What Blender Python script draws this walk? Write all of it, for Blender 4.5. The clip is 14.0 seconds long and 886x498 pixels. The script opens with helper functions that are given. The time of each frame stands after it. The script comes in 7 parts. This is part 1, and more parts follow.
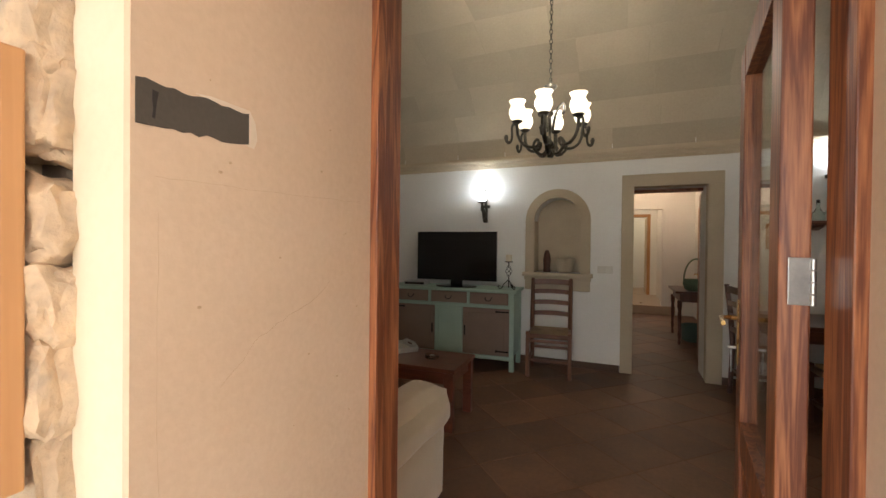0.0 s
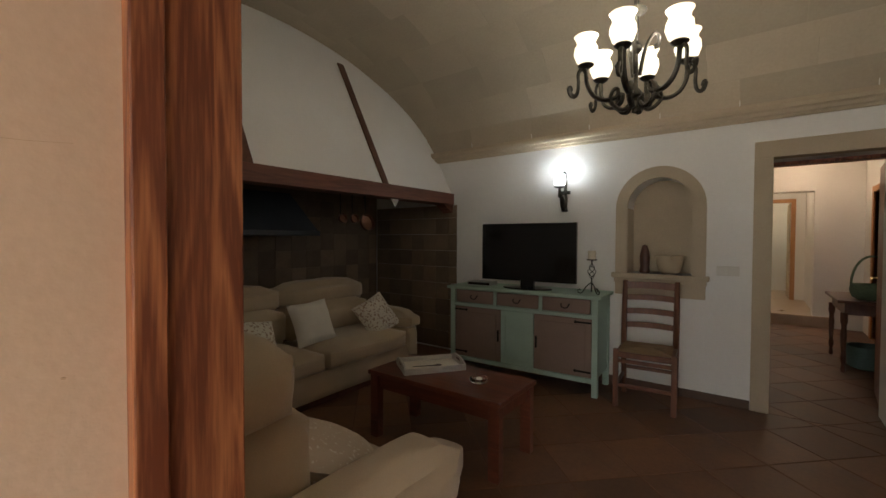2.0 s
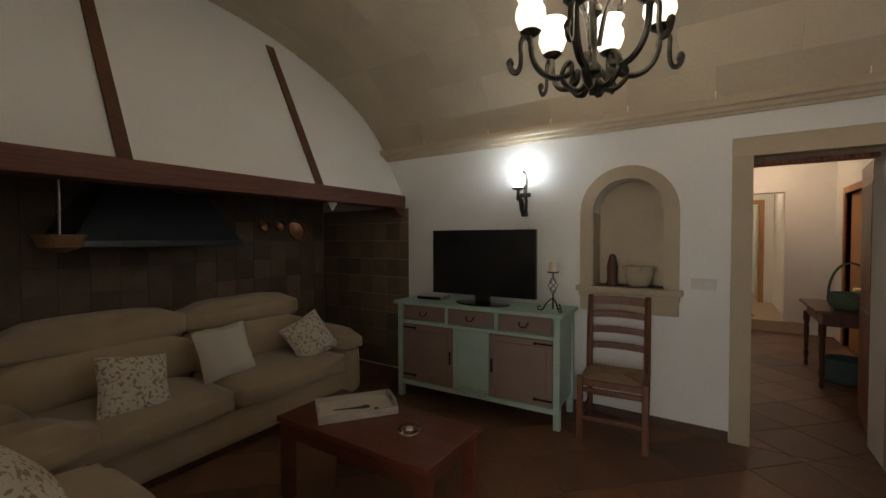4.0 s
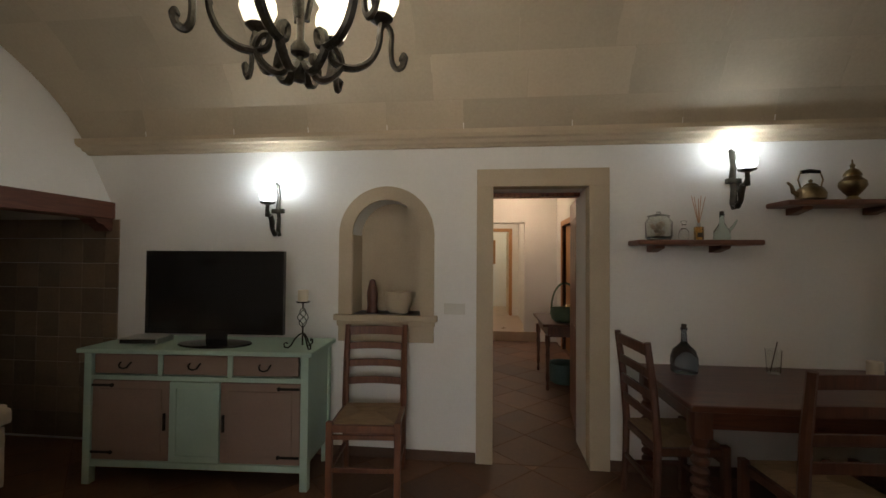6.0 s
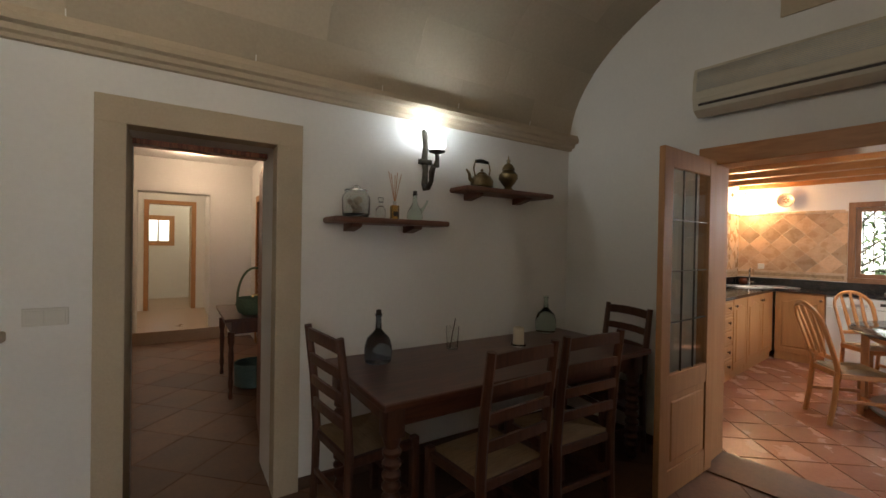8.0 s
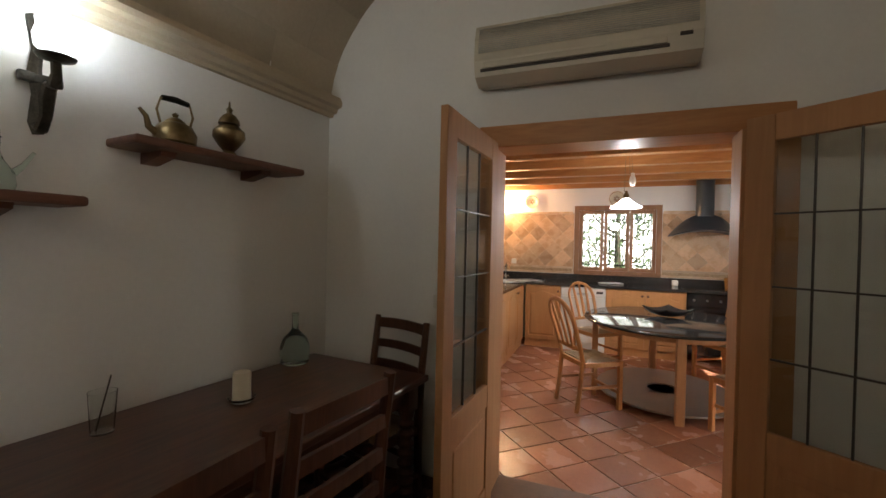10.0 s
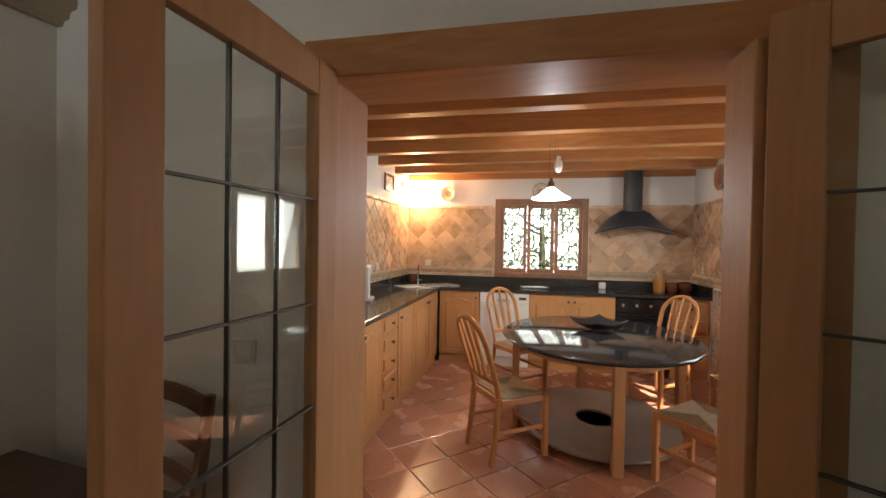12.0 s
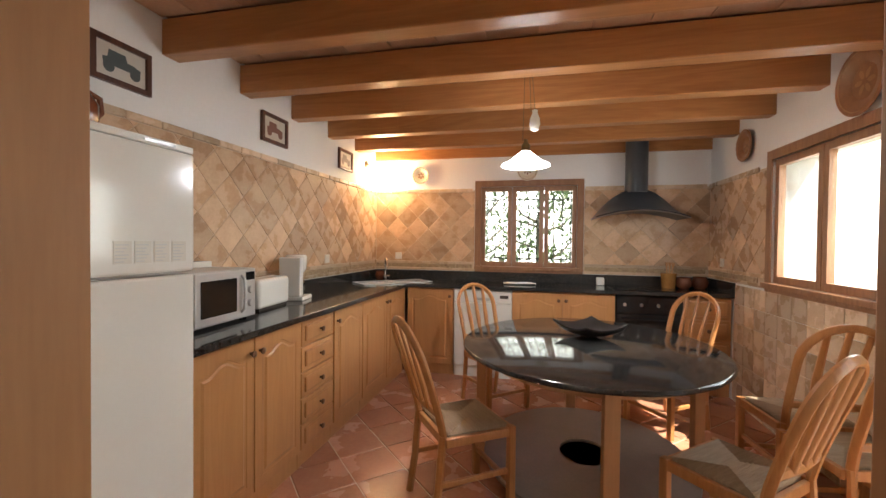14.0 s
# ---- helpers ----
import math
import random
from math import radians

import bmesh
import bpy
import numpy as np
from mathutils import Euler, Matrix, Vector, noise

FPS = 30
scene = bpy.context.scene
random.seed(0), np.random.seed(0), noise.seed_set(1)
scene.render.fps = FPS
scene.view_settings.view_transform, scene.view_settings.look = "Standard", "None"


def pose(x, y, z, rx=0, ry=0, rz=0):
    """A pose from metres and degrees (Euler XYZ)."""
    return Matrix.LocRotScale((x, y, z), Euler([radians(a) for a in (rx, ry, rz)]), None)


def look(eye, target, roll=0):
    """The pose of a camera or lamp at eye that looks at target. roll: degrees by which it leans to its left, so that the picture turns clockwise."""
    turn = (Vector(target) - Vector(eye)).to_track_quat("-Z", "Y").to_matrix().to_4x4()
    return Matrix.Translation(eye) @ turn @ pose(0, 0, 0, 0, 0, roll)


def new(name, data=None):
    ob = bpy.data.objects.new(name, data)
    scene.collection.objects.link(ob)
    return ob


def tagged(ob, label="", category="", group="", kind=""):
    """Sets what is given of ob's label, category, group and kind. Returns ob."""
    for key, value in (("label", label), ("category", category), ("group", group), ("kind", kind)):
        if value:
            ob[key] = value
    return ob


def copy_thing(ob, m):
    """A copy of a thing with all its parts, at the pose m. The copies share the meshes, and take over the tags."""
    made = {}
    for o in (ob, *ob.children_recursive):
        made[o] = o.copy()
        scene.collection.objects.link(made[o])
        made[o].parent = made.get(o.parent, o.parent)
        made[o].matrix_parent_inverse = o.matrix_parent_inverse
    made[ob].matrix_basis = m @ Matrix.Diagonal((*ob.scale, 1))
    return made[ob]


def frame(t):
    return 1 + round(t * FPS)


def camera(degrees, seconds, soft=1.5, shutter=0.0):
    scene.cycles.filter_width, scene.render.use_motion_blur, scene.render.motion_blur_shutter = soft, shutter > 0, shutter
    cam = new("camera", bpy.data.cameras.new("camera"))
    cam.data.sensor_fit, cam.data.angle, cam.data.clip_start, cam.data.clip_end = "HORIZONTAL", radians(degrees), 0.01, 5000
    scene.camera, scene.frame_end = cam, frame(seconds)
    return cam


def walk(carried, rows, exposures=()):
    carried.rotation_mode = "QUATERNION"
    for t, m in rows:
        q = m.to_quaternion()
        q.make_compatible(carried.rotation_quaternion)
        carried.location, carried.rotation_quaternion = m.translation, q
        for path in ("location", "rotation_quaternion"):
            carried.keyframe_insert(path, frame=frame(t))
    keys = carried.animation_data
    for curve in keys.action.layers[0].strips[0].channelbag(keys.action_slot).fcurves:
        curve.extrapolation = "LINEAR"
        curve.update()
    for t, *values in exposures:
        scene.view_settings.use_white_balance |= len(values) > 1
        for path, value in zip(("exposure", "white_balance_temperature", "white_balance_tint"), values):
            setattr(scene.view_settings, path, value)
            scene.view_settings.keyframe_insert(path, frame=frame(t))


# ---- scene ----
cam = camera(93.6, 14.0)
PATH = [
    (0, (0.013, -0.049, 1.358), (-0.779, 1.787, 1.340), 0.6),
    (0.5, (-0.011, 0.126, 1.356), (-0.913, 1.911, 1.344), 0.7),
    (1, (-0.014, 0.317, 1.354), (-1.028, 2.041, 1.344), 0.7),
    (1.5, (-0.028, 0.512, 1.356), (-1.116, 2.190, 1.334), 0.5),
    (2, (0.017, 0.724, 1.360), (-1.184, 2.323, 1.313), 0.2),
    (4.5, (-0.072, 1.418, 1.451), (-1.095, 3.136, 1.417), -0.3),
    (5, (-0.056, 1.539, 1.417), (-0.836, 3.38, 1.441), 0.3),
    (5.5, (0.006, 1.666, 1.446), (-0.524, 3.594, 1.489), 0.5),
    (6, (0.077, 1.791, 1.475), (-0.135, 3.78, 1.522), 0.4),
    (6.5, (0.093, 1.906, 1.451), (0.234, 3.9, 1.501), 0.3),
    (7, (0.137, 2.073, 1.462), (0.635, 4.01, 1.48), 0.4),
    (7.5, (0.203, 2.217, 1.434), (1.007, 4.048, 1.451), 0.5),
    (8, (0.319, 2.355, 1.454), (1.401, 4.036, 1.436), 1.0),
    (8.5, (0.462, 2.522, 1.459), (1.777, 4.029, 1.434), 1.2),
    (9, (0.669, 2.671, 1.458), (2.179, 3.982, 1.431), 1.2),
    (11.5, (1.905, 2.976, 1.505), (3.802, 3.609, 1.48), 1.0),
    (12, (2.189, 2.959, 1.508), (4.087, 3.591, 1.477), 0.9),
    (12.5, (2.44, 2.915, 1.506), (4.335, 3.554, 1.472), 0.9),
    (13, (2.685, 2.891, 1.497), (4.577, 3.539, 1.464), 0.9),
    (13.5, (2.889, 2.866, 1.454), (4.779, 3.521, 1.422), 0.7),
    (14, (3.085, 2.815, 1.396), (4.971, 3.479, 1.362), 0.6),
]
EXPOSURES = [(0, 1.95), (0.5, 1.75), (1.2, 1.62), (2, 1.6), (4.5, 1.65), (6.5, 1.75), (9, 1.8), (11.5, 1.95), (13, 1.9), (14, 1.8)]
walk(cam, [(t, look(eye, target, roll)) for t, eye, target, roll in PATH], EXPOSURES)

# ---- daylight ----
world = bpy.data.worlds.new("sky")
scene.world = world
world.use_nodes = True
SUN_ELEVATION, SUN_AZIMUTH = 58.0, 200.0   # azimuth clockwise from +y
sky = world.node_tree.nodes.new("ShaderNodeTexSky")
sky.sky_type, sky.sun_disc = "NISHITA", False
sky.sun_elevation, sky.sun_rotation = radians(SUN_ELEVATION), radians(SUN_AZIMUTH)
world.node_tree.links.new(sky.outputs[0], world.node_tree.nodes["Background"].inputs[0])
world.node_tree.nodes["Background"].inputs[1].default_value = 0.14


def lamp(name, kind, place, energy, colour, size=0.05, target=None):
    data = bpy.data.lights.new(name, kind)
    data.energy, data.color = energy, colour
    if kind == "POINT":
        data.shadow_soft_size = size
    elif kind == "AREA":
        data.shape, data.size, data.size_y = "RECTANGLE", size[0], size[1]
    ob = new(name, data)
    ob.matrix_world = look(place, target) if target else Matrix.Translation(place)
    return ob


sun_data = bpy.data.lights.new("sun", "SUN")
sun_data.energy, sun_data.angle, sun_data.color = 4.4, radians(0.6), (1.0, 0.95, 0.87)
sun = new("sun", sun_data)
a, e = radians(SUN_AZIMUTH), radians(SUN_ELEVATION)
sun.matrix_world = look((math.sin(a) * math.cos(e) * 30, math.cos(a) * math.cos(e) * 30, math.sin(e) * 30), (0, 0, 0))


# ---- materials ----
def rgb(v):
    return (*v, 1.0)


def mat(name, colour, second=None, rough=0.6, metal=0.0, scale=6.0, fine=60.0, bump=0.15, stretch=(1, 1, 1), piece=0.0, sheen=0.0, coat=0.0, spots=None, bump_size=0.01):
    """Two colours mixed by noise at two sizes, with fine relief; piece: how far single pieces differ in brightness."""
    m = bpy.data.materials.new(name)
    m.use_nodes = True
    n, l = m.node_tree.nodes, m.node_tree.links
    shader = n["Principled BSDF"]
    where = n.new("ShaderNodeTexCoord")
    mapping = n.new("ShaderNodeMapping")
    mapping.inputs["Scale"].default_value = stretch
    l.new(where.outputs["Object"], mapping.inputs[0])
    info = n.new("ShaderNodeObjectInfo")
    geo = n.new("ShaderNodeNewGeometry")
    seed = n.new("ShaderNodeMath")
    seed.operation = "ADD"
    l.new(info.outputs["Random"], seed.inputs[0])
    l.new(geo.outputs["Random Per Island"], seed.inputs[1])
    push = n.new("ShaderNodeVectorMath")
    push.operation = "MULTIPLY_ADD"
    push.inputs[1].default_value = (37.0, 17.0, 23.0)
    l.new(seed.outputs[0], push.inputs[0])
    l.new(mapping.outputs[0], push.inputs[2])
    big = n.new("ShaderNodeTexNoise")
    big.inputs["Scale"].default_value, big.inputs["Detail"].default_value = scale, 6.0
    small = n.new("ShaderNodeTexNoise")
    small.inputs["Scale"].default_value, small.inputs["Detail"].default_value = fine, 8.0
    source = push.outputs[0] if piece else mapping.outputs[0]
    l.new(source, big.inputs["Vector"])
    l.new(source, small.inputs["Vector"])
    spread = n.new("ShaderNodeMapRange")
    spread.inputs[1].default_value, spread.inputs[2].default_value = 0.3, 0.7
    blend = n.new("ShaderNodeMix")
    blend.inputs[0].default_value = 0.35
    l.new(big.outputs[0], blend.inputs[2])
    l.new(small.outputs[0], blend.inputs[3])
    l.new(blend.outputs[0], spread.inputs[0])
    mix = n.new("ShaderNodeMix")
    mix.data_type = "RGBA"
    second = second or tuple(c * 0.82 for c in colour)
    mix.inputs[6].default_value, mix.inputs[7].default_value = rgb(second), rgb(colour)
    l.new(spread.outputs[0], mix.inputs[0])
    out = mix.outputs[2]
    if spots:
        cell = n.new("ShaderNodeTexNoise")
        cell.inputs["Scale"].default_value, cell.inputs["Detail"].default_value = spots[1], 2.0
        l.new(source, cell.inputs["Vector"])
        edge = n.new("ShaderNodeMapRange")
        edge.inputs[1].default_value, edge.inputs[2].default_value = spots[2], spots[2] + 0.05
        l.new(cell.outputs[0], edge.inputs[0])
        over = n.new("ShaderNodeMix")
        over.data_type = "RGBA"
        over.inputs[7].default_value = rgb(spots[0])
        l.new(out, over.inputs[6])
        l.new(edge.outputs[0], over.inputs[0])
        out = over.outputs[2]
    if piece:
        hue = n.new("ShaderNodeHueSaturation")
        value = n.new("ShaderNodeMapRange")
        frac = n.new("ShaderNodeMath")
        frac.operation = "FRACT"
        l.new(seed.outputs[0], frac.inputs[0])
        value.inputs[3].default_value, value.inputs[4].default_value = 1.0 - piece, 1.0 + piece
        l.new(frac.outputs[0], value.inputs[0])
        l.new(value.outputs[0], hue.inputs["Value"])
        l.new(out, hue.inputs["Color"])
        out = hue.outputs[0]
    l.new(out, shader.inputs["Base Color"])
    gloss = n.new("ShaderNodeMapRange")
    gloss.inputs[3].default_value, gloss.inputs[4].default_value = max(0.02, rough - 0.08), min(1.0, rough + 0.08)
    l.new(big.outputs[0], gloss.inputs[0])
    l.new(gloss.outputs[0], shader.inputs["Roughness"])
    shader.inputs["Metallic"].default_value = metal
    shader.inputs["Sheen Weight"].default_value = sheen
    shader.inputs["Coat Weight"].default_value = coat
    if bump:
        relief = n.new("ShaderNodeBump")
        relief.inputs["Strength"].default_value, relief.inputs["Distance"].default_value = bump, bump_size
        l.new(blend.outputs[0], relief.inputs["Height"])
        l.new(relief.outputs[0], shader.inputs["Normal"])
    return m


def wood(name, light, dark, rough=0.45, ring=9.0, along=(1, 1, 0.12), coat=0.0, bump=0.15, contrast=1.0):
    """Grain that runs along the axis with the small scale."""
    m = bpy.data.materials.new(name)
    m.use_nodes = True
    n, l = m.node_tree.nodes, m.node_tree.links
    shader = n["Principled BSDF"]
    where, mapping = n.new("ShaderNodeTexCoord"), n.new("ShaderNodeMapping")
    mapping.inputs["Scale"].default_value = along
    l.new(where.outputs["Object"], mapping.inputs[0])
    info = n.new("ShaderNodeObjectInfo")
    push = n.new("ShaderNodeVectorMath")
    push.operation = "MULTIPLY_ADD"
    push.inputs[1].default_value = (5.0, 7.0, 3.0)
    l.new(info.outputs["Random"], push.inputs[0])
    l.new(mapping.outputs[0], push.inputs[2])
    waves = n.new("ShaderNodeTexNoise")
    waves.inputs["Scale"].default_value, waves.inputs["Detail"].default_value, waves.inputs["Distortion"].default_value = ring, 3.0, 1.2
    l.new(push.outputs[0], waves.inputs["Vector"])
    comb = n.new("ShaderNodeMath")
    comb.operation = "MULTIPLY"
    comb.inputs[1].default_value = 5.0
    l.new(waves.outputs[0], comb.inputs[0])
    saw = n.new("ShaderNodeMath")
    saw.operation = "PINGPONG"
    saw.inputs[1].default_value = 0.5
    l.new(comb.outputs[0], saw.inputs[0])
    fibre = n.new("ShaderNodeTexNoise")
    fibre.inputs["Scale"].default_value, fibre.inputs["Detail"].default_value = ring * 14, 4.0
    l.new(push.outputs[0], fibre.inputs["Vector"])
    both = n.new("ShaderNodeMix")
    both.inputs[0].default_value = 0.45
    l.new(saw.outputs[0], both.inputs[2])
    l.new(fibre.outputs[0], both.inputs[3])
    spread = n.new("ShaderNodeMapRange")
    spread.inputs[1].default_value, spread.inputs[2].default_value = 0.45 - 0.3 / contrast, 0.35 + 0.3 / contrast
    l.new(both.outputs[0], spread.inputs[0])
    mix = n.new("ShaderNodeMix")
    mix.data_type = "RGBA"
    mix.inputs[6].default_value, mix.inputs[7].default_value = rgb(dark), rgb(light)
    l.new(spread.outputs[0], mix.inputs[0])
    l.new(mix.outputs[2], shader.inputs["Base Color"])
    shader.inputs["Roughness"].default_value = rough
    shader.inputs["Coat Weight"].default_value = coat
    relief = n.new("ShaderNodeBump")
    relief.inputs["Strength"].default_value, relief.inputs["Distance"].default_value = bump, 0.004
    l.new(both.outputs[0], relief.inputs["Height"])
    l.new(relief.outputs[0], shader.inputs["Normal"])
    return m


def glow(name, colour, strength):
    m = bpy.data.materials.new(name)
    m.use_nodes = True
    shader = m.node_tree.nodes["Principled BSDF"]
    shader.inputs["Base Color"].default_value = rgb((0.9, 0.88, 0.8))
    shader.inputs["Roughness"].default_value = 0.3
    shader.inputs["Emission Color"].default_value = rgb(colour)
    shader.inputs["Emission Strength"].default_value = strength
    return m


def glass(name, tint=(1, 1, 1), rough=0.0, thin=0.0):
    """thin: how much of the pane lets light straight through."""
    m = bpy.data.materials.new(name)
    m.use_nodes = True
    n, l = m.node_tree.nodes, m.node_tree.links
    shader = n["Principled BSDF"]
    shader.inputs["Base Color"].default_value = rgb(tint)
    shader.inputs["Roughness"].default_value = rough
    shader.inputs["Transmission Weight"].default_value = 1.0
    shader.inputs["IOR"].default_value = 1.45
    if thin:
        clear, both = n.new("ShaderNodeBsdfTransparent"), n.new("ShaderNodeMixShader")
        clear.inputs[0].default_value = rgb(tint)
        glossy, facing = n.new("ShaderNodeBsdfGlossy"), n.new("ShaderNodeLayerWeight")
        glossy.inputs["Roughness"].default_value = rough + 0.01
        curve, raise_ = n.new("ShaderNodeMath"), n.new("ShaderNodeMath")
        curve.operation, curve.inputs[1].default_value = "POWER", 4.0
        raise_.operation, raise_.inputs[1].default_value, raise_.inputs[2].default_value = "MULTIPLY_ADD", 0.7, 0.05
        l.new(facing.outputs["Facing"], curve.inputs[0])
        l.new(curve.outputs[0], raise_.inputs[0])
        l.new(raise_.outputs[0], both.inputs[0])
        l.new(clear.outputs[0], both.inputs[1])
        l.new(glossy.outputs[0], both.inputs[2])
        l.new(both.outputs[0], n["Material Output"].inputs[0])
    return m


WHITE_WALL = mat("white_plaster", (0.86, 0.85, 0.82), (0.79, 0.78, 0.75), 0.9, scale=1.6, fine=45, bump=0.12)
STONE_TRIM = mat("mares_sandstone", (0.56, 0.47, 0.34), (0.47, 0.39, 0.28), 0.9, scale=4, fine=80, bump=0.3)
VAULT = mat("vault_sandstone", (0.52, 0.45, 0.34), (0.42, 0.36, 0.27), 0.85, scale=1.8, fine=50, bump=0.2, piece=0.09)
OCHRE = mat("ochre_render", (0.66, 0.485, 0.345), (0.56, 0.395, 0.27), 0.9, scale=2.2, fine=70, bump=0.25)
CREAM = mat("cream_render", (0.70, 0.60, 0.45), (0.63, 0.53, 0.38), 0.9, scale=3, fine=60, bump=0.15)
PATCH = mat("grey_filler", (0.085, 0.07, 0.055), (0.065, 0.052, 0.04), 0.95, scale=9, fine=120, bump=0.3)
RUBBLE = mat("rubble_stone", (0.58, 0.41, 0.26), (0.33, 0.25, 0.18), 0.95, scale=14, fine=60, bump=0.9, piece=0.3, bump_size=0.02)
MORTAR = mat("dark_mortar", (0.20, 0.15, 0.11), (0.13, 0.1, 0.08), 0.95, scale=14, fine=90, bump=0.6)
PINE_RED = wood("red_varnished_pine", (0.42, 0.16, 0.066), (0.15, 0.043, 0.02), 0.42, 16, (1, 1, 0.05), contrast=1.5)
PINE = wood("honey_pine", (0.53, 0.275, 0.118), (0.41, 0.195, 0.077), 0.6, 6, (1, 1, 0.08), contrast=0.7)
PINE_Y = wood("honey_pine_across", (0.58, 0.275, 0.10), (0.40, 0.165, 0.055), 0.36, 6, (1, 0.08, 1), contrast=0.8)
MAHOGANY = wood("dark_stained_wood", (0.135, 0.047, 0.024), (0.06, 0.02, 0.012), 0.35, 7, (1, 1, 0.1))
MAHOGANY_X = wood("dark_stained_wood_along", (0.14, 0.048, 0.025), (0.065, 0.021, 0.012), 0.3, 7, (0.1, 1, 1), coat=0.15)
TERRACOTTA = mat("terracotta_tile", (0.20, 0.098, 0.052), (0.115, 0.056, 0.031), 0.55, scale=3.5, fine=40, bump=0.15, piece=0.28)
GROUT_DARK = mat("dark_grout", (0.19, 0.098, 0.056), (0.14, 0.07, 0.04), 0.9, scale=20, fine=120)
KITCHEN_TILE = mat("kitchen_floor_tile", (0.50, 0.235, 0.135), (0.36, 0.155, 0.09), 0.26, scale=3.5, fine=40, bump=0.1, piece=0.22)
WALL_TILE = mat("cream_wall_tile", (0.64, 0.45, 0.28), (0.46, 0.275, 0.16), 0.28, scale=7, fine=50, bump=0.12, piece=0.27)
WALL_TILE_PALE = mat("pale_wall_tile", (0.66, 0.52, 0.36), (0.52, 0.36, 0.23), 0.28, scale=7, fine=50, bump=0.12, piece=0.28)
TILE_GROUT = mat("sand_grout", (0.66, 0.52, 0.37), (0.56, 0.43, 0.3), 0.9, scale=20, fine=120)
DADO = mat("dado_tile", (0.55, 0.42, 0.24), (0.22, 0.13, 0.08), 0.3, scale=40, fine=150, bump=0.2)
HEARTH_TILE = mat("hearth_stone_tile", (0.25, 0.18, 0.12), (0.16, 0.115, 0.075), 0.75, scale=5, fine=50, bump=0.2, piece=0.26)
BEAM_RED = wood("rough_red_beam", (0.20, 0.075, 0.04), (0.10, 0.035, 0.02), 0.6, 6, (1, 0.1, 1), bump=0.4)
STRAP = wood("brown_strap", (0.155, 0.07, 0.04), (0.09, 0.04, 0.022), 0.6, 8, (1, 1, 0.1))
SKIRT = mat("terracotta_skirting", (0.13, 0.075, 0.045), (0.09, 0.05, 0.03), 0.6, scale=8, fine=60, piece=0.1)
BLACK_IRON = mat("wrought_iron", (0.035, 0.032, 0.028), (0.015, 0.014, 0.012), 0.42, 0.85, scale=25, fine=140, bump=0.5)
AGED_IRON = mat("silvered_iron", (0.13, 0.12, 0.10), (0.04, 0.036, 0.03), 0.38, 0.85, scale=22, fine=120, bump=0.5)
GRANITE = mat("black_granite", (0.035, 0.034, 0.033), (0.012, 0.012, 0.012), 0.07, scale=30, fine=220, bump=0.0, spots=((0.16, 0.13, 0.10), 160, 0.63))
CLEAR = glass("clear_pane", (0.93, 0.95, 0.93), 0.0, thin=1.0)


# ---- building blocks ----
def thing(name, label, category, m=None, group="", kind=""):
    ob = new(name)
    ob.empty_display_size = 0.1
    ob.matrix_world = m or Matrix.Identity(4)
    return tagged(ob, label, category, group, kind)


def part(name, bm, material, parent=None, label="", smooth=False, m=None):
    mesh = bpy.data.meshes.new(name)
    bmesh.ops.recalc_face_normals(bm, faces=bm.faces)
    if smooth:
        for face in bm.faces:
            face.smooth = True
    bm.to_mesh(mesh)
    bm.free()
    mesh.materials.append(material)
    ob = new(name, mesh)
    if smooth:
        mesh.set_sharp_from_angle(angle=radians(40))
    if m:
        ob.matrix_basis = m
    if parent:
        ob.parent = parent
    return tagged(ob, label)


def box(bm, x0, x1, y0, y1, z0, z1, bevel=0.0, m=None, segments=2):
    got = bmesh.ops.create_cube(bm, size=1.0)
    verts = got["verts"]
    for v in verts:
        v.co = Vector((x0 + (v.co.x + 0.5) * (x1 - x0), y0 + (v.co.y + 0.5) * (y1 - y0), z0 + (v.co.z + 0.5) * (z1 - z0)))
    if bevel:
        edges = {e for v in verts for e in v.link_edges}
        out = bmesh.ops.bevel(bm, geom=list(edges), offset=bevel, segments=segments, profile=0.5, affect="EDGES")
        verts = list({v for f in out["faces"] for v in f.verts} | {v for v in verts if v.is_valid})
    if m:
        bmesh.ops.transform(bm, matrix=m, verts=[v for v in verts if v.is_valid])
    return bm


def boxed(*a, **k):
    return box(bmesh.new(), *a, **k)


def lathe(bm, profile, steps=24, m=None):
    """Turns (radius, z) pairs round the z axis."""
    rings = []
    for r, z in profile:
        rings.append([bm.verts.new((max(r, 1e-4) * math.cos(2 * math.pi * i / steps), max(r, 1e-4) * math.sin(2 * math.pi * i / steps), z)) for i in range(steps)])
    for low, high in zip(rings, rings[1:]):
        for i in range(steps):
            bm.faces.new((low[i], low[(i + 1) % steps], high[(i + 1) % steps], high[i]))
    for ring, turn in ((rings[0], -1), (rings[-1], 1)):
        if profile[0 if turn < 0 else -1][0] > 1e-3:
            bm.faces.new(ring[::turn])
    if m:
        bmesh.ops.transform(bm, matrix=m, verts=[v for ring in rings for v in ring])
    return bm


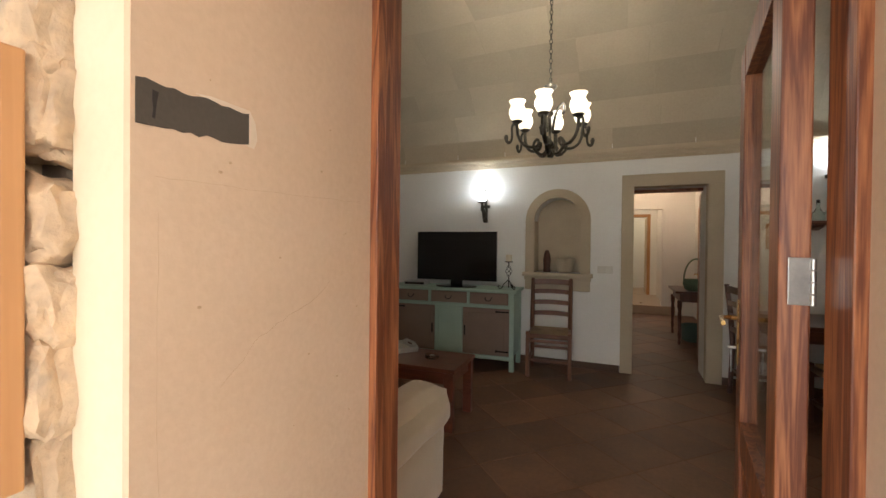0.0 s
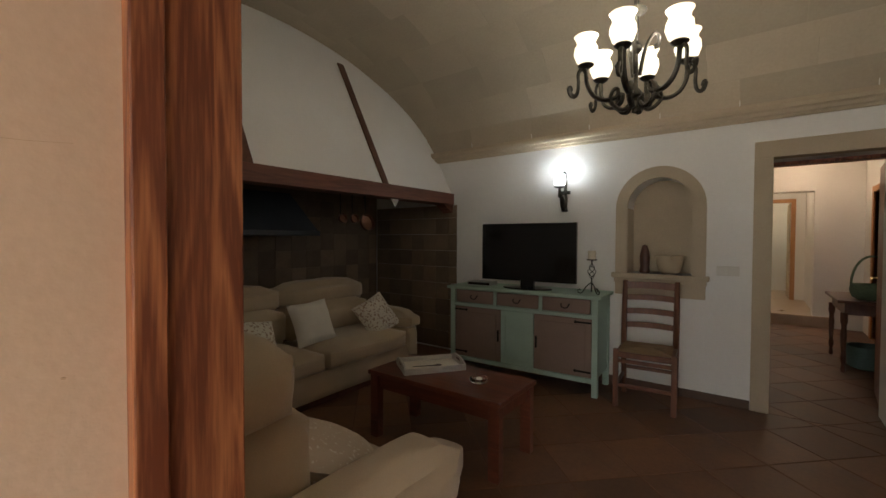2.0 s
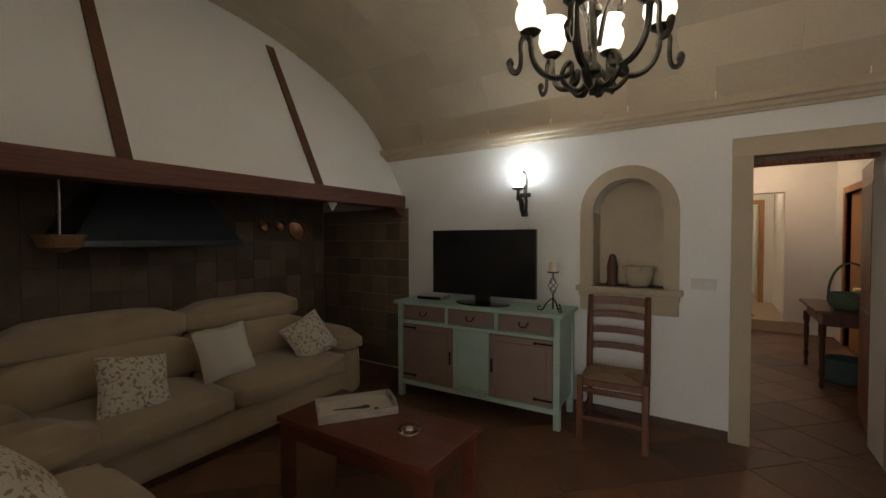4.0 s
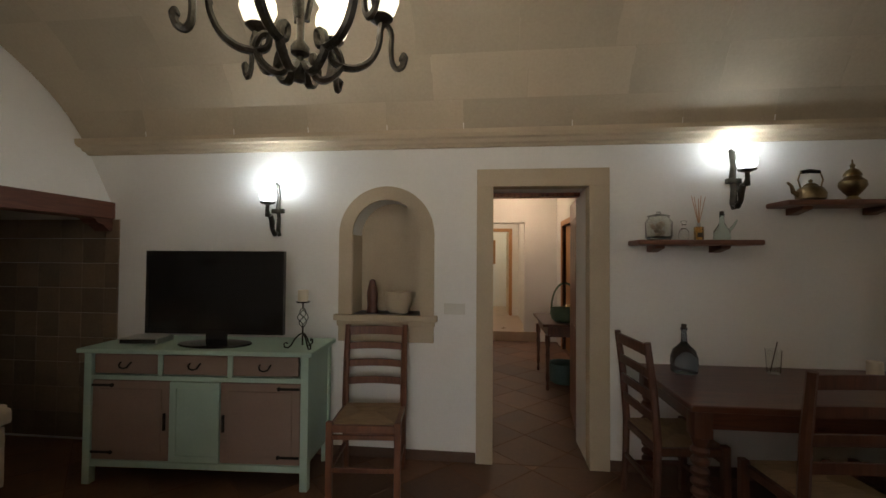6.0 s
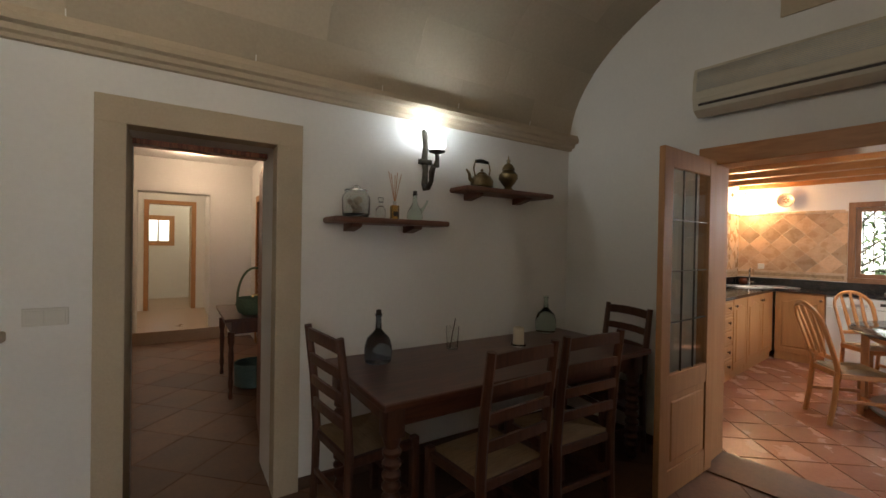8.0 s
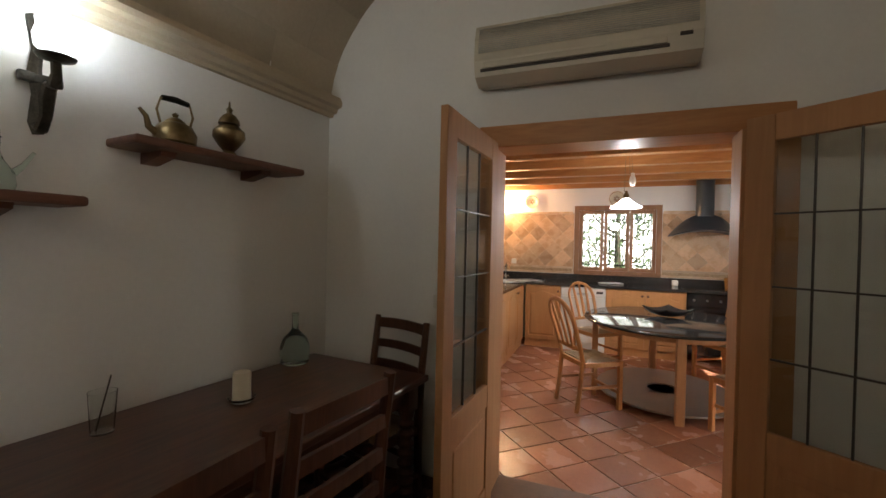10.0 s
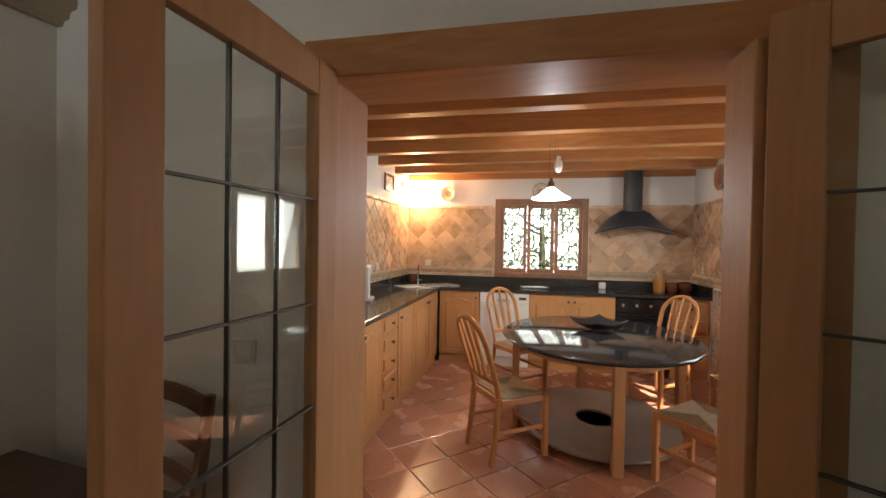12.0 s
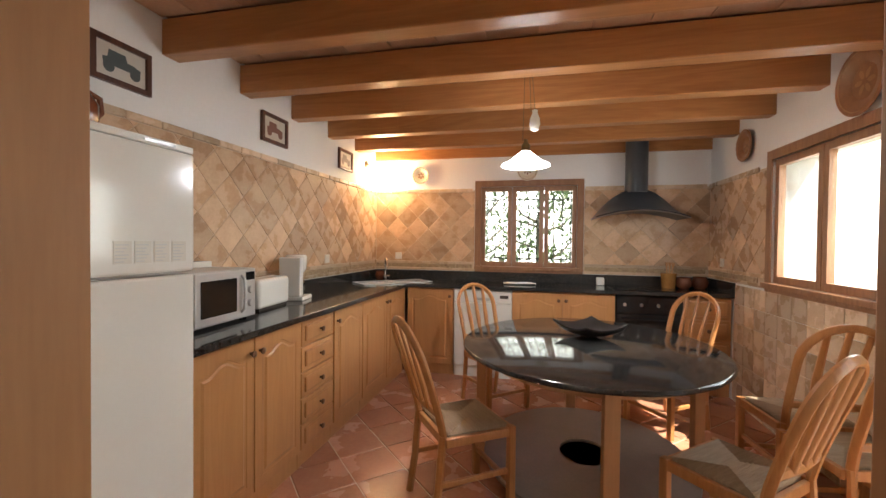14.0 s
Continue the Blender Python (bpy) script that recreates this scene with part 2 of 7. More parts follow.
def tube(bm, points, radius, sides=8, flat=1.0):
    """A rod along points; radius may be a list; flat squeezes it sideways."""
    points = [Vector(p) for p in points]
    radii = radius if isinstance(radius, (list, tuple)) else [radius] * len(points)
    rings, up = [], None
    for i, p in enumerate(points):
        way = (points[min(i + 1, len(points) - 1)] - points[max(i - 1, 0)]).normalized()
        if up is None:
            up = way.orthogonal().normalized() if abs(way.z) > 0.9 else Vector((0, 0, 1))
        side = way.cross(up).normalized()
        up = side.cross(way).normalized()
        rings.append([bm.verts.new(p + radii[i] * (side * flat * math.cos(2 * math.pi * k / sides) + up * math.sin(2 * math.pi * k / sides))) for k in range(sides)])
    for low, high in zip(rings, rings[1:]):
        for k in range(sides):
            bm.faces.new((low[k], low[(k + 1) % sides], high[(k + 1) % sides], high[k]))
    bm.faces.new(rings[0][::-1])
    bm.faces.new(rings[-1])
    return bm


def prism(bm, outline, depth, m=None):
    """An outline of (x, y) pairs pushed up along z by depth."""
    low = [bm.verts.new((x, y, 0)) for x, y in outline]
    high = [bm.verts.new((x, y, depth)) for x, y in outline]
    bm.faces.new(low[::-1])
    bm.faces.new(high)
    for i in range(len(outline)):
        j = (i + 1) % len(outline)
        bm.faces.new((low[i], low[j], high[j], high[i]))
    if m:
        bmesh.ops.transform(bm, matrix=m, verts=low + high)
    return bm


def slab(bm, us, zs, holes, v0, v1, axis="x"):
    """A wall along x (or y) between v0 and v1 across, over the extents us and zs, with rectangular holes (u0, u1, z0, z1)."""
    cu = sorted({*us, *(h[0] for h in holes), *(h[1] for h in holes)})
    cz = sorted({*zs, *(h[2] for h in holes), *(h[3] for h in holes)})
    full = lambda i, j: 0 <= i < len(cu) - 1 and 0 <= j < len(cz) - 1 and not any(h[0] <= (cu[i] + cu[i + 1]) / 2 <= h[1] and h[2] <= (cz[j] + cz[j + 1]) / 2 <= h[3] for h in holes)
    put = lambda u, v, z: bm.verts.new((u, v, z) if axis == "x" else (v, u, z))
    for i in range(len(cu) - 1):
        for j in range(len(cz) - 1):
            if not full(i, j):
                continue
            a0, a1, b0, b1 = cu[i], cu[i + 1], cz[j], cz[j + 1]
            for v in (v0, v1):
                bm.faces.new([put(a0, v, b0), put(a1, v, b0), put(a1, v, b1), put(a0, v, b1)])
            for di, dj, (p, q) in ((-1, 0, ((a0, b0), (a0, b1))), (1, 0, ((a1, b0), (a1, b1))), (0, -1, ((a0, b0), (a1, b0))), (0, 1, ((a0, b1), (a1, b1)))):
                if not full(i + di, j + dj):
                    bm.faces.new([put(p[0], v0, p[1]), put(q[0], v0, q[1]), put(q[0], v1, q[1]), put(p[0], v1, p[1])])
    bmesh.ops.remove_doubles(bm, verts=bm.verts, dist=1e-5)
    return bm


def setting(ob, label, category):
    return tagged(ob, label, category, kind="structure")


# ---- the vaulted living room ----
TVY, ENTRY, LEFT, END = 4.85, 1.05, -4.25, 3.75
KIT = pose(7.67, 5.31, 0, 0, 0, 6.3)   # the kitchen and the wall before it are turned a little against the living room
GABLE, GABLE_K = -4.47, -4.19           # faces of the wall between the rooms, in the kitchen's frame
MID, HALF, SPRING, RISE = 2.95, 1.90, 2.36, 1.16


def vault_z(y):
    return SPRING + RISE * math.sqrt(max(0.0, 1 - ((y - MID) / HALF) ** 2))


DOOR_L, DOOR_R, DOOR_TOP = 0.116, 0.80, 2.005
NICHE_X, NICHE_R, NICHE_TOP, NICHE_SILL = -0.675, 0.262, 1.915, 1.055
wall_bm = slab(bmesh.new(), (LEFT - 0.2, 3.35), (0, 3.7), [(DOOR_L, DOOR_R, 0, DOOR_TOP), (NICHE_X - NICHE_R, NICHE_X + NICHE_R, NICHE_SILL, NICHE_TOP)], TVY, TVY + 0.45)
steps = 20
for i in range(steps):
    a0, a1 = math.pi * i / steps, math.pi * (i + 1) / steps
    c0, c1 = math.cos(a0) * NICHE_R, math.cos(a1) * NICHE_R
    z0, z1 = NICHE_TOP - NICHE_R + math.sin(a0) * NICHE_R, NICHE_TOP - NICHE_R + math.sin(a1) * NICHE_R
    quad = [(NICHE_X + c0, z0), (NICHE_X + c1, z1), (NICHE_X + c1, NICHE_TOP), (NICHE_X + c0, NICHE_TOP)]
    front = [wall_bm.verts.new((x, TVY, z)) for x, z in quad]
    back = [wall_bm.verts.new((x, TVY + 0.24, z)) for x, z in quad]
    wall_bm.faces.new(front)
    wall_bm.faces.new((front[0], front[1], back[1], back[0]))
box(wall_bm, NICHE_X - 0.35, NICHE_X + 0.35, TVY + 0.24, TVY + 0.30, 0.9, 2.1)
wall_north = setting(part("wall_north", wall_bm, WHITE_WALL), "white plastered wall with an arched niche and a doorway", "wall")

# the wall in which the entrance stands
bm = slab(bmesh.new(), (-0.625, 0.42), (2.2, 3.7), [], 0.31, ENTRY)
slab(bm, (LEFT - 0.2, -0.625), (0, 3.7), [], 0.33, ENTRY)
slab(bm, (0.42, END), (0, 3.7), [], 0.33, ENTRY)
setting(part("wall_south", bm, WHITE_WALL), "thick white plastered wall round the entrance", "wall")
reveal = setting(part("entrance_reveal", boxed(-0.625, -0.61, 0.306, 0.9, 0, 2.19), OCHRE), "ochre rendered reveal of the entrance with fine cracks", "reveal")
part("opposite_side", boxed(0.405, 0.42, 0.306, 0.9, 0, 2.19), OCHRE, reveal)
part("soffit", boxed(-0.61, 0.405, 0.306, 0.9, 2.175, 2.19), OCHRE, reveal)
CRACK = mat("crack_shadow", (0.50, 0.34, 0.215), (0.42, 0.28, 0.17), 0.95, scale=30, fine=90)
rng = random.Random(8)


def crack(ends, n, wander, r):
    """A hairline that wanders between (y, z) pairs on the reveal."""
    pts = []
    for (y0, z0), (y1, z1) in zip(ends, ends[1:]):
        pts += [(-0.6099, y0 + (y1 - y0) * k / n + rng.uniform(-wander, wander), z0 + (z1 - z0) * k / n + rng.uniform(-wander, wander)) for k in range(n)]
    part("crack", tube(bmesh.new(), pts, r, 4), CRACK, reveal)


crack([(0.45, 1.11), (0.52, 1.176), (0.59, 1.205), (0.67, 1.23), (0.75, 1.28)], 5, 0.003, 0.0004)
crack([(0.34, 1.453), (0.55, 1.456), (0.89, 1.468)], 9, 0.0015, 0.0003)
crack([(0.345, 1.40), (0.343, 1.15), (0.346, 0.95)], 6, 0.0015, 0.0003)
for y, z in ((0.785, 1.381), (0.79, 1.384), (0.663, 1.119), (0.446, 1.477), (0.464, 1.496), (0.409, 1.254), (0.76, 1.044), (0.81, 0.946), (0.426, 1.624), (0.58, 1.33), (0.70, 1.52), (0.84, 1.2), (0.62, 0.98), (0.73, 1.62)):
    r = rng.uniform(0.0012, 0.0028)
    part("pit", lathe(bmesh.new(), [(0.0, 0.0), (r, 0.0), (r * 0.6, 0.0004), (0.0, 0.0005)], 7, pose(-0.6099, y, z, rng.uniform(0, 90), 90, 0) @ Matrix.Diagonal((1, 1.7, 1, 1))), CRACK, reveal)
bm = slab(bmesh.new(), (-0.757, 0.55), (0, 2.4), [(-0.622, 0.417, 0, 2.187)], 0.31, 0.335)
setting(part("entrance_surround", bm, CREAM), "smooth cream rendered band round the entrance", "trim")

# gable walls
bm = slab(bmesh.new(), (-4.7, 0.45), (-0.1, 3.7), [(-2.42, -1.06, -0.1, 2.06)], GABLE, GABLE_K, axis="y")
setting(part("wall_east", bm, WHITE_WALL, m=KIT), "white plastered gable wall under the vault", "wall")
bm = slab(bmesh.new(), (ENTRY - 0.7, TVY), (0, 3.7), [], LEFT - 0.2, LEFT, axis="y")
setting(part("wall_west", bm, HEARTH_TILE), "dark wall behind the hearth", "wall")

# vault of sandstone slabs in long courses
bm = bmesh.new()
rng = random.Random(4)
angles = [math.pi * k / 13 for k in range(14)]
for a0, a1 in zip(angles, angles[1:]):
    x = LEFT - 0.1 - rng.random() * 0.5
    while x < END + 0.02:
        x1 = min(x + rng.uniform(0.55, 0.8), END + 0.03)
        gap, drop = 0.003, rng.uniform(0, 0.007)
        rows = []
        for s in range(4):
            ang = a0 + (a1 - a0) * (0.004 + 0.992 * s / 3)
            y, z = MID + math.cos(ang) * (HALF - drop), SPRING + math.sin(ang) * (RISE - drop)
            rows.append((bm.verts.new((x + gap, y, z)), bm.verts.new((x1 - gap, y, z))))
        for (p, q), (r, t) in zip(rows, rows[1:]):
            bm.faces.new((p, q, t, r))
        x = x1
for s in range(40):
    a0, a1 = math.pi * s / 40, math.pi * (s + 1) / 40
    pts = [(MID + math.cos(g) * (HALF + 0.012), SPRING + math.sin(g) * (RISE + 0.012)) for g in (a0, a1)]
    bm.faces.new([bm.verts.new(c) for c in ((LEFT - 0.15, *pts[0]), (END + 0.05, *pts[0]), (END + 0.05, *pts[1]), (LEFT - 0.15, *pts[1]))])
setting(part("ceiling", bm, VAULT, smooth=True), "barrel vault of pale sandstone slabs with thin joints", "ceiling")
bm = boxed(LEFT - 0.3, 3.9, 0.2, 5.4, 3.7, 3.8)
setting(part("roof_slab", bm, MORTAR), "plain slab over the vault", "roof")

CORNICE = [(0, 0), (0.03, 0), (0.035, 0.018), (0.06, 0.025), (0.066, 0.05), (0.095, 0.058), (0.10, 0.085), (0.085, 0.12), (0.0, 0.13)]
for side, y, turn in (("north", TVY, -1), ("south", ENTRY, 1)):
    bm = prism(bmesh.new(), [(d * turn, h) for d, h in CORNICE], END - LEFT - (0.45 if y > 3 else 0.05), Matrix(((0, 0, 1, LEFT), (1, 0, 0, y), (0, 1, 0, 2.295), (0, 0, 0, 1))))
    setting(part("cornice_" + side, bm, STONE_TRIM), "moulded sandstone cornice at the foot of the vault", "cornice")

# skirting
bm = boxed(-1.2, DOOR_L - 0.118, TVY - 0.012, TVY, 0, 0.072, 0.003)
box(bm, DOOR_R + 0.138, 3.2, TVY - 0.012, TVY, 0, 0.072, 0.003)
box(bm, GABLE - 0.012, GABLE, -0.99, 0.02, 0, 0.072, 0.003, KIT)
setting(part("baseboard", bm, SKIRT), "low dark terracotta skirting", "skirting")

# stone surround of the hall doorway
doorway = thing("door_surround", "plain sandstone surround of the hall doorway", "door surround", kind="structure")
part("jamb", boxed(0, DOOR_L + 0.004, TVY - 0.022, TVY + 0.3, 0, DOOR_TOP, 0.004), STONE_TRIM, doorway)
part("jamb", boxed(DOOR_R - 0.004, DOOR_R + 0.135, TVY - 0.022, TVY + 0.1, 0, DOOR_TOP, 0.004), STONE_TRIM, doorway)
part("lintel", boxed(0, DOOR_R + 0.135, TVY - 0.024, TVY + 0.1, DOOR_TOP - 0.004, 2.13, 0.004), STONE_TRIM, doorway)

# stone surround of the niche
niche = thing("niche_surround", "rounded sandstone surround and sill of the wall niche", "niche", kind="structure")
bm = bmesh.new()
for i in range(steps):
    a0, a1 = math.pi * i / steps, math.pi * (i + 1) / steps
    ring = [(NICHE_X + math.cos(g) * r, NICHE_TOP - NICHE_R + math.sin(g) * r) for g, r in ((a0, NICHE_R), (a0, 0.362), (a1, 0.362), (a1, NICHE_R))]
    front = [bm.verts.new((x, TVY - 0.018, z)) for x, z in ring]
    back = [bm.verts.new((x, TVY + 0.004, z)) for x, z in ring]
    for f4 in (front, (front[0], front[3], back[3], back[0]), (front[1], front[2], back[2], back[1])):
        bm.faces.new(f4)
part("arch", bm, STONE_TRIM, niche)
for x0, x1 in ((NICHE_X - 0.362, NICHE_X - NICHE_R), (NICHE_X + NICHE_R, NICHE_X + 0.362)):
    part("pilaster", boxed(x0, x1, TVY - 0.018, TVY + 0.004, NICHE_SILL, NICHE_TOP - NICHE_R), STONE_TRIM, niche)
    part("reveal", boxed(x0 - 0.005 if x0 > NICHE_X else x1 + 0.001, x0 - 0.001 if x0 > NICHE_X else x1 + 0.005, TVY - 0.005, TVY + 0.238, NICHE_SILL, NICHE_TOP - NICHE_R), STONE_TRIM, niche)
part("back", boxed(NICHE_X - NICHE_R, NICHE_X + NICHE_R, TVY + 0.23, TVY + 0.238, NICHE_SILL, NICHE_TOP), STONE_TRIM, niche)
bm = boxed(NICHE_X - 0.39, NICHE_X + 0.39, TVY - 0.055, TVY + 0.235, NICHE_SILL - 0.045, NICHE_SILL, 0.008)
box(bm, NICHE_X - 0.37, NICHE_X + 0.37, TVY - 0.035, TVY, NICHE_SILL - 0.085, NICHE_SILL - 0.045, 0.006)
box(bm, NICHE_X - 0.362, NICHE_X + 0.362, TVY - 0.02, TVY, NICHE_SILL - 0.2, NICHE_SILL - 0.085, 0.004)
part("sill", bm, STONE_TRIM, niche)

# floors
setting(part("floor", box(boxed(LEFT - 0.3, 3.4, -0.2, 9.45, -0.12, -0.0015), 3.4, 3.8, -0.2, 2.2, -0.12, -0.0016), GROUT_DARK), "grouted bed of the terracotta floor", "floor")
bpy.data.objects["floor"]["label"] = "worn terracotta tile floor laid diagonally"
setting(part("ground", boxed(-60, 60, -80, 60, -0.5, -0.13), mat("dry_ground", (0.32, 0.25, 0.16), (0.16, 0.15, 0.08), 0.95, scale=0.6, fine=20)), "dry earth and grass round the house", "ground")

# ---- the hall beyond the doorway ----
HALL_L, HALL_R, HALL_END, HALL_Z = -1.2, 1.32, 9.45, 2.62
setting(part("hall_wall_left", boxed(HALL_L - 0.1, HALL_L, TVY + 0.45, HALL_END + 4, 0, HALL_Z), WHITE_WALL), "white hall wall", "wall")
bm = slab(bmesh.new(), (TVY + 0.45, HALL_END + 0.2), (0, HALL_Z), [(8.0, 8.85, 0, 2.03)], HALL_R, HALL_R + 0.12, axis="y")
setting(part("hall_wall_right", bm, WHITE_WALL), "white hall wall with a wooden door", "wall")
bm = slab(bmesh.new(), (HALL_L, HALL_R), (0, HALL_Z), [(-0.13, 0.75, 0.12, 2.14)], HALL_END, HALL_END + 0.25)
setting(part("hall_wall_end", bm, WHITE_WALL), "white hall wall with a wide opening up one step", "wall")
setting(part("hall_ceiling", boxed(HALL_L - 0.1, HALL_R + 0.12, TVY + 0.45, HALL_END + 4.2, HALL_Z, HALL_Z + 0.1), WHITE_WALL), "flat white hall ceiling", "ceiling")
setting(part("passage_floor", boxed(HALL_L, 1.0, HALL_END - 0.02, HALL_END + 4.2, -0.1, 0.17, 0.01), mat("pale_passage_tile", (0.5, 0.38, 0.27), (0.4, 0.29, 0.2), 0.3, scale=4, fine=40)), "pale tiled floor one step higher", "floor")
PASSAGE = 11.6
bm = slab(bmesh.new(), (HALL_L, 1.0), (0.17, HALL_Z), [(-0.09, 0.58, 0.17, 2.12)], PASSAGE, PASSAGE + 0.12)
setting(part("passage_wall", bm, WHITE_WALL), "white wall with a framed doorway", "wall")
setting(part("passage_wall_right", boxed(0.80, 1.0, HALL_END + 0.25, HALL_END + 4.2, 0.17, HALL_Z), WHITE_WALL), "white passage wall", "wall")
bm = slab(bmesh.new(), (HALL_L, 1.0), (0.17, HALL_Z), [(-0.22, 0.22, 1.42, 1.92)], HALL_END + 4.0, HALL_END + 4.2)
setting(part("far_wall", bm, WHITE_WALL), "white far wall with a small bright window", "wall")

# ---- the kitchen: a frame of its own, turned a little against the living room ----
KW, KDEPTH, KTOP = 3.69, 4.19, 2.57


def kpart(name, bm, material, parent=None, label="", smooth=False):
    return part(name, bm, material, parent, label, smooth, None if parent else KIT)


WIN1 = (-2.375, -1.304, 1.10, 2.04)   # in the far wall: along y, then z
WIN2 = (-2.29, -1.19, 1.09, 2.045)   # in the right wall: along x, then z
bm = slab(bmesh.new(), (-KW - 0.3, 0.3), (-0.1, KTOP + 0.1), [WIN1], 0, 0.3, axis="y")
setting(kpart("kitchen_wall_far", bm, WHITE_WALL), "white kitchen wall with a barred window", "wall")
bm = slab(bmesh.new(), (-KDEPTH - 0.02, 0), (-0.1, KTOP + 0.1), [], 0, 0.3)
setting(kpart("kitchen_wall_left", bm, WHITE_WALL), "white kitchen wall above a tiled dado", "wall")
bm = slab(bmesh.new(), (-KDEPTH - 0.02, 0), (-0.1, KTOP + 0.1), [WIN2, (-3.7, -3.1, 0, 1.95)], -KW - 0.3, -KW)
setting(kpart("kitchen_wall_right", bm, WHITE_WALL), "white kitchen wall with a bright window", "wall")
setting(kpart("kitchen_floor", boxed(-KDEPTH - 0.15, 0, -KW, 0, -0.1, -0.004), TILE_GROUT), "glazed terracotta floor tiles laid diagonally", "floor")

# ceiling boards and beams
bm = boxed(-KDEPTH, 0.3, -KW - 0.3, 0.3, KTOP + 0.02, KTOP + 0.12)
setting(kpart("kitchen_ceiling", bm, mat("clay_ceiling_tile", (0.58, 0.36, 0.23), (0.46, 0.26, 0.16), 0.7, scale=5, fine=50, bump=0.2, piece=0.2)), "flat clay tiles on pine beams", "ceiling")
for k in range(7):
    x = -0.03 - 0.593 * k
    bm = boxed(x, x + 0.115, -KW - 0.05, 0.05, 2.38, KTOP, 0.008)
    beam = setting(kpart("ceiling_beam", bm, PINE_Y), "varnished pine ceiling beam", "beam")
    beam["group"] = "kitchen ceiling beams"

# ---- entrance ----
frame_1 = thing("door_frame", "red-brown varnished pine frame of the entrance", "door frame", kind="structure")
for x0, x1 in ((-0.622, -0.60), (0.395, 0.417)):
    part("post", boxed(x0, x1, 0.902, 1.046, 0, 2.15, 0.004), PINE_RED, frame_1)
    part("stop", boxed(x0 if x0 < 0 else x0 - 0.012, x1 + 0.012 if x0 < 0 else x1, 0.9, 0.94, 0, 2.13, 0.003), PINE_RED, frame_1)
part("head", boxed(-0.60, 0.395, 0.902, 1.046, 2.1, 2.15, 0.004), PINE_RED, frame_1)

BRASS = mat("polished_brass", (0.62, 0.42, 0.17), (0.40, 0.25, 0.09), 0.28, 1.0, scale=15, fine=90, bump=0.1)
STEEL = mat("brushed_steel", (0.55, 0.55, 0.53), (0.42, 0.42, 0.41), 0.32, 1.0, scale=15, fine=120, bump=0.1)
WHITE_PLASTIC = mat("white_plastic", (0.72, 0.70, 0.64), (0.68, 0.66, 0.60), 0.4, scale=8, fine=80, bump=0.03)


def glazed_leaf(name, label, m, width, height, thick, stile, rows, cols, split, timber, muntin, group=""):
    """A door leaf, hinged at its origin, that runs along x, with panes above a solid panel."""
    leaf = thing(name, label, "door", m, group)
    for x in (0.0, width - stile):
        part("stile", boxed(x, x + stile, -thick / 2, thick / 2, 0.01, height, 0.004), timber, leaf)
    for z0, z1 in ((0.01, 0.16), (split, split + 0.12), (height - 0.11, height)):
        part("rail", boxed(stile, width - stile, -thick / 2 + 0.002, thick / 2 - 0.002, z0, z1, 0.003), timber, leaf)
    bm = boxed(stile, width - stile, -thick * 0.2, thick * 0.2, 0.16, split)
    box(bm, stile + 0.04, width - stile - 0.04, -thick * 0.36, thick * 0.36, 0.2, split - 0.04, 0.012)
    part("panel", bm, timber, leaf)
    x0, x1, z0, z1 = stile, width - stile, split + 0.12, height - 0.11
    for i in range(cols):
        for j in range(rows):
            a0, a1 = x0 + (x1 - x0) * i / cols, x0 + (x1 - x0) * (i + 1) / cols
            b0, b1 = z0 + (z1 - z0) * j / rows, z0 + (z1 - z0) * (j + 1) / rows
            pane = part("pane", boxed(a0 + 0.003, a1 - 0.003, -0.002, 0.002, b0 + 0.003, b1 - 0.003), CLEAR, leaf)
            pane.visible_shadow = False
    for i in range(1, cols):
        x = x0 + (x1 - x0) * i / cols
        part("came", boxed(x - 0.0035, x + 0.0035, -0.006, 0.006, z0, z1, 0.0015), muntin, leaf)
    for j in range(1, rows):
        z = z0 + (z1 - z0) * j / rows
        part("came", boxed(x0, x1, -0.0075, 0.0075, z - 0.0035, z + 0.0035, 0.0015), muntin, leaf)
    return leaf


def hinge(parent, x, y, z):
    plate = part("hinge", boxed(x - 0.03, x + 0.008, y - 0.003, y, z - 0.05, z + 0.05, 0.001), STEEL, parent, "steel butt hinge")
    bm = bmesh.new()
    for k in range(4):
        lathe(bm, [(0.006, z - 0.05 + 0.025 * k), (0.006, z - 0.028 + 0.025 * k)], 10, Matrix.Translation((x + 0.012, y - 0.003, 0)))
    part("knuckle", bm, STEEL, plate, smooth=True)


entry_leaf = glazed_leaf("glazed_door", "red-brown pine entrance door with one tall pane, standing open", pose(0.348, 1.055, 0, 0, 0, 83), 0.80, 2.08, 0.055, 0.12, 1, 1, 0.62, PINE_RED, PINE_RED)
plate = part("handle_plate", boxed(0.725, 0.765, 0.0275, 0.033, 0.93, 1.17, 0.003), BRASS, entry_leaf, "brass handle plate")
part("lever", tube(bmesh.new(), [(0.745, 0.03, 1.1), (0.745, 0.075, 1.1), (0.73, 0.083, 1.1), (0.62, 0.083, 1.095)], 0.008), BRASS, plate, smooth=True)
back_plate = part("handle_plate", boxed(0.725, 0.765, -0.033, -0.0275, 0.93, 1.17, 0.003), BRASS, entry_leaf, "brass handle plate")
part("lever", tube(bmesh.new(), [(0.745, -0.03, 1.1), (0.745, -0.075, 1.1), (0.73, -0.083, 1.1), (0.62, -0.083, 1.095)], 0.008), BRASS, back_plate, smooth=True)
hinges = thing("door_hinge", "steel butt hinges of the entrance door", "hinge")
for z in (0.35, 1.29, 2.0):
    hinge(hinges, 0.365, 1.05, z)

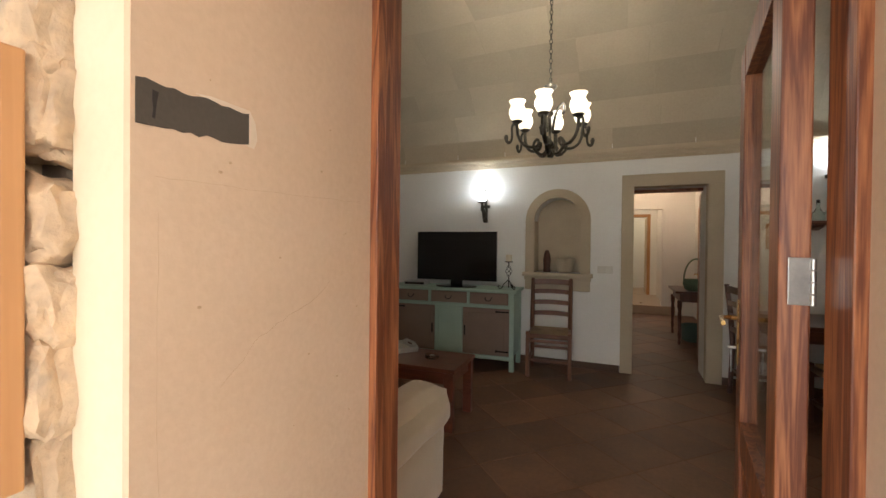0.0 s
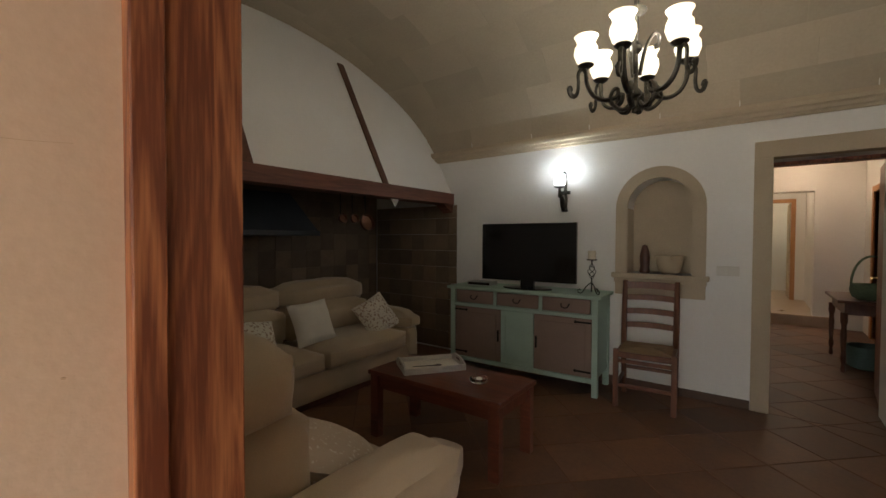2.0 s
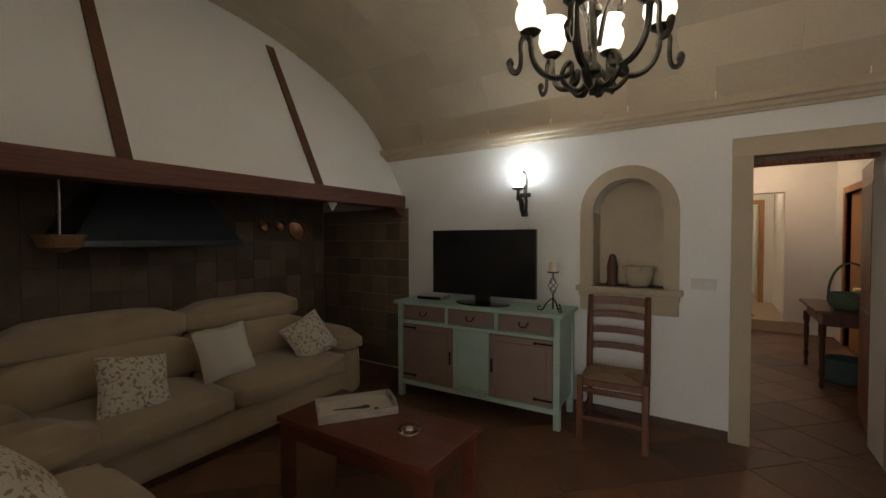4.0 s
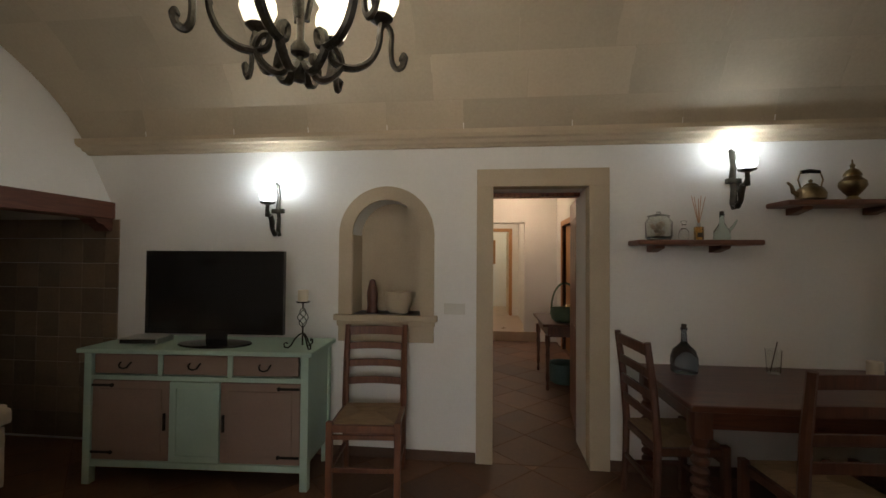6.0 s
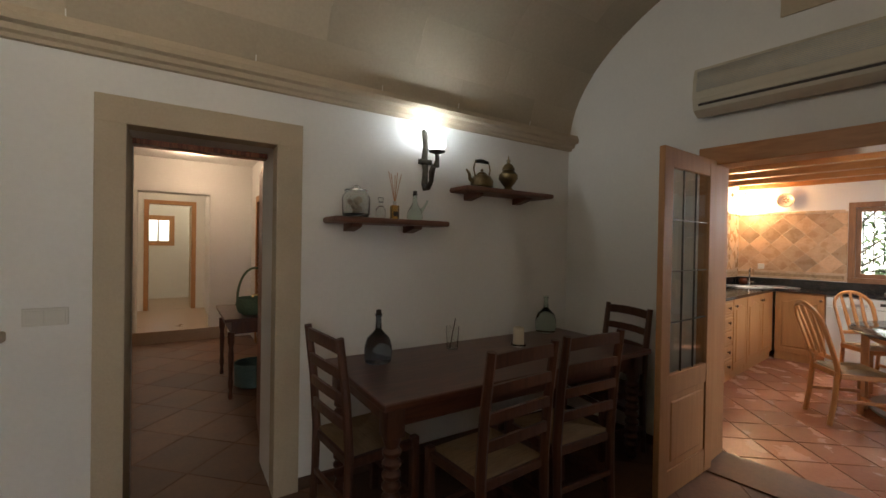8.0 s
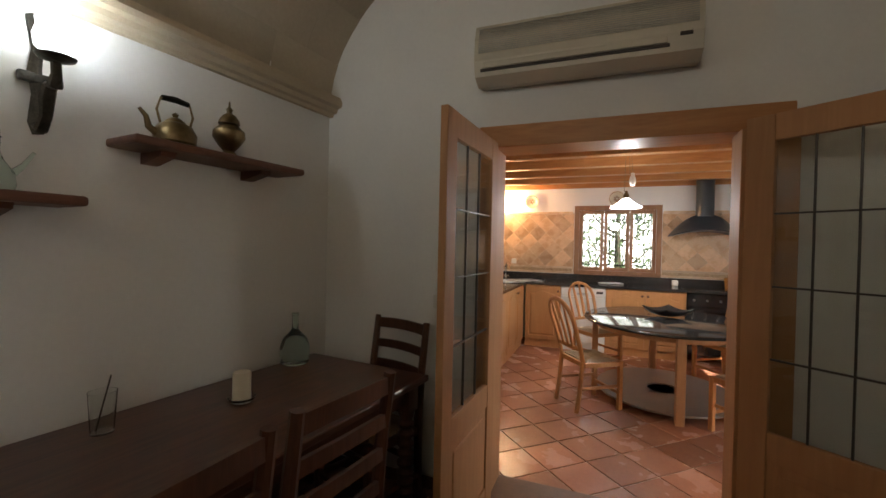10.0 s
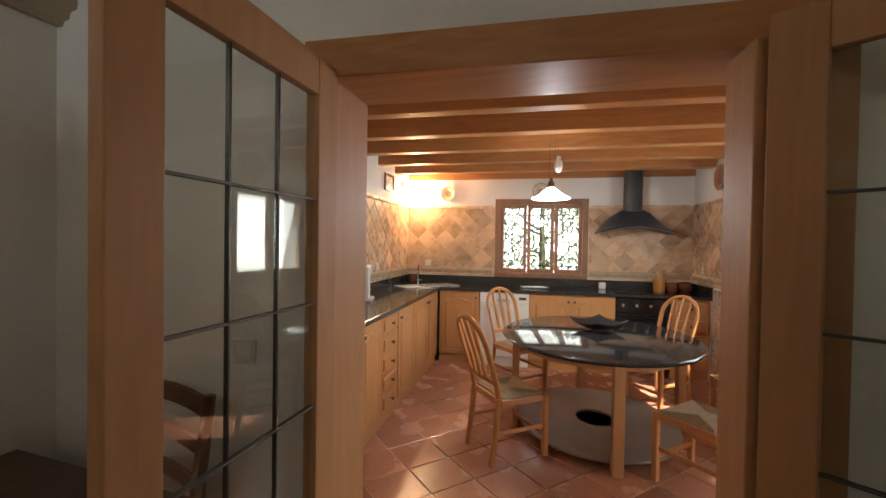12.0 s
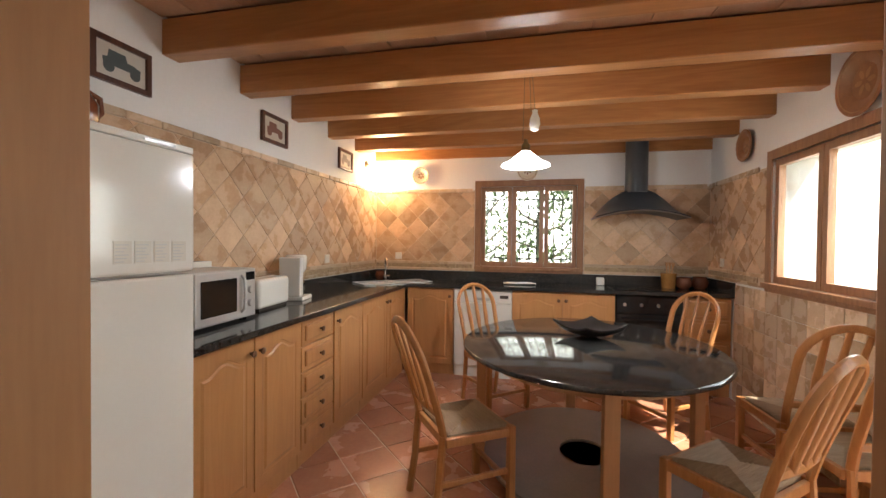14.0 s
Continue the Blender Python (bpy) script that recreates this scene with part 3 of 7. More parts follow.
keys = thing("key_bunch", "steel keys with a dark red tag hanging from the door lock", "keys", entry_leaf.matrix_world.copy())
part("key", boxed(0.741, 0.749, 0.033, 0.06, 0.985, 0.995, 0.002), STEEL, keys)
part("ring", tube(bmesh.new(), [(0.745 + 0.016 * math.sin(a * 0.6), 0.05, 0.97 + 0.02 * math.cos(a * 0.6)) for a in range(11)], 0.0018, 6), STEEL, keys, smooth=True)
for lean, low in ((-0.012, 0.90), (0.012, 0.915)):
    part("spare_key", boxed(0.74 + lean, 0.75 + lean, 0.048, 0.051, low, 0.955, 0.001), STEEL, keys)
part("tag", lathe(bmesh.new(), [(0.0, 0.0), (0.018, 0.001), (0.022, 0.003), (0.018, 0.005), (0.0, 0.006)], 20, pose(0.745, 0.056, 0.872, 90, 0, 0) @ Matrix.Diagonal((1, 1.4, 1, 1))), mat("dark_red_leather", (0.12, 0.018, 0.015), (0.07, 0.012, 0.01), 0.5, scale=20, fine=90), keys, "dark red tag", smooth=True)

# filler patch on the reveal, and the rubble wall outside
rng = random.Random(11)
top, low = [], []
for k in range(15):
    y = 0.312 + 0.19 * k / 14
    top.append((y, 1.588 + 0.003 * k / 14 + rng.uniform(-0.003, 0.003)))
    low.append((y, 1.524 + 0.01 * k / 14 + rng.uniform(-0.003, 0.003)))
bm = prism(bmesh.new(), low + top[::-1], 0.002, Matrix(((0, 0, 1, -0.6099), (1, 0, 0, 0), (0, 1, 0, 0), (0, 0, 0, 1))))
patch = setting(part("filler_patch", bm, PATCH), "dark grey filler patch on the ochre reveal", "patch")
SMEAR = mat("dark_smear", (0.03, 0.024, 0.02), (0.018, 0.015, 0.012), 0.95, scale=30, fine=120, bump=0.3)
part("smear", prism(bmesh.new(), [(0.3335, 1.537), (0.3375, 1.536), (0.339, 1.552), (0.3405, 1.563), (0.3425, 1.575), (0.334, 1.577), (0.3335, 1.563), (0.335, 1.55)], 0.0006, Matrix(((0, 0, 1, -0.6079), (1, 0, 0, 0), (0, 1, 0, 0), (0, 0, 0, 1)))), SMEAR, patch, "darker smear")
PALE = mat("pale_filler_edge", (0.70, 0.58, 0.46), (0.62, 0.50, 0.38), 0.95, scale=20, fine=90, bump=0.2)
part("pale_edge", prism(bmesh.new(), [(0.497, 1.533), (0.515, 1.531), (0.522, 1.548), (0.518, 1.577), (0.505, 1.597), (0.43, 1.598), (0.40, 1.594), (0.50, 1.587)], 0.0005, Matrix(((0, 0, 1, -0.6098), (1, 0, 0, 0), (0, 1, 0, 0), (0, 0, 0, 1)))), PALE, patch, "pale plaster edge")

setting(part("outer_wall", boxed(-3.2, -0.757, 0.325, 0.345, 0, 3.7), MORTAR), "rubble stone outer wall", "wall")
outer = bpy.data.objects["outer_wall"]
for row in range(20):
    x, z = -0.758, 0.06 + row * 0.135
    while x > -1.5:
        w, h = rng.uniform(0.08, 0.17), rng.uniform(0.12, 0.19)
        x -= w
        bm = bmesh.new()
        bmesh.ops.create_icosphere(bm, subdivisions=4, radius=0.5)
        off = Vector((rng.uniform(0, 50), rng.uniform(0, 50), rng.uniform(0, 50)))
        for v in bm.verts:
            d = 1.05 + 0.3 * noise.noise(v.co * 2.6 + off) + 0.14 * noise.noise(v.co * 7 + off) + 0.09 * noise.noise(v.co * 15 + off)
            c = Vector([math.copysign(abs(q * 2) ** 0.6, q) / 2 for q in v.co]) * d
            v.co = Vector((c.x * w * 1.08, c.y * 0.11, c.z * h * 1.08))
        part("stone", bm, RUBBLE, outer, smooth=True, m=Matrix.Translation((x + w / 2, 0.32, z + rng.uniform(-0.03, 0.03))))
# planked shutter, lamp and bell push on that wall
shutter = thing("window_shutter", "pale wooden shutter folded against the rubble wall", "shutter", pose(-0.765, 0.04, 0))
for k in range(4):
    part("plank", boxed(-0.11 * (k + 1) + 0.002, -0.11 * k - 0.002, 0.19, 0.22, 1.0, 1.63, 0.004), PINE, shutter)
part("batten", boxed(-0.42, -0.03, 0.22, 0.24, 1.1, 1.17, 0.003), PINE, shutter)
wall_lamp = thing("outdoor_lamp", "black metal outdoor lamp on the rubble wall", "lamp", pose(-0.87, 0.2, 1.80))
part("shade", lathe(bmesh.new(), [(0.075, -0.05), (0.08, -0.045), (0.072, 0.0), (0.05, 0.06), (0.02, 0.09), (0.015, 0.12)], 28), BLACK_IRON, wall_lamp, smooth=True)
part("arm", tube(bmesh.new(), [(0, 0, 0.11), (0, 0.04, 0.15), (0, 0.1, 0.14)], 0.012), BLACK_IRON, wall_lamp, smooth=True)
bell = thing("bell_push", "white plastic bell push on the rubble wall", "switch", pose(-0.79, 0.235, 0.93))
part("housing", boxed(-0.03, 0.03, -0.025, 0.03, -0.09, 0.05, 0.012), WHITE_PLASTIC, bell)
part("button", boxed(-0.012, 0.012, -0.031, -0.025, -0.05, 0.01, 0.003), STEEL, bell)
# unseen slab and paving added to block sun and bounce light at the entrance
setting(part("porch_roof", boxed(-3.2, 3.0, -3.0, 0.31, 2.7, 2.8), PINE_Y), "unseen slab added to keep the sun off the entrance", "roof")
setting(part("porch_floor", boxed(-3.2, 3.0, -3.0, -0.19, -0.12, -0.008), mat("bounce_paving_stone", (0.27, 0.21, 0.155), (0.21, 0.165, 0.12), 0.8, scale=3, fine=40)), "unseen paving added to bounce light onto the entrance", "pavement")

# ---- hearth ----
setting(part("hood_plaster", prism(bmesh.new(), [(-3.0, 1.88), (-2.94, 1.88), (-3.83, 3.62), (-3.9, 3.62)], TVY - ENTRY, Matrix(((1, 0, 0, 0), (0, 0, 1, ENTRY), (0, 1, 0, 0), (0, 0, 0, 1)))), WHITE_WALL), "white sloping plaster hood of the old hearth", "chimney hood")
bm = boxed(-3.10, -2.91, ENTRY, TVY - 0.005, 1.775, 1.91, 0.006)
mantel = thing("mantel_beam", "rough red-stained beam across the old hearth", "beam", kind="structure")
part("beam", bm, BEAM_RED, mantel)
bm = prism(bmesh.new(), [(0, 0), (0, -0.09), (-0.03, -0.10), (-0.06, -0.075), (-0.09, -0.05), (-0.13, -0.04), (-0.16, -0.012), (-0.2, 0)], 0.13, Matrix(((0, 0, 1, -3.06), (1, 0, 0, TVY - 0.003), (0, 1, 0, 1.777), (0, 0, 0, 1))))
part("corbel", bm, BEAM_RED, mantel)
for y in (2.30, 3.71):
    strap = thing("hood_strap", "brown wooden strip up the hearth hood", "beam", group="hearth strips", kind="structure")
    part("strip", prism(bmesh.new(), [(-2.945, 1.9), (-2.928, 1.9), (-3.628, 3.266), (-3.648, 3.266)], 0.075, Matrix(((1, 0, 0, 0), (0, 0, 1, y - 0.037), (0, 1, 0, 0), (0, 0, 0, 1)))), STRAP, strap)
cooker_hood = thing("extractor_hood", "black metal extractor hood inside the hearth", "extractor hood", pose(-3.72, 2.86, 1.39))
bm = bmesh.new()
low = [bm.verts.new(c) for c in ((-0.528, -0.66, 0.045), (0.22, -0.66, 0.045), (0.22, 0.46, 0.045), (-0.528, 0.46, 0.045))]
high = [bm.verts.new(c) for c in ((-0.528, -0.42, 0.42), (0.02, -0.42, 0.42), (0.02, 0.27, 0.42), (-0.528, 0.27, 0.42))]
bm.faces.new(high)
for i in range(4):
    bm.faces.new((low[i], low[(i + 1) % 4], high[(i + 1) % 4], high[i]))
HOOD_BLACK = mat("black_enamel", (0.05, 0.058, 0.066), (0.03, 0.036, 0.042), 0.34, scale=4, fine=60, bump=0.05)
part("canopy", bm, HOOD_BLACK, cooker_hood)
part("rim", boxed(-0.528, 0.235, -0.675, 0.475, 0.0, 0.05, 0.006), HOOD_BLACK, cooker_hood)
COPPER = mat("dull_copper", (0.20, 0.09, 0.05), (0.11, 0.05, 0.03), 0.35, 0.9, scale=12, fine=80)
for y, kind in ((3.22, "ladle"), (3.36, "ladle"), (3.52, "pan")):
    tool = thing("copper_" + kind, "old copper " + kind + " hanging under the mantel beam", kind, pose(-3.04, y, 1.777), group="hanging kitchen tools")
    part("handle", tube(bmesh.new(), [(0, 0, 0.0), (0, 0, -0.12), (0.004, 0, -0.2)], 0.005 if kind == "ladle" else 0.009), BLACK_IRON, tool, smooth=True)
    r = 0.045 if kind == "ladle" else 0.085
    part("bowl", lathe(bmesh.new(), [(0.0, -0.02), (r * 0.6, -0.018), (r * 0.95, 0.0), (r, 0.03), (r * 0.93, 0.03), (r * 0.85, 0.004), (0.0, -0.012)], 22, pose(0.02, 0, -0.2 - r * 0.75, 0, 75, 0)), COPPER, tool, smooth=True)
basket2 = thing("hanging_basket", "woven basket with dried flowers hanging by the hearth", "basket", pose(-3.13, 2.05, 1.47))
part("bowl", lathe(bmesh.new(), [(0.03, -0.1), (0.09, -0.07), (0.12, 0.0), (0.11, 0.0), (0.08, -0.06), (0.0, -0.08)], 20), mat("wicker", (0.3, 0.17, 0.08), (0.16, 0.09, 0.045), 0.8, scale=60, fine=160, bump=0.8), basket2, smooth=True)
part("cord", tube(bmesh.new(), [(0, 0, -0.02), (0, 0, 0.31)], 0.006), STEEL, basket2)
lace = thing("lace_pennant", "small white lace corner hanging from the mantel beam", "cloth")
part("cloth", prism(bmesh.new(), [(-0.065, 0), (0.065, 0), (0.0, -0.085)], 0.003, Matrix(((0, 0, 1, -2.98), (1, 0, 0, 3.88), (0, 1, 0, 1.777), (0, 0, 0, 1)))), mat("white_lace", (0.7, 0.68, 0.62), (0.5, 0.48, 0.44), 0.9, scale=60, fine=200, bump=0.4), lace)

# ---- sofas ----
FABRIC = mat("beige_chenille", (0.50, 0.40, 0.27), (0.42, 0.33, 0.22), 0.95, scale=5, fine=220, bump=0.35, sheen=0.3)
CUSHION_A = mat("floral_cushion", (0.72, 0.68, 0.58), (0.64, 0.60, 0.50), 0.95, scale=8, fine=200, bump=0.2, spots=((0.36, 0.27, 0.20), 48, 0.545))
CUSHION_B = mat("pale_cushion", (0.74, 0.72, 0.64), (0.68, 0.66, 0.58), 0.95, scale=9, fine=220, bump=0.25)
CUSHION_C = mat("dotted_cushion", (0.58, 0.49, 0.38), (0.54, 0.45, 0.35), 0.95, scale=9, fine=220, bump=0.2, spots=((0.72, 0.68, 0.6), 70, 0.62))


def soft_box(x0, x1, y0, y1, z0, z1, puff=0.02, edge=0.05, seed=0):
    """An upholstered block: rounded edges, slightly swollen and uneven faces."""
    bm = boxed(x0, x1, y0, y1, z0, z1)
    bmesh.ops.subdivide_edges(bm, edges=bm.edges, cuts=7, use_grid_fill=True)
    c, h = Vector(((x0 + x1) / 2, (y0 + y1) / 2, (z0 + z1) / 2)), Vector(((x1 - x0) / 2, (y1 - y0) / 2, (z1 - z0) / 2))
    for v in bm.verts:
        q = v.co - c
        n = Vector([q[k] / h[k] for k in range(3)])
        for k in range(3):
            i, j = (k + 1) % 3, (k + 2) % 3
            swell = max(0, 1 - n[i] ** 4) * max(0, 1 - n[j] ** 4)
            q[k] += n[k] * puff * swell
        for k in range(3):
            i, j = (k + 1) % 3, (k + 2) % 3
            q[k] -= n[k] * edge * 0.45 * max(0, abs(n[i]) ** 8, abs(n[j]) ** 8)
        q += Vector((noise.noise(v.co * 5 + Vector((seed, 0, 0))), noise.noise(v.co * 5 + Vector((0, seed, 9))), noise.noise(v.co * 5 + Vector((3, 9, seed))))) * 0.008
        v.co = c + q
    return bm


def sofa(name, label, m, length, seats, lift=0.0):
    """Seat front along -y, length along x, standing on the floor."""
    s = thing(name, label, "sofa", m)
    part("base", soft_box(0.05, length - 0.05, -0.86, 0, 0.06, 0.30, 0.005, 0.03), FABRIC, s, smooth=True)
    part("plinth", boxed(0.1, length - 0.1, -0.8, -0.04, 0, 0.07), MAHOGANY, s)
    w = (length - 0.4) / seats
    for k in range(seats):
        a = 0.2 + k * w
        part("seat_cushion", soft_box(a + 0.004, a + w - 0.004, -0.9, -0.22, 0.27, 0.46, 0.025, 0.06, k + 1), FABRIC, s, smooth=True)
        part("back_cushion", soft_box(a + 0.003, a + w - 0.003, -0.34 - lift, -0.10, 0.42, 0.74 + lift, 0.03, 0.06, k + 4), FABRIC, s, smooth=True)
        part("head_cushion", soft_box(a + 0.003, a + w - 0.003, -0.27 - lift * 1.5, 0.02, 0.70 + lift, 0.93 + lift, 0.03, 0.08, k + 8), FABRIC, s, smooth=True)
    for a in (0.0, length - 0.2):
        part("arm", soft_box(a, a + 0.2, -0.86, -0.02, 0.06, 0.46, 0.01, 0.05, a), FABRIC, s, smooth=True)
        part("arm_pad", soft_box(a - 0.03, a + 0.23, -0.88, -0.04, 0.42, 0.61, 0.03, 0.09, a + 3), FABRIC, s, smooth=True)
    return s


sofa("sofa", "beige chenille two-seat sofa in front of the hearth", pose(-3.57, 1.60, 0, 0, 0, 92), 2.43, 2)
sofa("corner_sofa", "beige chenille sofa beside the entrance wall", pose(-0.80, 1.09, 0, 0, 0, 180) @ Matrix.Diagonal((1, 1, 1.07, 1)), 1.75, 2, 0.06)


def pillow(label, material, m, size=0.44, seed=0):
    p = thing("cushion", label, "cushion", m, "sofa cushions")
    bm = bmesh.new()
    n = 14
    for side in (1, -1):
        grid = []
        for i in range(n + 1):
            row = []
            for j in range(n + 1):
                u, v = 2 * i / n - 1, 2 * j / n - 1
                pinch = 1 - 0.07 * (1 - abs(u * v))
                t = 0.085 * (max(0, 1 - u ** 2) * max(0, 1 - v ** 2)) ** 0.42 + 0.006 * noise.noise(Vector((u * 2 + seed, v * 2, side)))
                row.append(bm.verts.new((u * size / 2 * pinch, v * size / 2 * pinch, side * max(t, 0.002))))
            grid.append(row)
        for i in range(n):
            for j in range(n):
                bm.faces.new((grid[i][j], grid[i + 1][j], grid[i + 1][j + 1], grid[i][j + 1]))
    bmesh.ops.remove_doubles(bm, verts=bm.verts, dist=0.0045)
    part("cover", bm, material, p, smooth=True)
    return p


pillow("white cushion with a small grey flower print on the sofa", CUSHION_A, pose(-2.98, 3.62, 0.60, 62, 0, 74) @ pose(0, 0, 0, 0, 0, 24), 0.38, 1)
pillow("plain off-white cushion leaning on the sofa back", CUSHION_B, pose(-3.06, 2.93, 0.63, 66, 0, 86) @ pose(0, 0, 0, 0, 0, 4), 0.38, 2)
pillow("white cushion with a small grey flower print on the sofa", CUSHION_A, pose(-2.93, 2.32, 0.585, 55, 0, 96) @ pose(0, 0, 0, 0, 0, -12), 0.38, 3)
pillow("white cushion with a small grey flower print on the corner sofa", CUSHION_A, pose(-2.02, 1.62, 0.63, 50, 0, 175) @ pose(0, 0, 0, 0, 0, 8), 0.46, 4)
pillow("beige cushion with pale dots on the corner sofa", CUSHION_C, pose(-1.2, 1.62, 0.615, 24, 8, 150), 0.48, 5)

# ---- coffee table, tray and ashtray ----
table = thing("coffee_table", "low red-brown wooden coffee table", "coffee table", pose(-1.60, 2.95, 0, 0, 0, 1) @ Matrix.Diagonal((1.08, 0.9, 1, 1)))
RED_TOP = wood("reddish_table_top", (0.20, 0.06, 0.032), (0.11, 0.032, 0.018), 0.3, 6, (0.1, 1, 1), coat=0.2)
part("tabletop", boxed(-0.475, 0.475, -0.275, 0.275, 0.43, 0.46, 0.006), RED_TOP, table)
for x in (-0.43, 0.43):
    part("apron", boxed(x - 0.01, x + 0.01, -0.2, 0.2, 0.34, 0.43), RED_TOP, table)
    for y in (-0.23, 0.23):
        part("leg", boxed(x - 0.032, x + 0.032, y - 0.032, y + 0.032, 0, 0.43, 0.004), RED_TOP, table)
for y in (-0.23, 0.23):
    part("apron", boxed(-0.4, 0.4, y - 0.01, y + 0.01, 0.34, 0.43), RED_TOP, table)
PAPER = mat("printed_paper", (0.66, 0.62, 0.54), (0.6, 0.56, 0.48), 0.5, scale=4, fine=40, bump=0.03)
GREYWASH = wood("greywashed_wood", (0.62, 0.60, 0.55), (0.42, 0.40, 0.36), 0.7, 9, (0.15, 1, 1))
tray = thing("serving_tray", "grey-washed wooden tray with a cello picture", "tray", pose(-1.80, 3.0, 0.462, 0, 0, 54))
part("bottom", boxed(-0.21, 0.21, -0.14, 0.14, 0, 0.008), PAPER, tray)
for y in (-0.14, 0.14):
    part("side", boxed(-0.21, 0.21, y - 0.006, y + 0.006, 0, 0.04, 0.002, pose(0, 0, 0, 0, 0, 0)), GREYWASH, tray)
for x in (-0.21, 0.21):
    bm = prism(bmesh.new(), [(-0.14, 0), (0.14, 0), (0.14, 0.04), (0.075, 0.065), (-0.075, 0.065), (-0.14, 0.04)], 0.012, Matrix(((0, 0, 1, x - 0.006), (1, 0, 0, 0), (0, 1, 0, 0), (0, 0, 0, 1))))
    side = part("end", bm, GREYWASH, tray)
    part("grip", boxed(x - 0.0075, x + 0.0075, -0.04, 0.04, 0.032, 0.05, 0.004), MAHOGANY, side)
DARK_PRINT = mat("dark_print", (0.05, 0.035, 0.025), (0.03, 0.02, 0.015), 0.5, scale=10, fine=80, bump=0.0)
bm = prism(bmesh.new(), [(-0.03, -0.012), (0.05, -0.03), (0.075, -0.022), (0.085, 0.004), (0.06, 0.026), (0.035, 0.012), (-0.03, 0.008), (-0.12, 0.014), (-0.13, 0.002)], 0.0012, Matrix.Translation((0, 0, 0.0082)))
part("picture", bm, DARK_PRINT, tray)
part("picture", lathe(bmesh.new(), [(0.0, 0.0085), (0.014, 0.0085), (0.014, 0.0094), (0.0, 0.0094)], 16, Matrix.Translation((0.11, -0.05, 0))), DARK_PRINT, tray)
CRYSTAL = glass("cut_glass", (0.96, 0.98, 0.97), 0.02)
ash = thing("ashtray", "cut-glass ashtray on the coffee table", "ashtray", pose(-1.36, 2.94, 0.4615))
part("bowl", lathe(bmesh.new(), [(0.045, 0), (0.058, 0.012), (0.06, 0.03), (0.052, 0.032), (0.042, 0.014), (0.0, 0.01)], 8), CRYSTAL, ash)
part("candle_stub", lathe(bmesh.new(), [(0.018, 0.0145), (0.018, 0.028), (0.0, 0.028)], 16), WHITE_PLASTIC, ash)

# ---- sideboard with the television ----
MINT = mat("mint_paint", (0.42, 0.57, 0.48), (0.36, 0.50, 0.42), 0.6, scale=5, fine=60, bump=0.1)
TAUPE = mat("taupe_paint", (0.27, 0.19, 0.15), (0.23, 0.16, 0.125), 0.65, scale=5, fine=60, bump=0.1)
sb = thing("sideboard", "mint green sideboard with taupe doors and drawers", "sideboard", pose(-1.80, 4.52, 0, 0, 0, 3))
W, D = 0.745, 0.225
part("top", boxed(-W - 0.03, W + 0.03, -D - 0.03, D + 0.01, 0.85, 0.88, 0.006), MINT, sb)
for x in (-W, W - 0.05):
    for y in (-D, D - 0.05):
        part("leg", boxed(x, x + 0.05, y, y + 0.05, 0, 0.85, 0.003), MINT, sb)
for x in (-W + 0.01, W - 0.025):
    part("side_panel", boxed(x, x + 0.015, -D + 0.05, D - 0.05, 0.16, 0.85), MINT, sb)
part("back", boxed(-W + 0.05, W - 0.05, D - 0.02, D - 0.008, 0.12, 0.85), MINT, sb)
part("bottom_rail", boxed(-W + 0.05, W - 0.05, -D + 0.003, -D + 0.03, 0.115, 0.155, 0.003), MINT, sb)
part("middle_rail", boxed(-W + 0.05, W - 0.05, -D + 0.003, -D + 0.03, 0.675, 0.705, 0.003), MINT, sb)
part("shelf", boxed(-W + 0.05, W - 0.05, -D + 0.03, D - 0.02, 0.13, 0.15), MINT, sb)
inner = 2 * W - 0.1
for k in range(3):
    a = -W + 0.05 + inner * k / 3
    drawer = part("drawer", boxed(a + 0.018, a + inner / 3 - 0.018, -D + 0.006, -D + 0.03, 0.715, 0.84, 0.004), TAUPE, sb, "taupe drawer front")
    c = a + inner / 6
    part("drawer_pull", tube(bmesh.new(), [(c - 0.035, -D + 0.004, 0.79), (c - 0.034, -D - 0.014, 0.78), (c - 0.025, -D - 0.02, 0.762), (c, -D - 0.022, 0.755), (c + 0.025, -D - 0.02, 0.762), (c + 0.034, -D - 0.014, 0.78), (c + 0.035, -D + 0.004, 0.79)], 0.005), BLACK_IRON, drawer, "black iron bail pull", smooth=True)
    if k < 2:
        part("divider", boxed(a + inner / 3 - 0.016, a + inner / 3 + 0.016, -D + 0.003, -D + 0.03, 0.705, 0.85), MINT, sb)
for side in (-1, 1):
    x0, x1 = (-W + 0.055, -0.17) if side < 0 else (0.17, W - 0.055)
    bm = boxed(x0, x1, -D + 0.008, -D + 0.03, 0.16, 0.67, 0.004)
    box(bm, x0 + 0.05, x1 - 0.05, -D + 0.003, -D + 0.03, 0.21, 0.62, 0.006)
    door = part("door", bm, TAUPE, sb, "taupe panelled door")
    hx = x0 if side < 0 else x1
    for z in (0.21, 0.64):
        bm = boxed(min(hx, hx - side * 0.13), max(hx, hx - side * 0.13), -D - 0.002, -D + 0.004, z - 0.008, z + 0.008, 0.002)
        lathe(bm, [(0.013, -0.003), (0.013, 0.003)], 12, pose(hx - side * 0.135, -D + 0.002, z, 90, 0, 0))
        part("strap_hinge", bm, BLACK_IRON, door, "black strap hinge")
    px = x1 - 0.025 if side < 0 else x0 + 0.025
    part("latch", boxed(px - 0.008, px + 0.008, -D - 0.01, -D + 0.004, 0.36, 0.47, 0.004), BLACK_IRON, door, "black latch plate")
bm = boxed(-0.165, 0.165, -D + 0.008, -D + 0.03, 0.16, 0.67, 0.003)
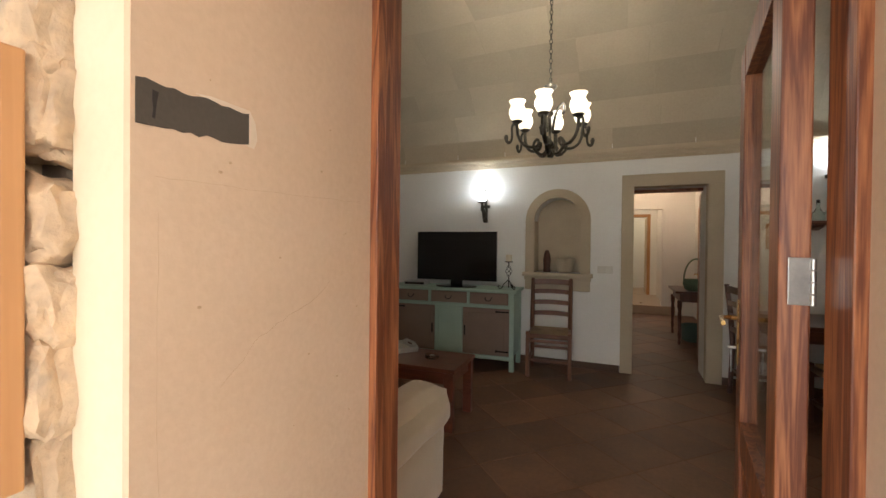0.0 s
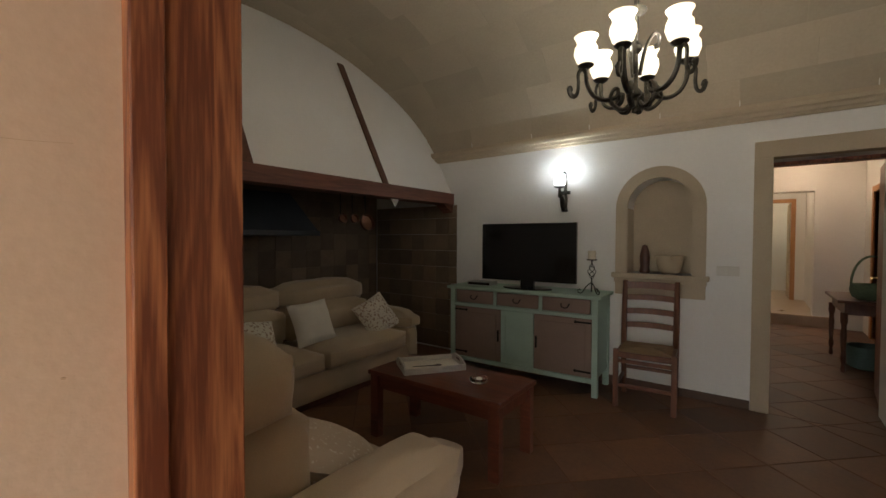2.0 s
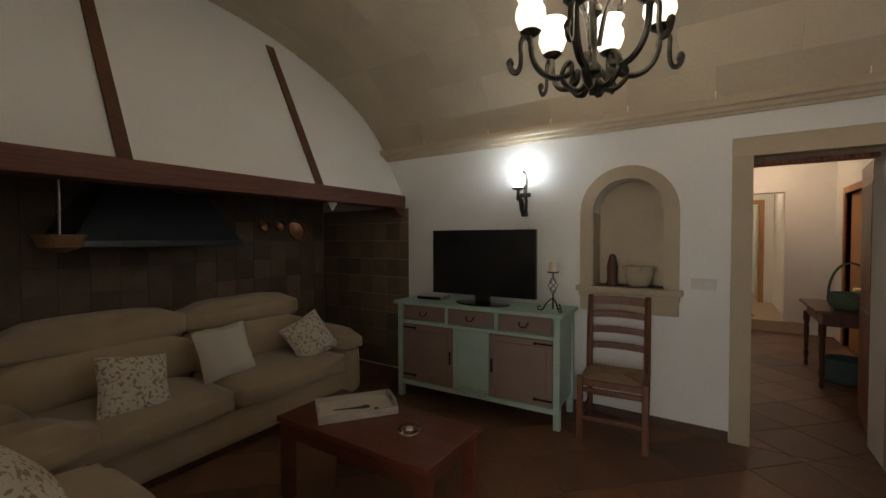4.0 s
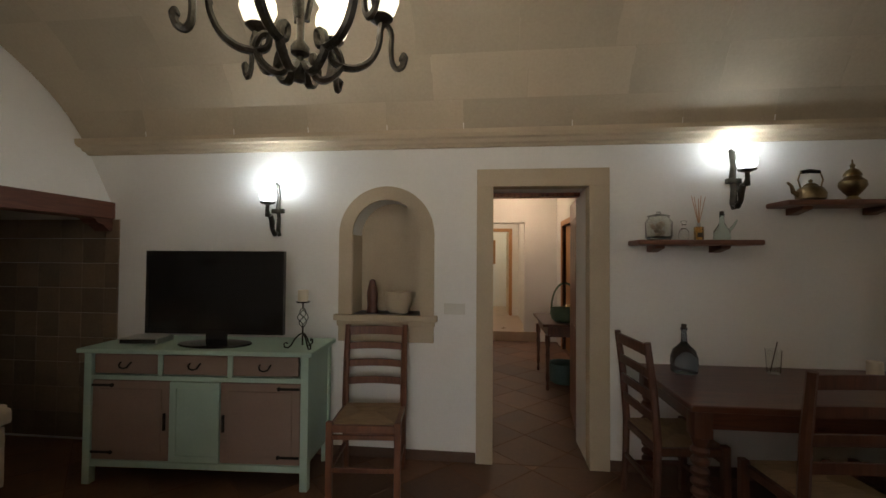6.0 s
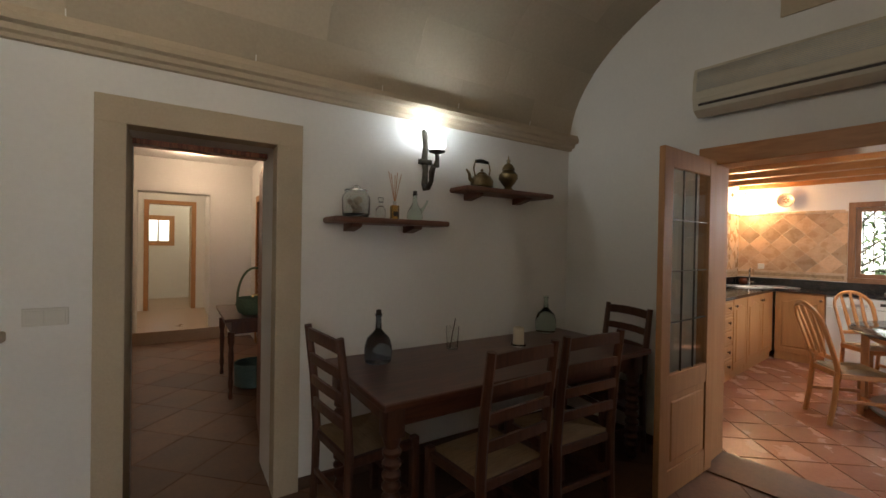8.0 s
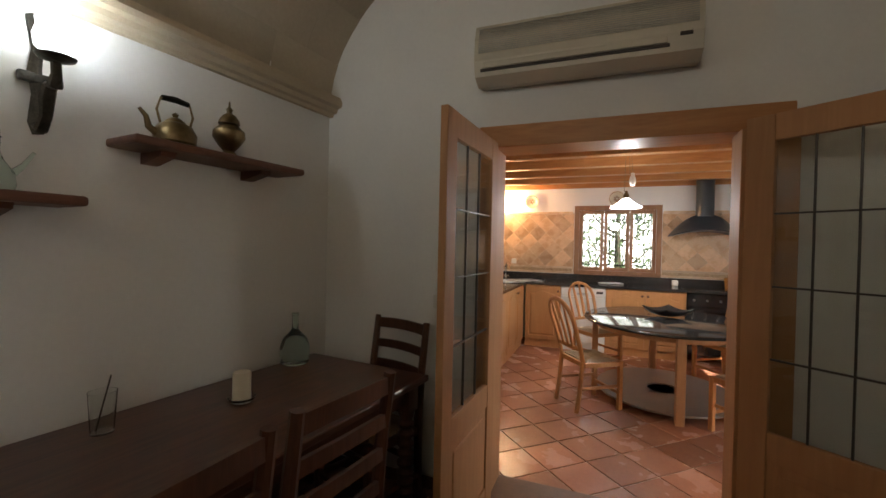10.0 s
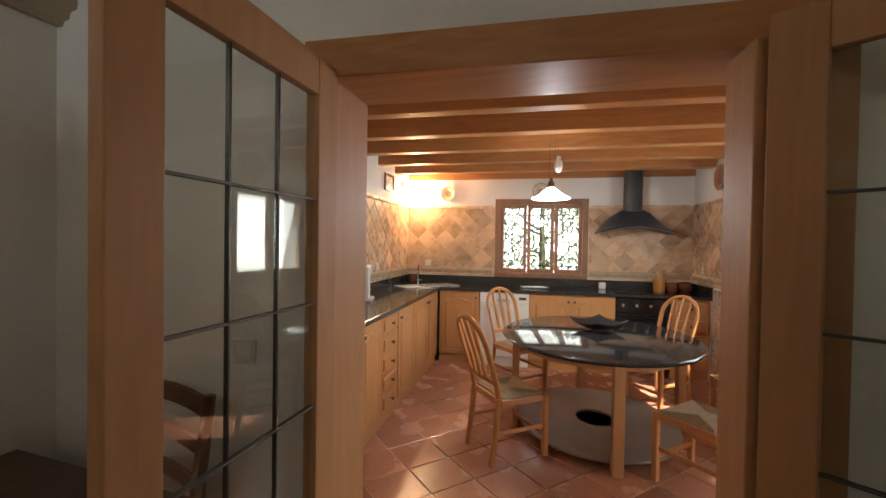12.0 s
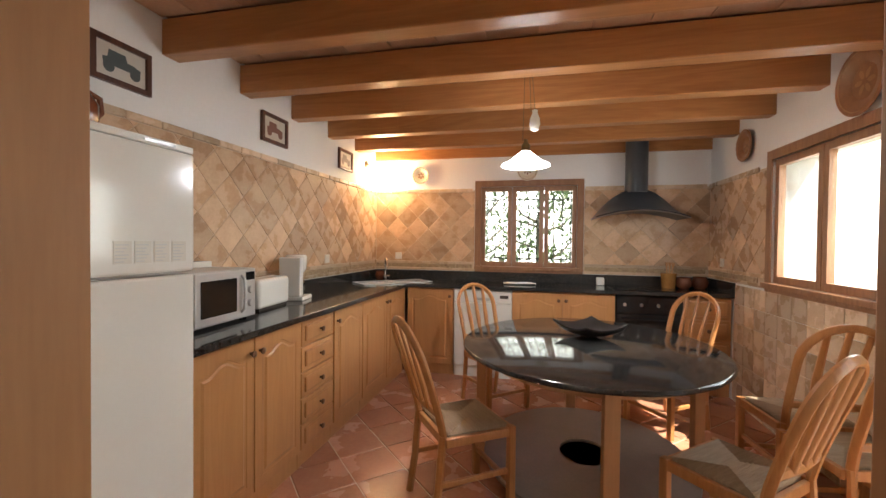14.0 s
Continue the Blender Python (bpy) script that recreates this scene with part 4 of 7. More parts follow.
for z0, z1, x0, x1 in ((0.16, 0.2, -0.165, 0.165), (0.63, 0.67, -0.165, 0.165), (0.2, 0.63, -0.165, -0.12), (0.2, 0.63, 0.12, 0.165)):
    box(bm, x0, x1, -D + 0.001, -D + 0.01, z0, z1, 0.002)
part("centre_panel", bm, MINT, sb)

SCREEN = mat("black_screen", (0.012, 0.011, 0.011), (0.010, 0.009, 0.009), 0.12, scale=2, fine=30, bump=0.0)
BLACK_GLOSS = mat("black_gloss_plastic", (0.012, 0.012, 0.012), (0.01, 0.01, 0.01), 0.12, scale=5, fine=50, bump=0.0)
tv = thing("television", "black flat television on its foot", "television", pose(-1.757, 4.45, 0.8815, 0, 0, 3))
part("screen", boxed(-0.455, 0.455, -0.021, -0.015, 0.105, 0.615, 0.001), SCREEN, tv)
part("bezel", slab(bmesh.new(), (-0.48, 0.48), (0.075, 0.635), [(-0.455, 0.455, 0.105, 0.615)], -0.026, 0.01), BLACK_GLOSS, tv)
part("back_shell", boxed(-0.46, 0.46, 0.0, 0.05, 0.1, 0.61, 0.02), BLACK_GLOSS, tv)
part("neck", boxed(-0.07, 0.07, 0.0, 0.03, 0.01, 0.12, 0.005), BLACK_GLOSS, tv)
part("foot", lathe(bmesh.new(), [(0.245, 0.0), (0.25, 0.006), (0.245, 0.013), (0.12, 0.022), (0.0, 0.022)], 40, Matrix.Diagonal((1, 0.52, 1, 1))), BLACK_GLOSS, tv, smooth=True)
dvd = thing("set_top_box", "silver-grey set-top box on the sideboard", "set-top box", pose(-2.27, 4.46, 0.881, 0, 0, 6))
part("case", boxed(-0.13, 0.13, -0.09, 0.09, 0.004, 0.042, 0.004), STEEL, dvd)
part("front", boxed(-0.12, 0.12, -0.093, -0.089, 0.01, 0.036, 0.002), BLACK_GLOSS, dvd)


def scroll(cx, cz, r0, r1, turns, start, n=18):
    return [(cx + (r0 + (r1 - r0) * k / n) * math.cos(start + turns * 2 * math.pi * k / n), (r0 + (r1 - r0) * k / n) * math.sin(start + turns * 2 * math.pi * k / n) + cz) for k in range(n + 1)]


holder = thing("candle_holder", "black twisted-iron candle holder with a cream candle", "candle holder", pose(-1.13, 4.43, 0.881))
for k in range(3):
    turn = pose(0, 0, 0, 0, 0, 120 * k - 40)
    path = [(0.0, 0.1), (0.02, 0.09), (0.05, 0.06), (0.07, 0.022), (0.09, 0.006), (0.112, 0.012), (0.115, 0.034), (0.1, 0.042), (0.092, 0.03)]
    part("foot", tube(bmesh.new(), [turn @ Vector((x, 0, z)) for x, z in path], 0.005), BLACK_IRON, holder, smooth=True)
for k in range(4):
    pts = []
    for i in range(13):
        a, z = math.pi * 1.2 * i / 12 + k * math.pi / 2, 0.14 + 0.12 * i / 12
        r = 0.008 + 0.026 * math.sin(math.pi * i / 12)
        pts.append((r * math.cos(a), r * math.sin(a), z))
    part("twist", tube(bmesh.new(), pts, 0.003, 6), BLACK_IRON, holder, smooth=True)
part("stem", tube(bmesh.new(), [(0, 0, 0.02), (0, 0, 0.14)], 0.006), BLACK_IRON, holder)
part("stem", tube(bmesh.new(), [(0, 0, 0.26), (0, 0, 0.30)], 0.006), BLACK_IRON, holder)
part("pan", lathe(bmesh.new(), [(0.0, 0.295), (0.04, 0.298), (0.045, 0.308), (0.038, 0.304), (0.0, 0.303)], 24), BLACK_IRON, holder, smooth=True)
CANDLE = mat("cream_wax", (0.78, 0.70, 0.55), (0.74, 0.66, 0.51), 0.5, scale=6, fine=40, bump=0.03)
part("candle", lathe(bmesh.new(), [(0.033, 0.304), (0.034, 0.375), (0.03, 0.382), (0.0, 0.378)], 24), CANDLE, holder, "cream candle", smooth=True)

# ---- ladder-back chairs ----
RUSH = mat("woven_rush", (0.36, 0.26, 0.16), (0.22, 0.15, 0.09), 0.9, scale=10, fine=120, bump=0.8, stretch=(1, 12, 1))
CHAIR_RED = wood("red_brown_chair_wood", (0.21, 0.085, 0.042), (0.12, 0.045, 0.024), 0.4, 8, (1, 1, 0.12))


def rush_seat(bm, w, d, z, front=1.0):
    """Four rush wedges that meet along the middle."""
    corners = [Vector((-w / 2 * front, -d / 2, z)), Vector((w / 2 * front, -d / 2, z)), Vector((w / 2, d / 2, z)), Vector((-w / 2, d / 2, z))]
    ridge = [Vector((-w * 0.12, 0, z + 0.002)), Vector((w * 0.12, 0, z + 0.002))]
    n = 12
    def patch(a, b, c, e):
        for i in range(n):
            t0, t1 = i / n, (i + 1) / n
            q = [a.lerp(e, t0), b.lerp(c, t0), b.lerp(c, t1), a.lerp(e, t1)]
            mid0, mid1 = a.lerp(e, (t0 + t1) / 2) + Vector((0, 0, 0.006)), b.lerp(c, (t0 + t1) / 2) + Vector((0, 0, 0.006))
            bm.faces.new([bm.verts.new(p) for p in (q[0], q[1], mid1, mid0)])
            bm.faces.new([bm.verts.new(p) for p in (mid0, mid1, q[2], q[3])])
    patch(corners[0], corners[1], ridge[1], ridge[0])
    patch(corners[1], corners[2], ridge[1], ridge[1])
    patch(corners[2], corners[3], ridge[0], ridge[1])
    patch(corners[3], corners[0], ridge[0], ridge[0])
    box(bm, -w / 2 * 0.985, w / 2 * 0.985, -d / 2 * 0.97, d / 2 * 0.97, z - 0.03, z - 0.001, 0.01)
    return bm


def ladder_chair(name, label, m, timber, height=1.03, group=""):
    """Front along -y, back along +y."""
    c = thing(name, label, "chair", m, group)
    for x in (-0.21, 0.21):
        part("back_post", tube(bmesh.new(), [(x * 0.95, 0.20, 0), (x * 0.96, 0.185, 0.25), (x * 0.97, 0.18, 0.47), (x * 0.97, 0.20, 0.75), (x * 0.97, 0.235, height)], [0.02, 0.021, 0.023, 0.022, 0.019], 8, 1.1), timber, c, smooth=True)
        part("front_leg", boxed(x - 0.02, x + 0.02, -0.2, -0.16, 0, 0.47, 0.005), timber, c)
        part("stretcher", boxed(x * 0.98 - 0.011, x * 0.98 + 0.011, -0.17, 0.19, 0.16, 0.19, 0.005), timber, c)
    for z, h in ((0.10, 0.03), (0.30, 0.03)):
        part("stretcher", boxed(-0.2, 0.2, -0.19, -0.17, z + 0.06, z + 0.06 + h, 0.005), timber, c)
    part("stretcher", boxed(-0.2, 0.2, 0.18, 0.2, 0.22, 0.25, 0.005), timber, c)
    for x in (-0.2, 0.2):
        part("seat_rail", boxed(x - 0.016, x + 0.016, -0.18, 0.18, 0.405, 0.45, 0.006), timber, c)
    for y in (-0.18, 0.17):
        part("seat_rail", boxed(-0.2, 0.2, y - 0.015, y + 0.015, 0.405, 0.45, 0.006), timber, c)
    part("seat", rush_seat(bmesh.new(), 0.38, 0.35, 0.462), RUSH, c, "woven rush seat")
    for k, z in enumerate((0.585, 0.705, 0.825, height - 0.075)):
        y = 0.19 + 0.045 * (z - 0.5) / 0.5
        tall = 0.048 if k < 3 else 0.06
        bm = bmesh.new()
        cols = []
        for i in range(9):
            x = -0.2 + 0.4 * i / 8
            bow = 0.014 * (1 - (2 * i / 8 - 1) ** 2)
            rise = 0.008 * (1 - (2 * i / 8 - 1) ** 2)
            cols.append([bm.verts.new((x, y + bow + dy, z + dz + rise)) for dy, dz in ((-0.008, 0), (0.008, 0), (0.008, tall), (-0.008, tall))])
        for p, q in zip(cols, cols[1:]):
            for i in range(4):
                bm.faces.new((p[i], p[(i + 1) % 4], q[(i + 1) % 4], q[i]))
        bm.faces.new(cols[0])
        bm.faces.new(cols[-1][::-1])
        part("slat", bm, timber, c)
    return c


ladder_chair("ladder_back_chair", "red-brown ladder-back chair with a rush seat under the niche", pose(-0.69, 4.485, 0, 0, 0, 5), CHAIR_RED, 1.0)
DINING_WOOD = wood("dark_dining_wood", (0.125, 0.05, 0.027), (0.065, 0.025, 0.015), 0.38, 8, (1, 1, 0.12))
dc = ladder_chair("dining_chair", "dark-stained ladder-back chair at the dining table", pose(1.17, 4.42, 0, 0, 0, 95), DINING_WOOD, 1.02, "chairs round the dining table")
copy_thing(dc, pose(1.60, 3.92, 0, 0, 0, 184))
copy_thing(dc, pose(2.14, 3.95, 0, 0, 0, 178))
copy_thing(dc, pose(3.0, 4.30, 0, 0, 0, -102))

# ---- dining table ----
dt = thing("dining_table", "long dark wooden dining table with turned legs", "dining table", pose(2.0, 4.40, 0))
part("tabletop", boxed(-0.92, 1.10, -0.42, 0.43, 0.725, 0.76, 0.008), MAHOGANY_X, dt)
for x in (-0.84, 1.01):
    part("apron", boxed(x - 0.011, x + 0.011, -0.3, 0.25, 0.62, 0.725), MAHOGANY_X, dt)
    for y in (-0.335, 0.345):
        bm = boxed(x - 0.045, x + 0.045, y - 0.045, y + 0.045, 0.58, 0.725, 0.004)
        prof = [(0.03, 0.0), (0.04, 0.02), (0.03, 0.05)]
        for k in range(9):
            z = 0.07 + k * 0.052
            prof += [(0.032, z), (0.044, z + 0.013), (0.045, z + 0.028), (0.032, z + 0.045)]
        prof += [(0.04, 0.555), (0.045, 0.58)]
        lathe(bm, prof, 20, Matrix.Translation((x, y, 0)))
        part("leg", bm, DINING_WOOD, dt, "turned ringed leg", smooth=True)
for y in (-0.335, 0.345):
    part("apron", boxed(-0.8, 0.97, y - 0.011, y + 0.011, 0.62, 0.725), MAHOGANY_X, dt)

BLUE_GLASS = glass("blue_grey_glass", (0.30, 0.36, 0.42), 0.06)
GREEN_GLASS = glass("pale_green_glass", (0.72, 0.86, 0.80), 0.03)


def bottle(name, label, m, profile, material, stopper=None, parts=()):
    b = thing(name, label, "bottle", m)
    part("body", lathe(bmesh.new(), profile, 28), material, b, smooth=True)
    if stopper:
        part("stopper", lathe(bmesh.new(), stopper[0], 16), stopper[1], b, smooth=True)
    return b


CORK = mat("dark_cork", (0.06, 0.045, 0.035), (0.04, 0.03, 0.025), 0.8, scale=40, fine=150)
DEMIJOHN = [(0.06, 0), (0.082, 0.012), (0.088, 0.06), (0.086, 0.11), (0.07, 0.16), (0.035, 0.195), (0.02, 0.215), (0.017, 0.29), (0.022, 0.295), (0.022, 0.31), (0.0, 0.31)]
bottle("demijohn", "dark blue glass demijohn on the dining table", pose(1.32, 4.59, 0.761), [(r * 0.92, z * 0.93) for r, z in DEMIJOHN], BLUE_GLASS, ([(0.015, 0.28), (0.015, 0.31), (0.0, 0.31)], CORK))
bottle("demijohn", "clear glass demijohn at the far end of the table", pose(2.86, 4.74, 0.761), [(r * 0.95, z * 0.95) for r, z in DEMIJOHN], GREEN_GLASS)
for name, label, x, y, r, h in (("glass_vase", "clear glass tumbler with a thin stick on the table", 1.89, 4.66, 0.045, 0.15), ("candle_glass", "cream pillar candle on a small glass saucer on the table", 2.34, 4.50, 0.058, 0.02)):
    g = thing(name, label, "glass", pose(x, y, 0.761))
    part("glass", lathe(bmesh.new(), [(r * 0.8, 0), (r, h), (r - 0.003, h), (r * 0.8 - 0.003, 0.008), (0, 0.008)], 28), CRYSTAL, g, smooth=True)
    if name == "candle_glass":
        part("candle", lathe(bmesh.new(), [(0.038, 0.0085), (0.038, 0.125), (0.034, 0.13), (0.0, 0.122)], 20), CANDLE, g, "cream candle", smooth=True)
    else:
        part("stick", tube(bmesh.new(), [(-0.02, 0, 0.01), (0.03, 0.01, 0.2)], 0.003), CORK, g)

# ---- wall shelves ----
SHELF_WOOD = wood("red_brown_shelf", (0.20, 0.085, 0.05), (0.12, 0.05, 0.03), 0.5, 7, (0.1, 1, 1))


def wall_shelf(x0, x1, z):
    s = thing("wall_shelf", "red-brown wooden wall shelf on two blocks", "shelf", group="wall shelves")
    part("board", boxed(x0, x1, 4.62, 4.847, z - 0.035, z, 0.012), SHELF_WOOD, s)
    for x in (x0 + 0.16, x1 - 0.2):
        bm = prism(bmesh.new(), [(0, 0), (-0.16, 0), (-0.15, -0.02), (-0.03, -0.045), (0, -0.045)], 0.06, Matrix(((0, 0, 1, x - 0.03), (1, 0, 0, 4.847), (0, 1, 0, z - 0.035), (0, 0, 0, 1))))
        part("bracket", bm, SHELF_WOOD, s)


S1, S2 = 1.61, 1.865
wall_shelf(1.06, 1.83, S1)
wall_shelf(1.965, 2.80, S2)
jar = thing("glass_jar", "lidded glass jar full of pale shells on the shelf", "jar", pose(1.225, 4.73, S1 + 0.001))
part("jar", lathe(bmesh.new(), [(0.07, 0), (0.082, 0.02), (0.084, 0.12), (0.065, 0.145), (0.065, 0.155), (0.061, 0.155), (0.061, 0.145), (0.08, 0.12), (0.078, 0.022), (0.0, 0.008)], 28), CRYSTAL, jar, smooth=True)
part("lid", lathe(bmesh.new(), [(0.07, 0.156), (0.07, 0.163), (0.03, 0.175), (0.012, 0.178), (0.016, 0.19), (0.0, 0.195)], 24), CRYSTAL, jar, smooth=True)
SHELL = mat("pale_shell", (0.62, 0.54, 0.44), (0.45, 0.38, 0.3), 0.6, scale=30, fine=120, piece=0.2)
rng = random.Random(3)
for k in range(11):
    a, r, z = rng.random() * 6.28, rng.uniform(0, 0.045), 0.035 + 0.0075 * k
    bm = bmesh.new()
    bmesh.ops.create_icosphere(bm, subdivisions=2, radius=0.024)
    part("shell", bm, SHELL, jar, smooth=True, m=pose(r * math.cos(a), r * math.sin(a), z, rng.random() * 90, 0, rng.random() * 90) @ Matrix.Diagonal((1, 0.8, 0.6, 1)))
bottle("small_decanter", "small clear decanter on the shelf", pose(1.385, 4.73, S1 + 0.001), [(0.025, 0), (0.032, 0.02), (0.03, 0.06), (0.012, 0.08), (0.012, 0.1), (0.016, 0.104), (0.0, 0.104)], CRYSTAL, ([(0.01, 0.105), (0.018, 0.118), (0.018, 0.13), (0.0, 0.14)], CRYSTAL))
diff = thing("reed_diffuser", "amber reed diffuser with wooden sticks on the shelf", "diffuser", pose(1.485, 4.74, S1 + 0.001))
part("bottle", boxed(-0.025, 0.025, -0.02, 0.02, 0, 0.09, 0.006), glass("amber_glass", (0.75, 0.42, 0.12), 0.02), diff)
part("label", boxed(-0.018, 0.018, -0.0222, -0.0205, 0.02, 0.05), DARK_PRINT, diff)
part("neck", lathe(bmesh.new(), [(0.011, 0.09), (0.011, 0.115), (0.0, 0.115)], 14), STEEL, diff)
for k in range(5):
    part("reed", tube(bmesh.new(), [(0, 0, 0.1), (-0.045 + 0.022 * k, 0.01 * (k % 2), 0.30 - 0.01 * (k % 3))], 0.0022, 5), PINE, diff)
cruet = bottle("oil_cruet", "pale green glass oil cruet with a long spout", pose(1.625, 4.73, S1 + 0.001), [(0.045, 0), (0.052, 0.02), (0.047, 0.06), (0.022, 0.1), (0.014, 0.125), (0.014, 0.165), (0.018, 0.17), (0.0, 0.17)], GREEN_GLASS, ([(0.013, 0.166), (0.013, 0.19), (0.0, 0.195)], CORK))
part("spout", tube(bmesh.new(), [(0.035, 0, 0.05), (0.07, 0, 0.09), (0.095, 0, 0.135)], [0.013, 0.008, 0.005]), GREEN_GLASS, cruet, smooth=True)
OLD_BRASS = mat("tarnished_brass", (0.30, 0.22, 0.115), (0.16, 0.115, 0.06), 0.32, 1.0, scale=9, fine=80, bump=0.12)
kettle = thing("brass_kettle", "tarnished brass kettle with a black handle on the shelf", "kettle", pose(2.17, 4.73, S2 + 0.001))
part("body", lathe(bmesh.new(), [(0.06, 0), (0.08, 0.015), (0.083, 0.05), (0.065, 0.085), (0.04, 0.098), (0.038, 0.104), (0.02, 0.118), (0.008, 0.122), (0.013, 0.135), (0.0, 0.145)], 28), OLD_BRASS, kettle, smooth=True)
part("spout", tube(bmesh.new(), [(-0.07, 0, 0.04), (-0.105, 0, 0.06), (-0.115, 0, 0.1), (-0.14, 0, 0.125)], [0.018, 0.014, 0.01, 0.007]), OLD_BRASS, kettle, smooth=True)
part("bail", tube(bmesh.new(), [(-0.06, 0, 0.085), (-0.075, 0, 0.14), (-0.06, 0, 0.19), (0.06, 0, 0.19), (0.075, 0, 0.14), (0.06, 0, 0.085)], 0.005), OLD_BRASS, kettle, smooth=True)
part("grip", tube(bmesh.new(), [(-0.055, 0, 0.192), (0.0, 0, 0.198), (0.055, 0, 0.192)], [0.011, 0.014, 0.011]), BLACK_IRON, kettle, smooth=True)
urn = thing("brass_urn", "tarnished brass lidded urn on the shelf", "urn", pose(2.42, 4.73, S2 + 0.001))
part("body", lathe(bmesh.new(), [(0.045, 0), (0.04, 0.012), (0.025, 0.03), (0.05, 0.06), (0.072, 0.095), (0.07, 0.125), (0.045, 0.15), (0.04, 0.16)], 28), OLD_BRASS, urn, smooth=True)
part("lid", lathe(bmesh.new(), [(0.048, 0.16), (0.046, 0.175), (0.03, 0.2), (0.012, 0.212), (0.012, 0.222), (0.016, 0.23), (0.005, 0.243), (0.004, 0.265), (0.0, 0.27)], 24), OLD_BRASS, urn, smooth=True)

# ---- niche things, switch ----
figure = thing("carved_figure", "small dark carved figure in the niche", "figure", pose(-0.80, 4.92, NICHE_SILL + 0.001))
part("figure", lathe(bmesh.new(), [(0.042, 0), (0.045, 0.02), (0.038, 0.05), (0.042, 0.1), (0.045, 0.15), (0.035, 0.2), (0.027, 0.23), (0.022, 0.25), (0.0, 0.262)], 14, Matrix.Diagonal((1, 0.75, 1, 1))), MAHOGANY, figure, smooth=True)
bowl = thing("stone_mortar", "pale stone mortar bowl in the niche", "bowl", pose(-0.60, 4.95, NICHE_SILL + 0.001))
part("bowl", lathe(bmesh.new(), [(0.065, 0), (0.085, 0.02), (0.105, 0.09), (0.11, 0.165), (0.09, 0.168), (0.07, 0.06), (0.0, 0.04)], 24), STONE_TRIM, bowl, smooth=True)
for a in (0, 90, 180, 270):
    part("lug", boxed(0.095, 0.128, -0.018, 0.018, 0.125, 0.163, 0.006, pose(0, 0, 0, 0, 0, a + 20)), STONE_TRIM, bowl)
switch = thing("light_switch", "white double light switch by the doorway", "switch", pose(-0.16, 4.849, 1.107))
part("plate", boxed(-0.078, 0.078, -0.009, 0, -0.04, 0.04, 0.003), WHITE_PLASTIC, switch)
for x in (-0.036, 0.036):
    part("rocker", boxed(x - 0.032, x + 0.032, -0.013, -0.009, -0.028, 0.028, 0.002), WHITE_PLASTIC, switch)

gable_switch = thing("light_switch", "white light switch beside the kitchen double door", "switch", KIT @ pose(GABLE - 0.001, -0.79, 1.13, 0, 0, -90))
part("plate", boxed(-0.042, 0.042, -0.009, 0, -0.042, 0.042, 0.003), WHITE_PLASTIC, gable_switch)
part("rocker", boxed(-0.028, 0.028, -0.013, -0.009, -0.028, 0.028, 0.002), WHITE_PLASTIC, gable_switch)

# ---- air conditioner ----
AC_WHITE = mat("yellowed_plastic", (0.62, 0.57, 0.46), (0.57, 0.52, 0.42), 0.45, scale=4, fine=60, bump=0.03)
ac = thing("air_conditioner", "yellowed wall-mounted air conditioner over the kitchen door", "air conditioner", KIT @ pose(GABLE - 0.001, -1.555, 2.33) @ Matrix.Diagonal((1.0, 1.12, 1.1, 1.0)))
bm = prism(bmesh.new(), [(0, 0.02), (-0.10, 0.0), (-0.17, 0.03), (-0.19, 0.10), (-0.185, 0.2), (-0.16, 0.275), (-0.1, 0.29), (0, 0.29)], 0.94, Matrix(((1, 0, 0, 0), (0, 0, 1, -0.47), (0, 1, 0, 0), (0, 0, 0, 1))))
part("case", bm, AC_WHITE, ac)
for k in range(13):
    t = k / 12
    part("grille_slat", boxed(-0.196 + 0.018 * t, -0.19 + 0.018 * t, -0.45, 0.45, 0.135 + 0.115 * t, 0.1395 + 0.115 * t), STEEL, ac)
part("outlet", boxed(-0.184, -0.174, -0.35, 0.44, 0.05, 0.062), DARK_PRINT, ac, "dark air outlet slot")
part("flap", boxed(-0.19, -0.178, -0.34, 0.43, 0.064, 0.09, 0.003), AC_WHITE, ac)
part("display", boxed(-0.193, -0.183, -0.43, -0.385, 0.085, 0.1, 0.002), DARK_PRINT, ac)
vent = thing("wall_vent", "plain beige vent cover high on the gable wall", "vent", KIT @ pose(GABLE - 0.002, -1.64, 2.86))
part("cover", boxed(-0.012, 0, -0.22, 0.2, 0, 0.22, 0.003), STONE_TRIM, vent)

# ---- double door to the kitchen ----
frame_2 = thing("door_frame", "pale varnished pine frame and lining of the kitchen doorway", "door frame", kind="structure")
part("post", boxed(-4.50, GABLE + 0.02, -1.10, -1.025, 0, 2.02, 0.004, KIT), PINE, frame_2)
part("post", boxed(-4.57, -4.41, -2.464, -2.25, 0, 2.012, 0.004, KIT), PINE, frame_2)
part("head", boxed(-4.51, GABLE + 0.02, -2.466, -1.023, 2.015, 2.135, 0.004, KIT), PINE_Y, frame_2)
part("lining", boxed(GABLE + 0.022, GABLE_K + 0.012, -1.10, -1.062, 0, 2.035, 0.003, KIT), PINE, frame_2)
part("soffit", boxed(GABLE + 0.022, GABLE_K + 0.012, -2.418, -1.062, 2.036, 2.058, 0.003, KIT), PINE_Y, frame_2)
LEAD = mat("lead_came", (0.10, 0.09, 0.08), (0.06, 0.055, 0.05), 0.4, 0.7, scale=20, fine=80)
leaf_l = glazed_leaf("glazed_door", "pale pine door leaf with leaded panes, open into the living room", KIT @ pose(-4.495, -1.115, 0, 0, 0, 177), 0.70, 2.04, 0.035, 0.105, 4, 3, 0.60, PINE, LEAD, "kitchen double door")
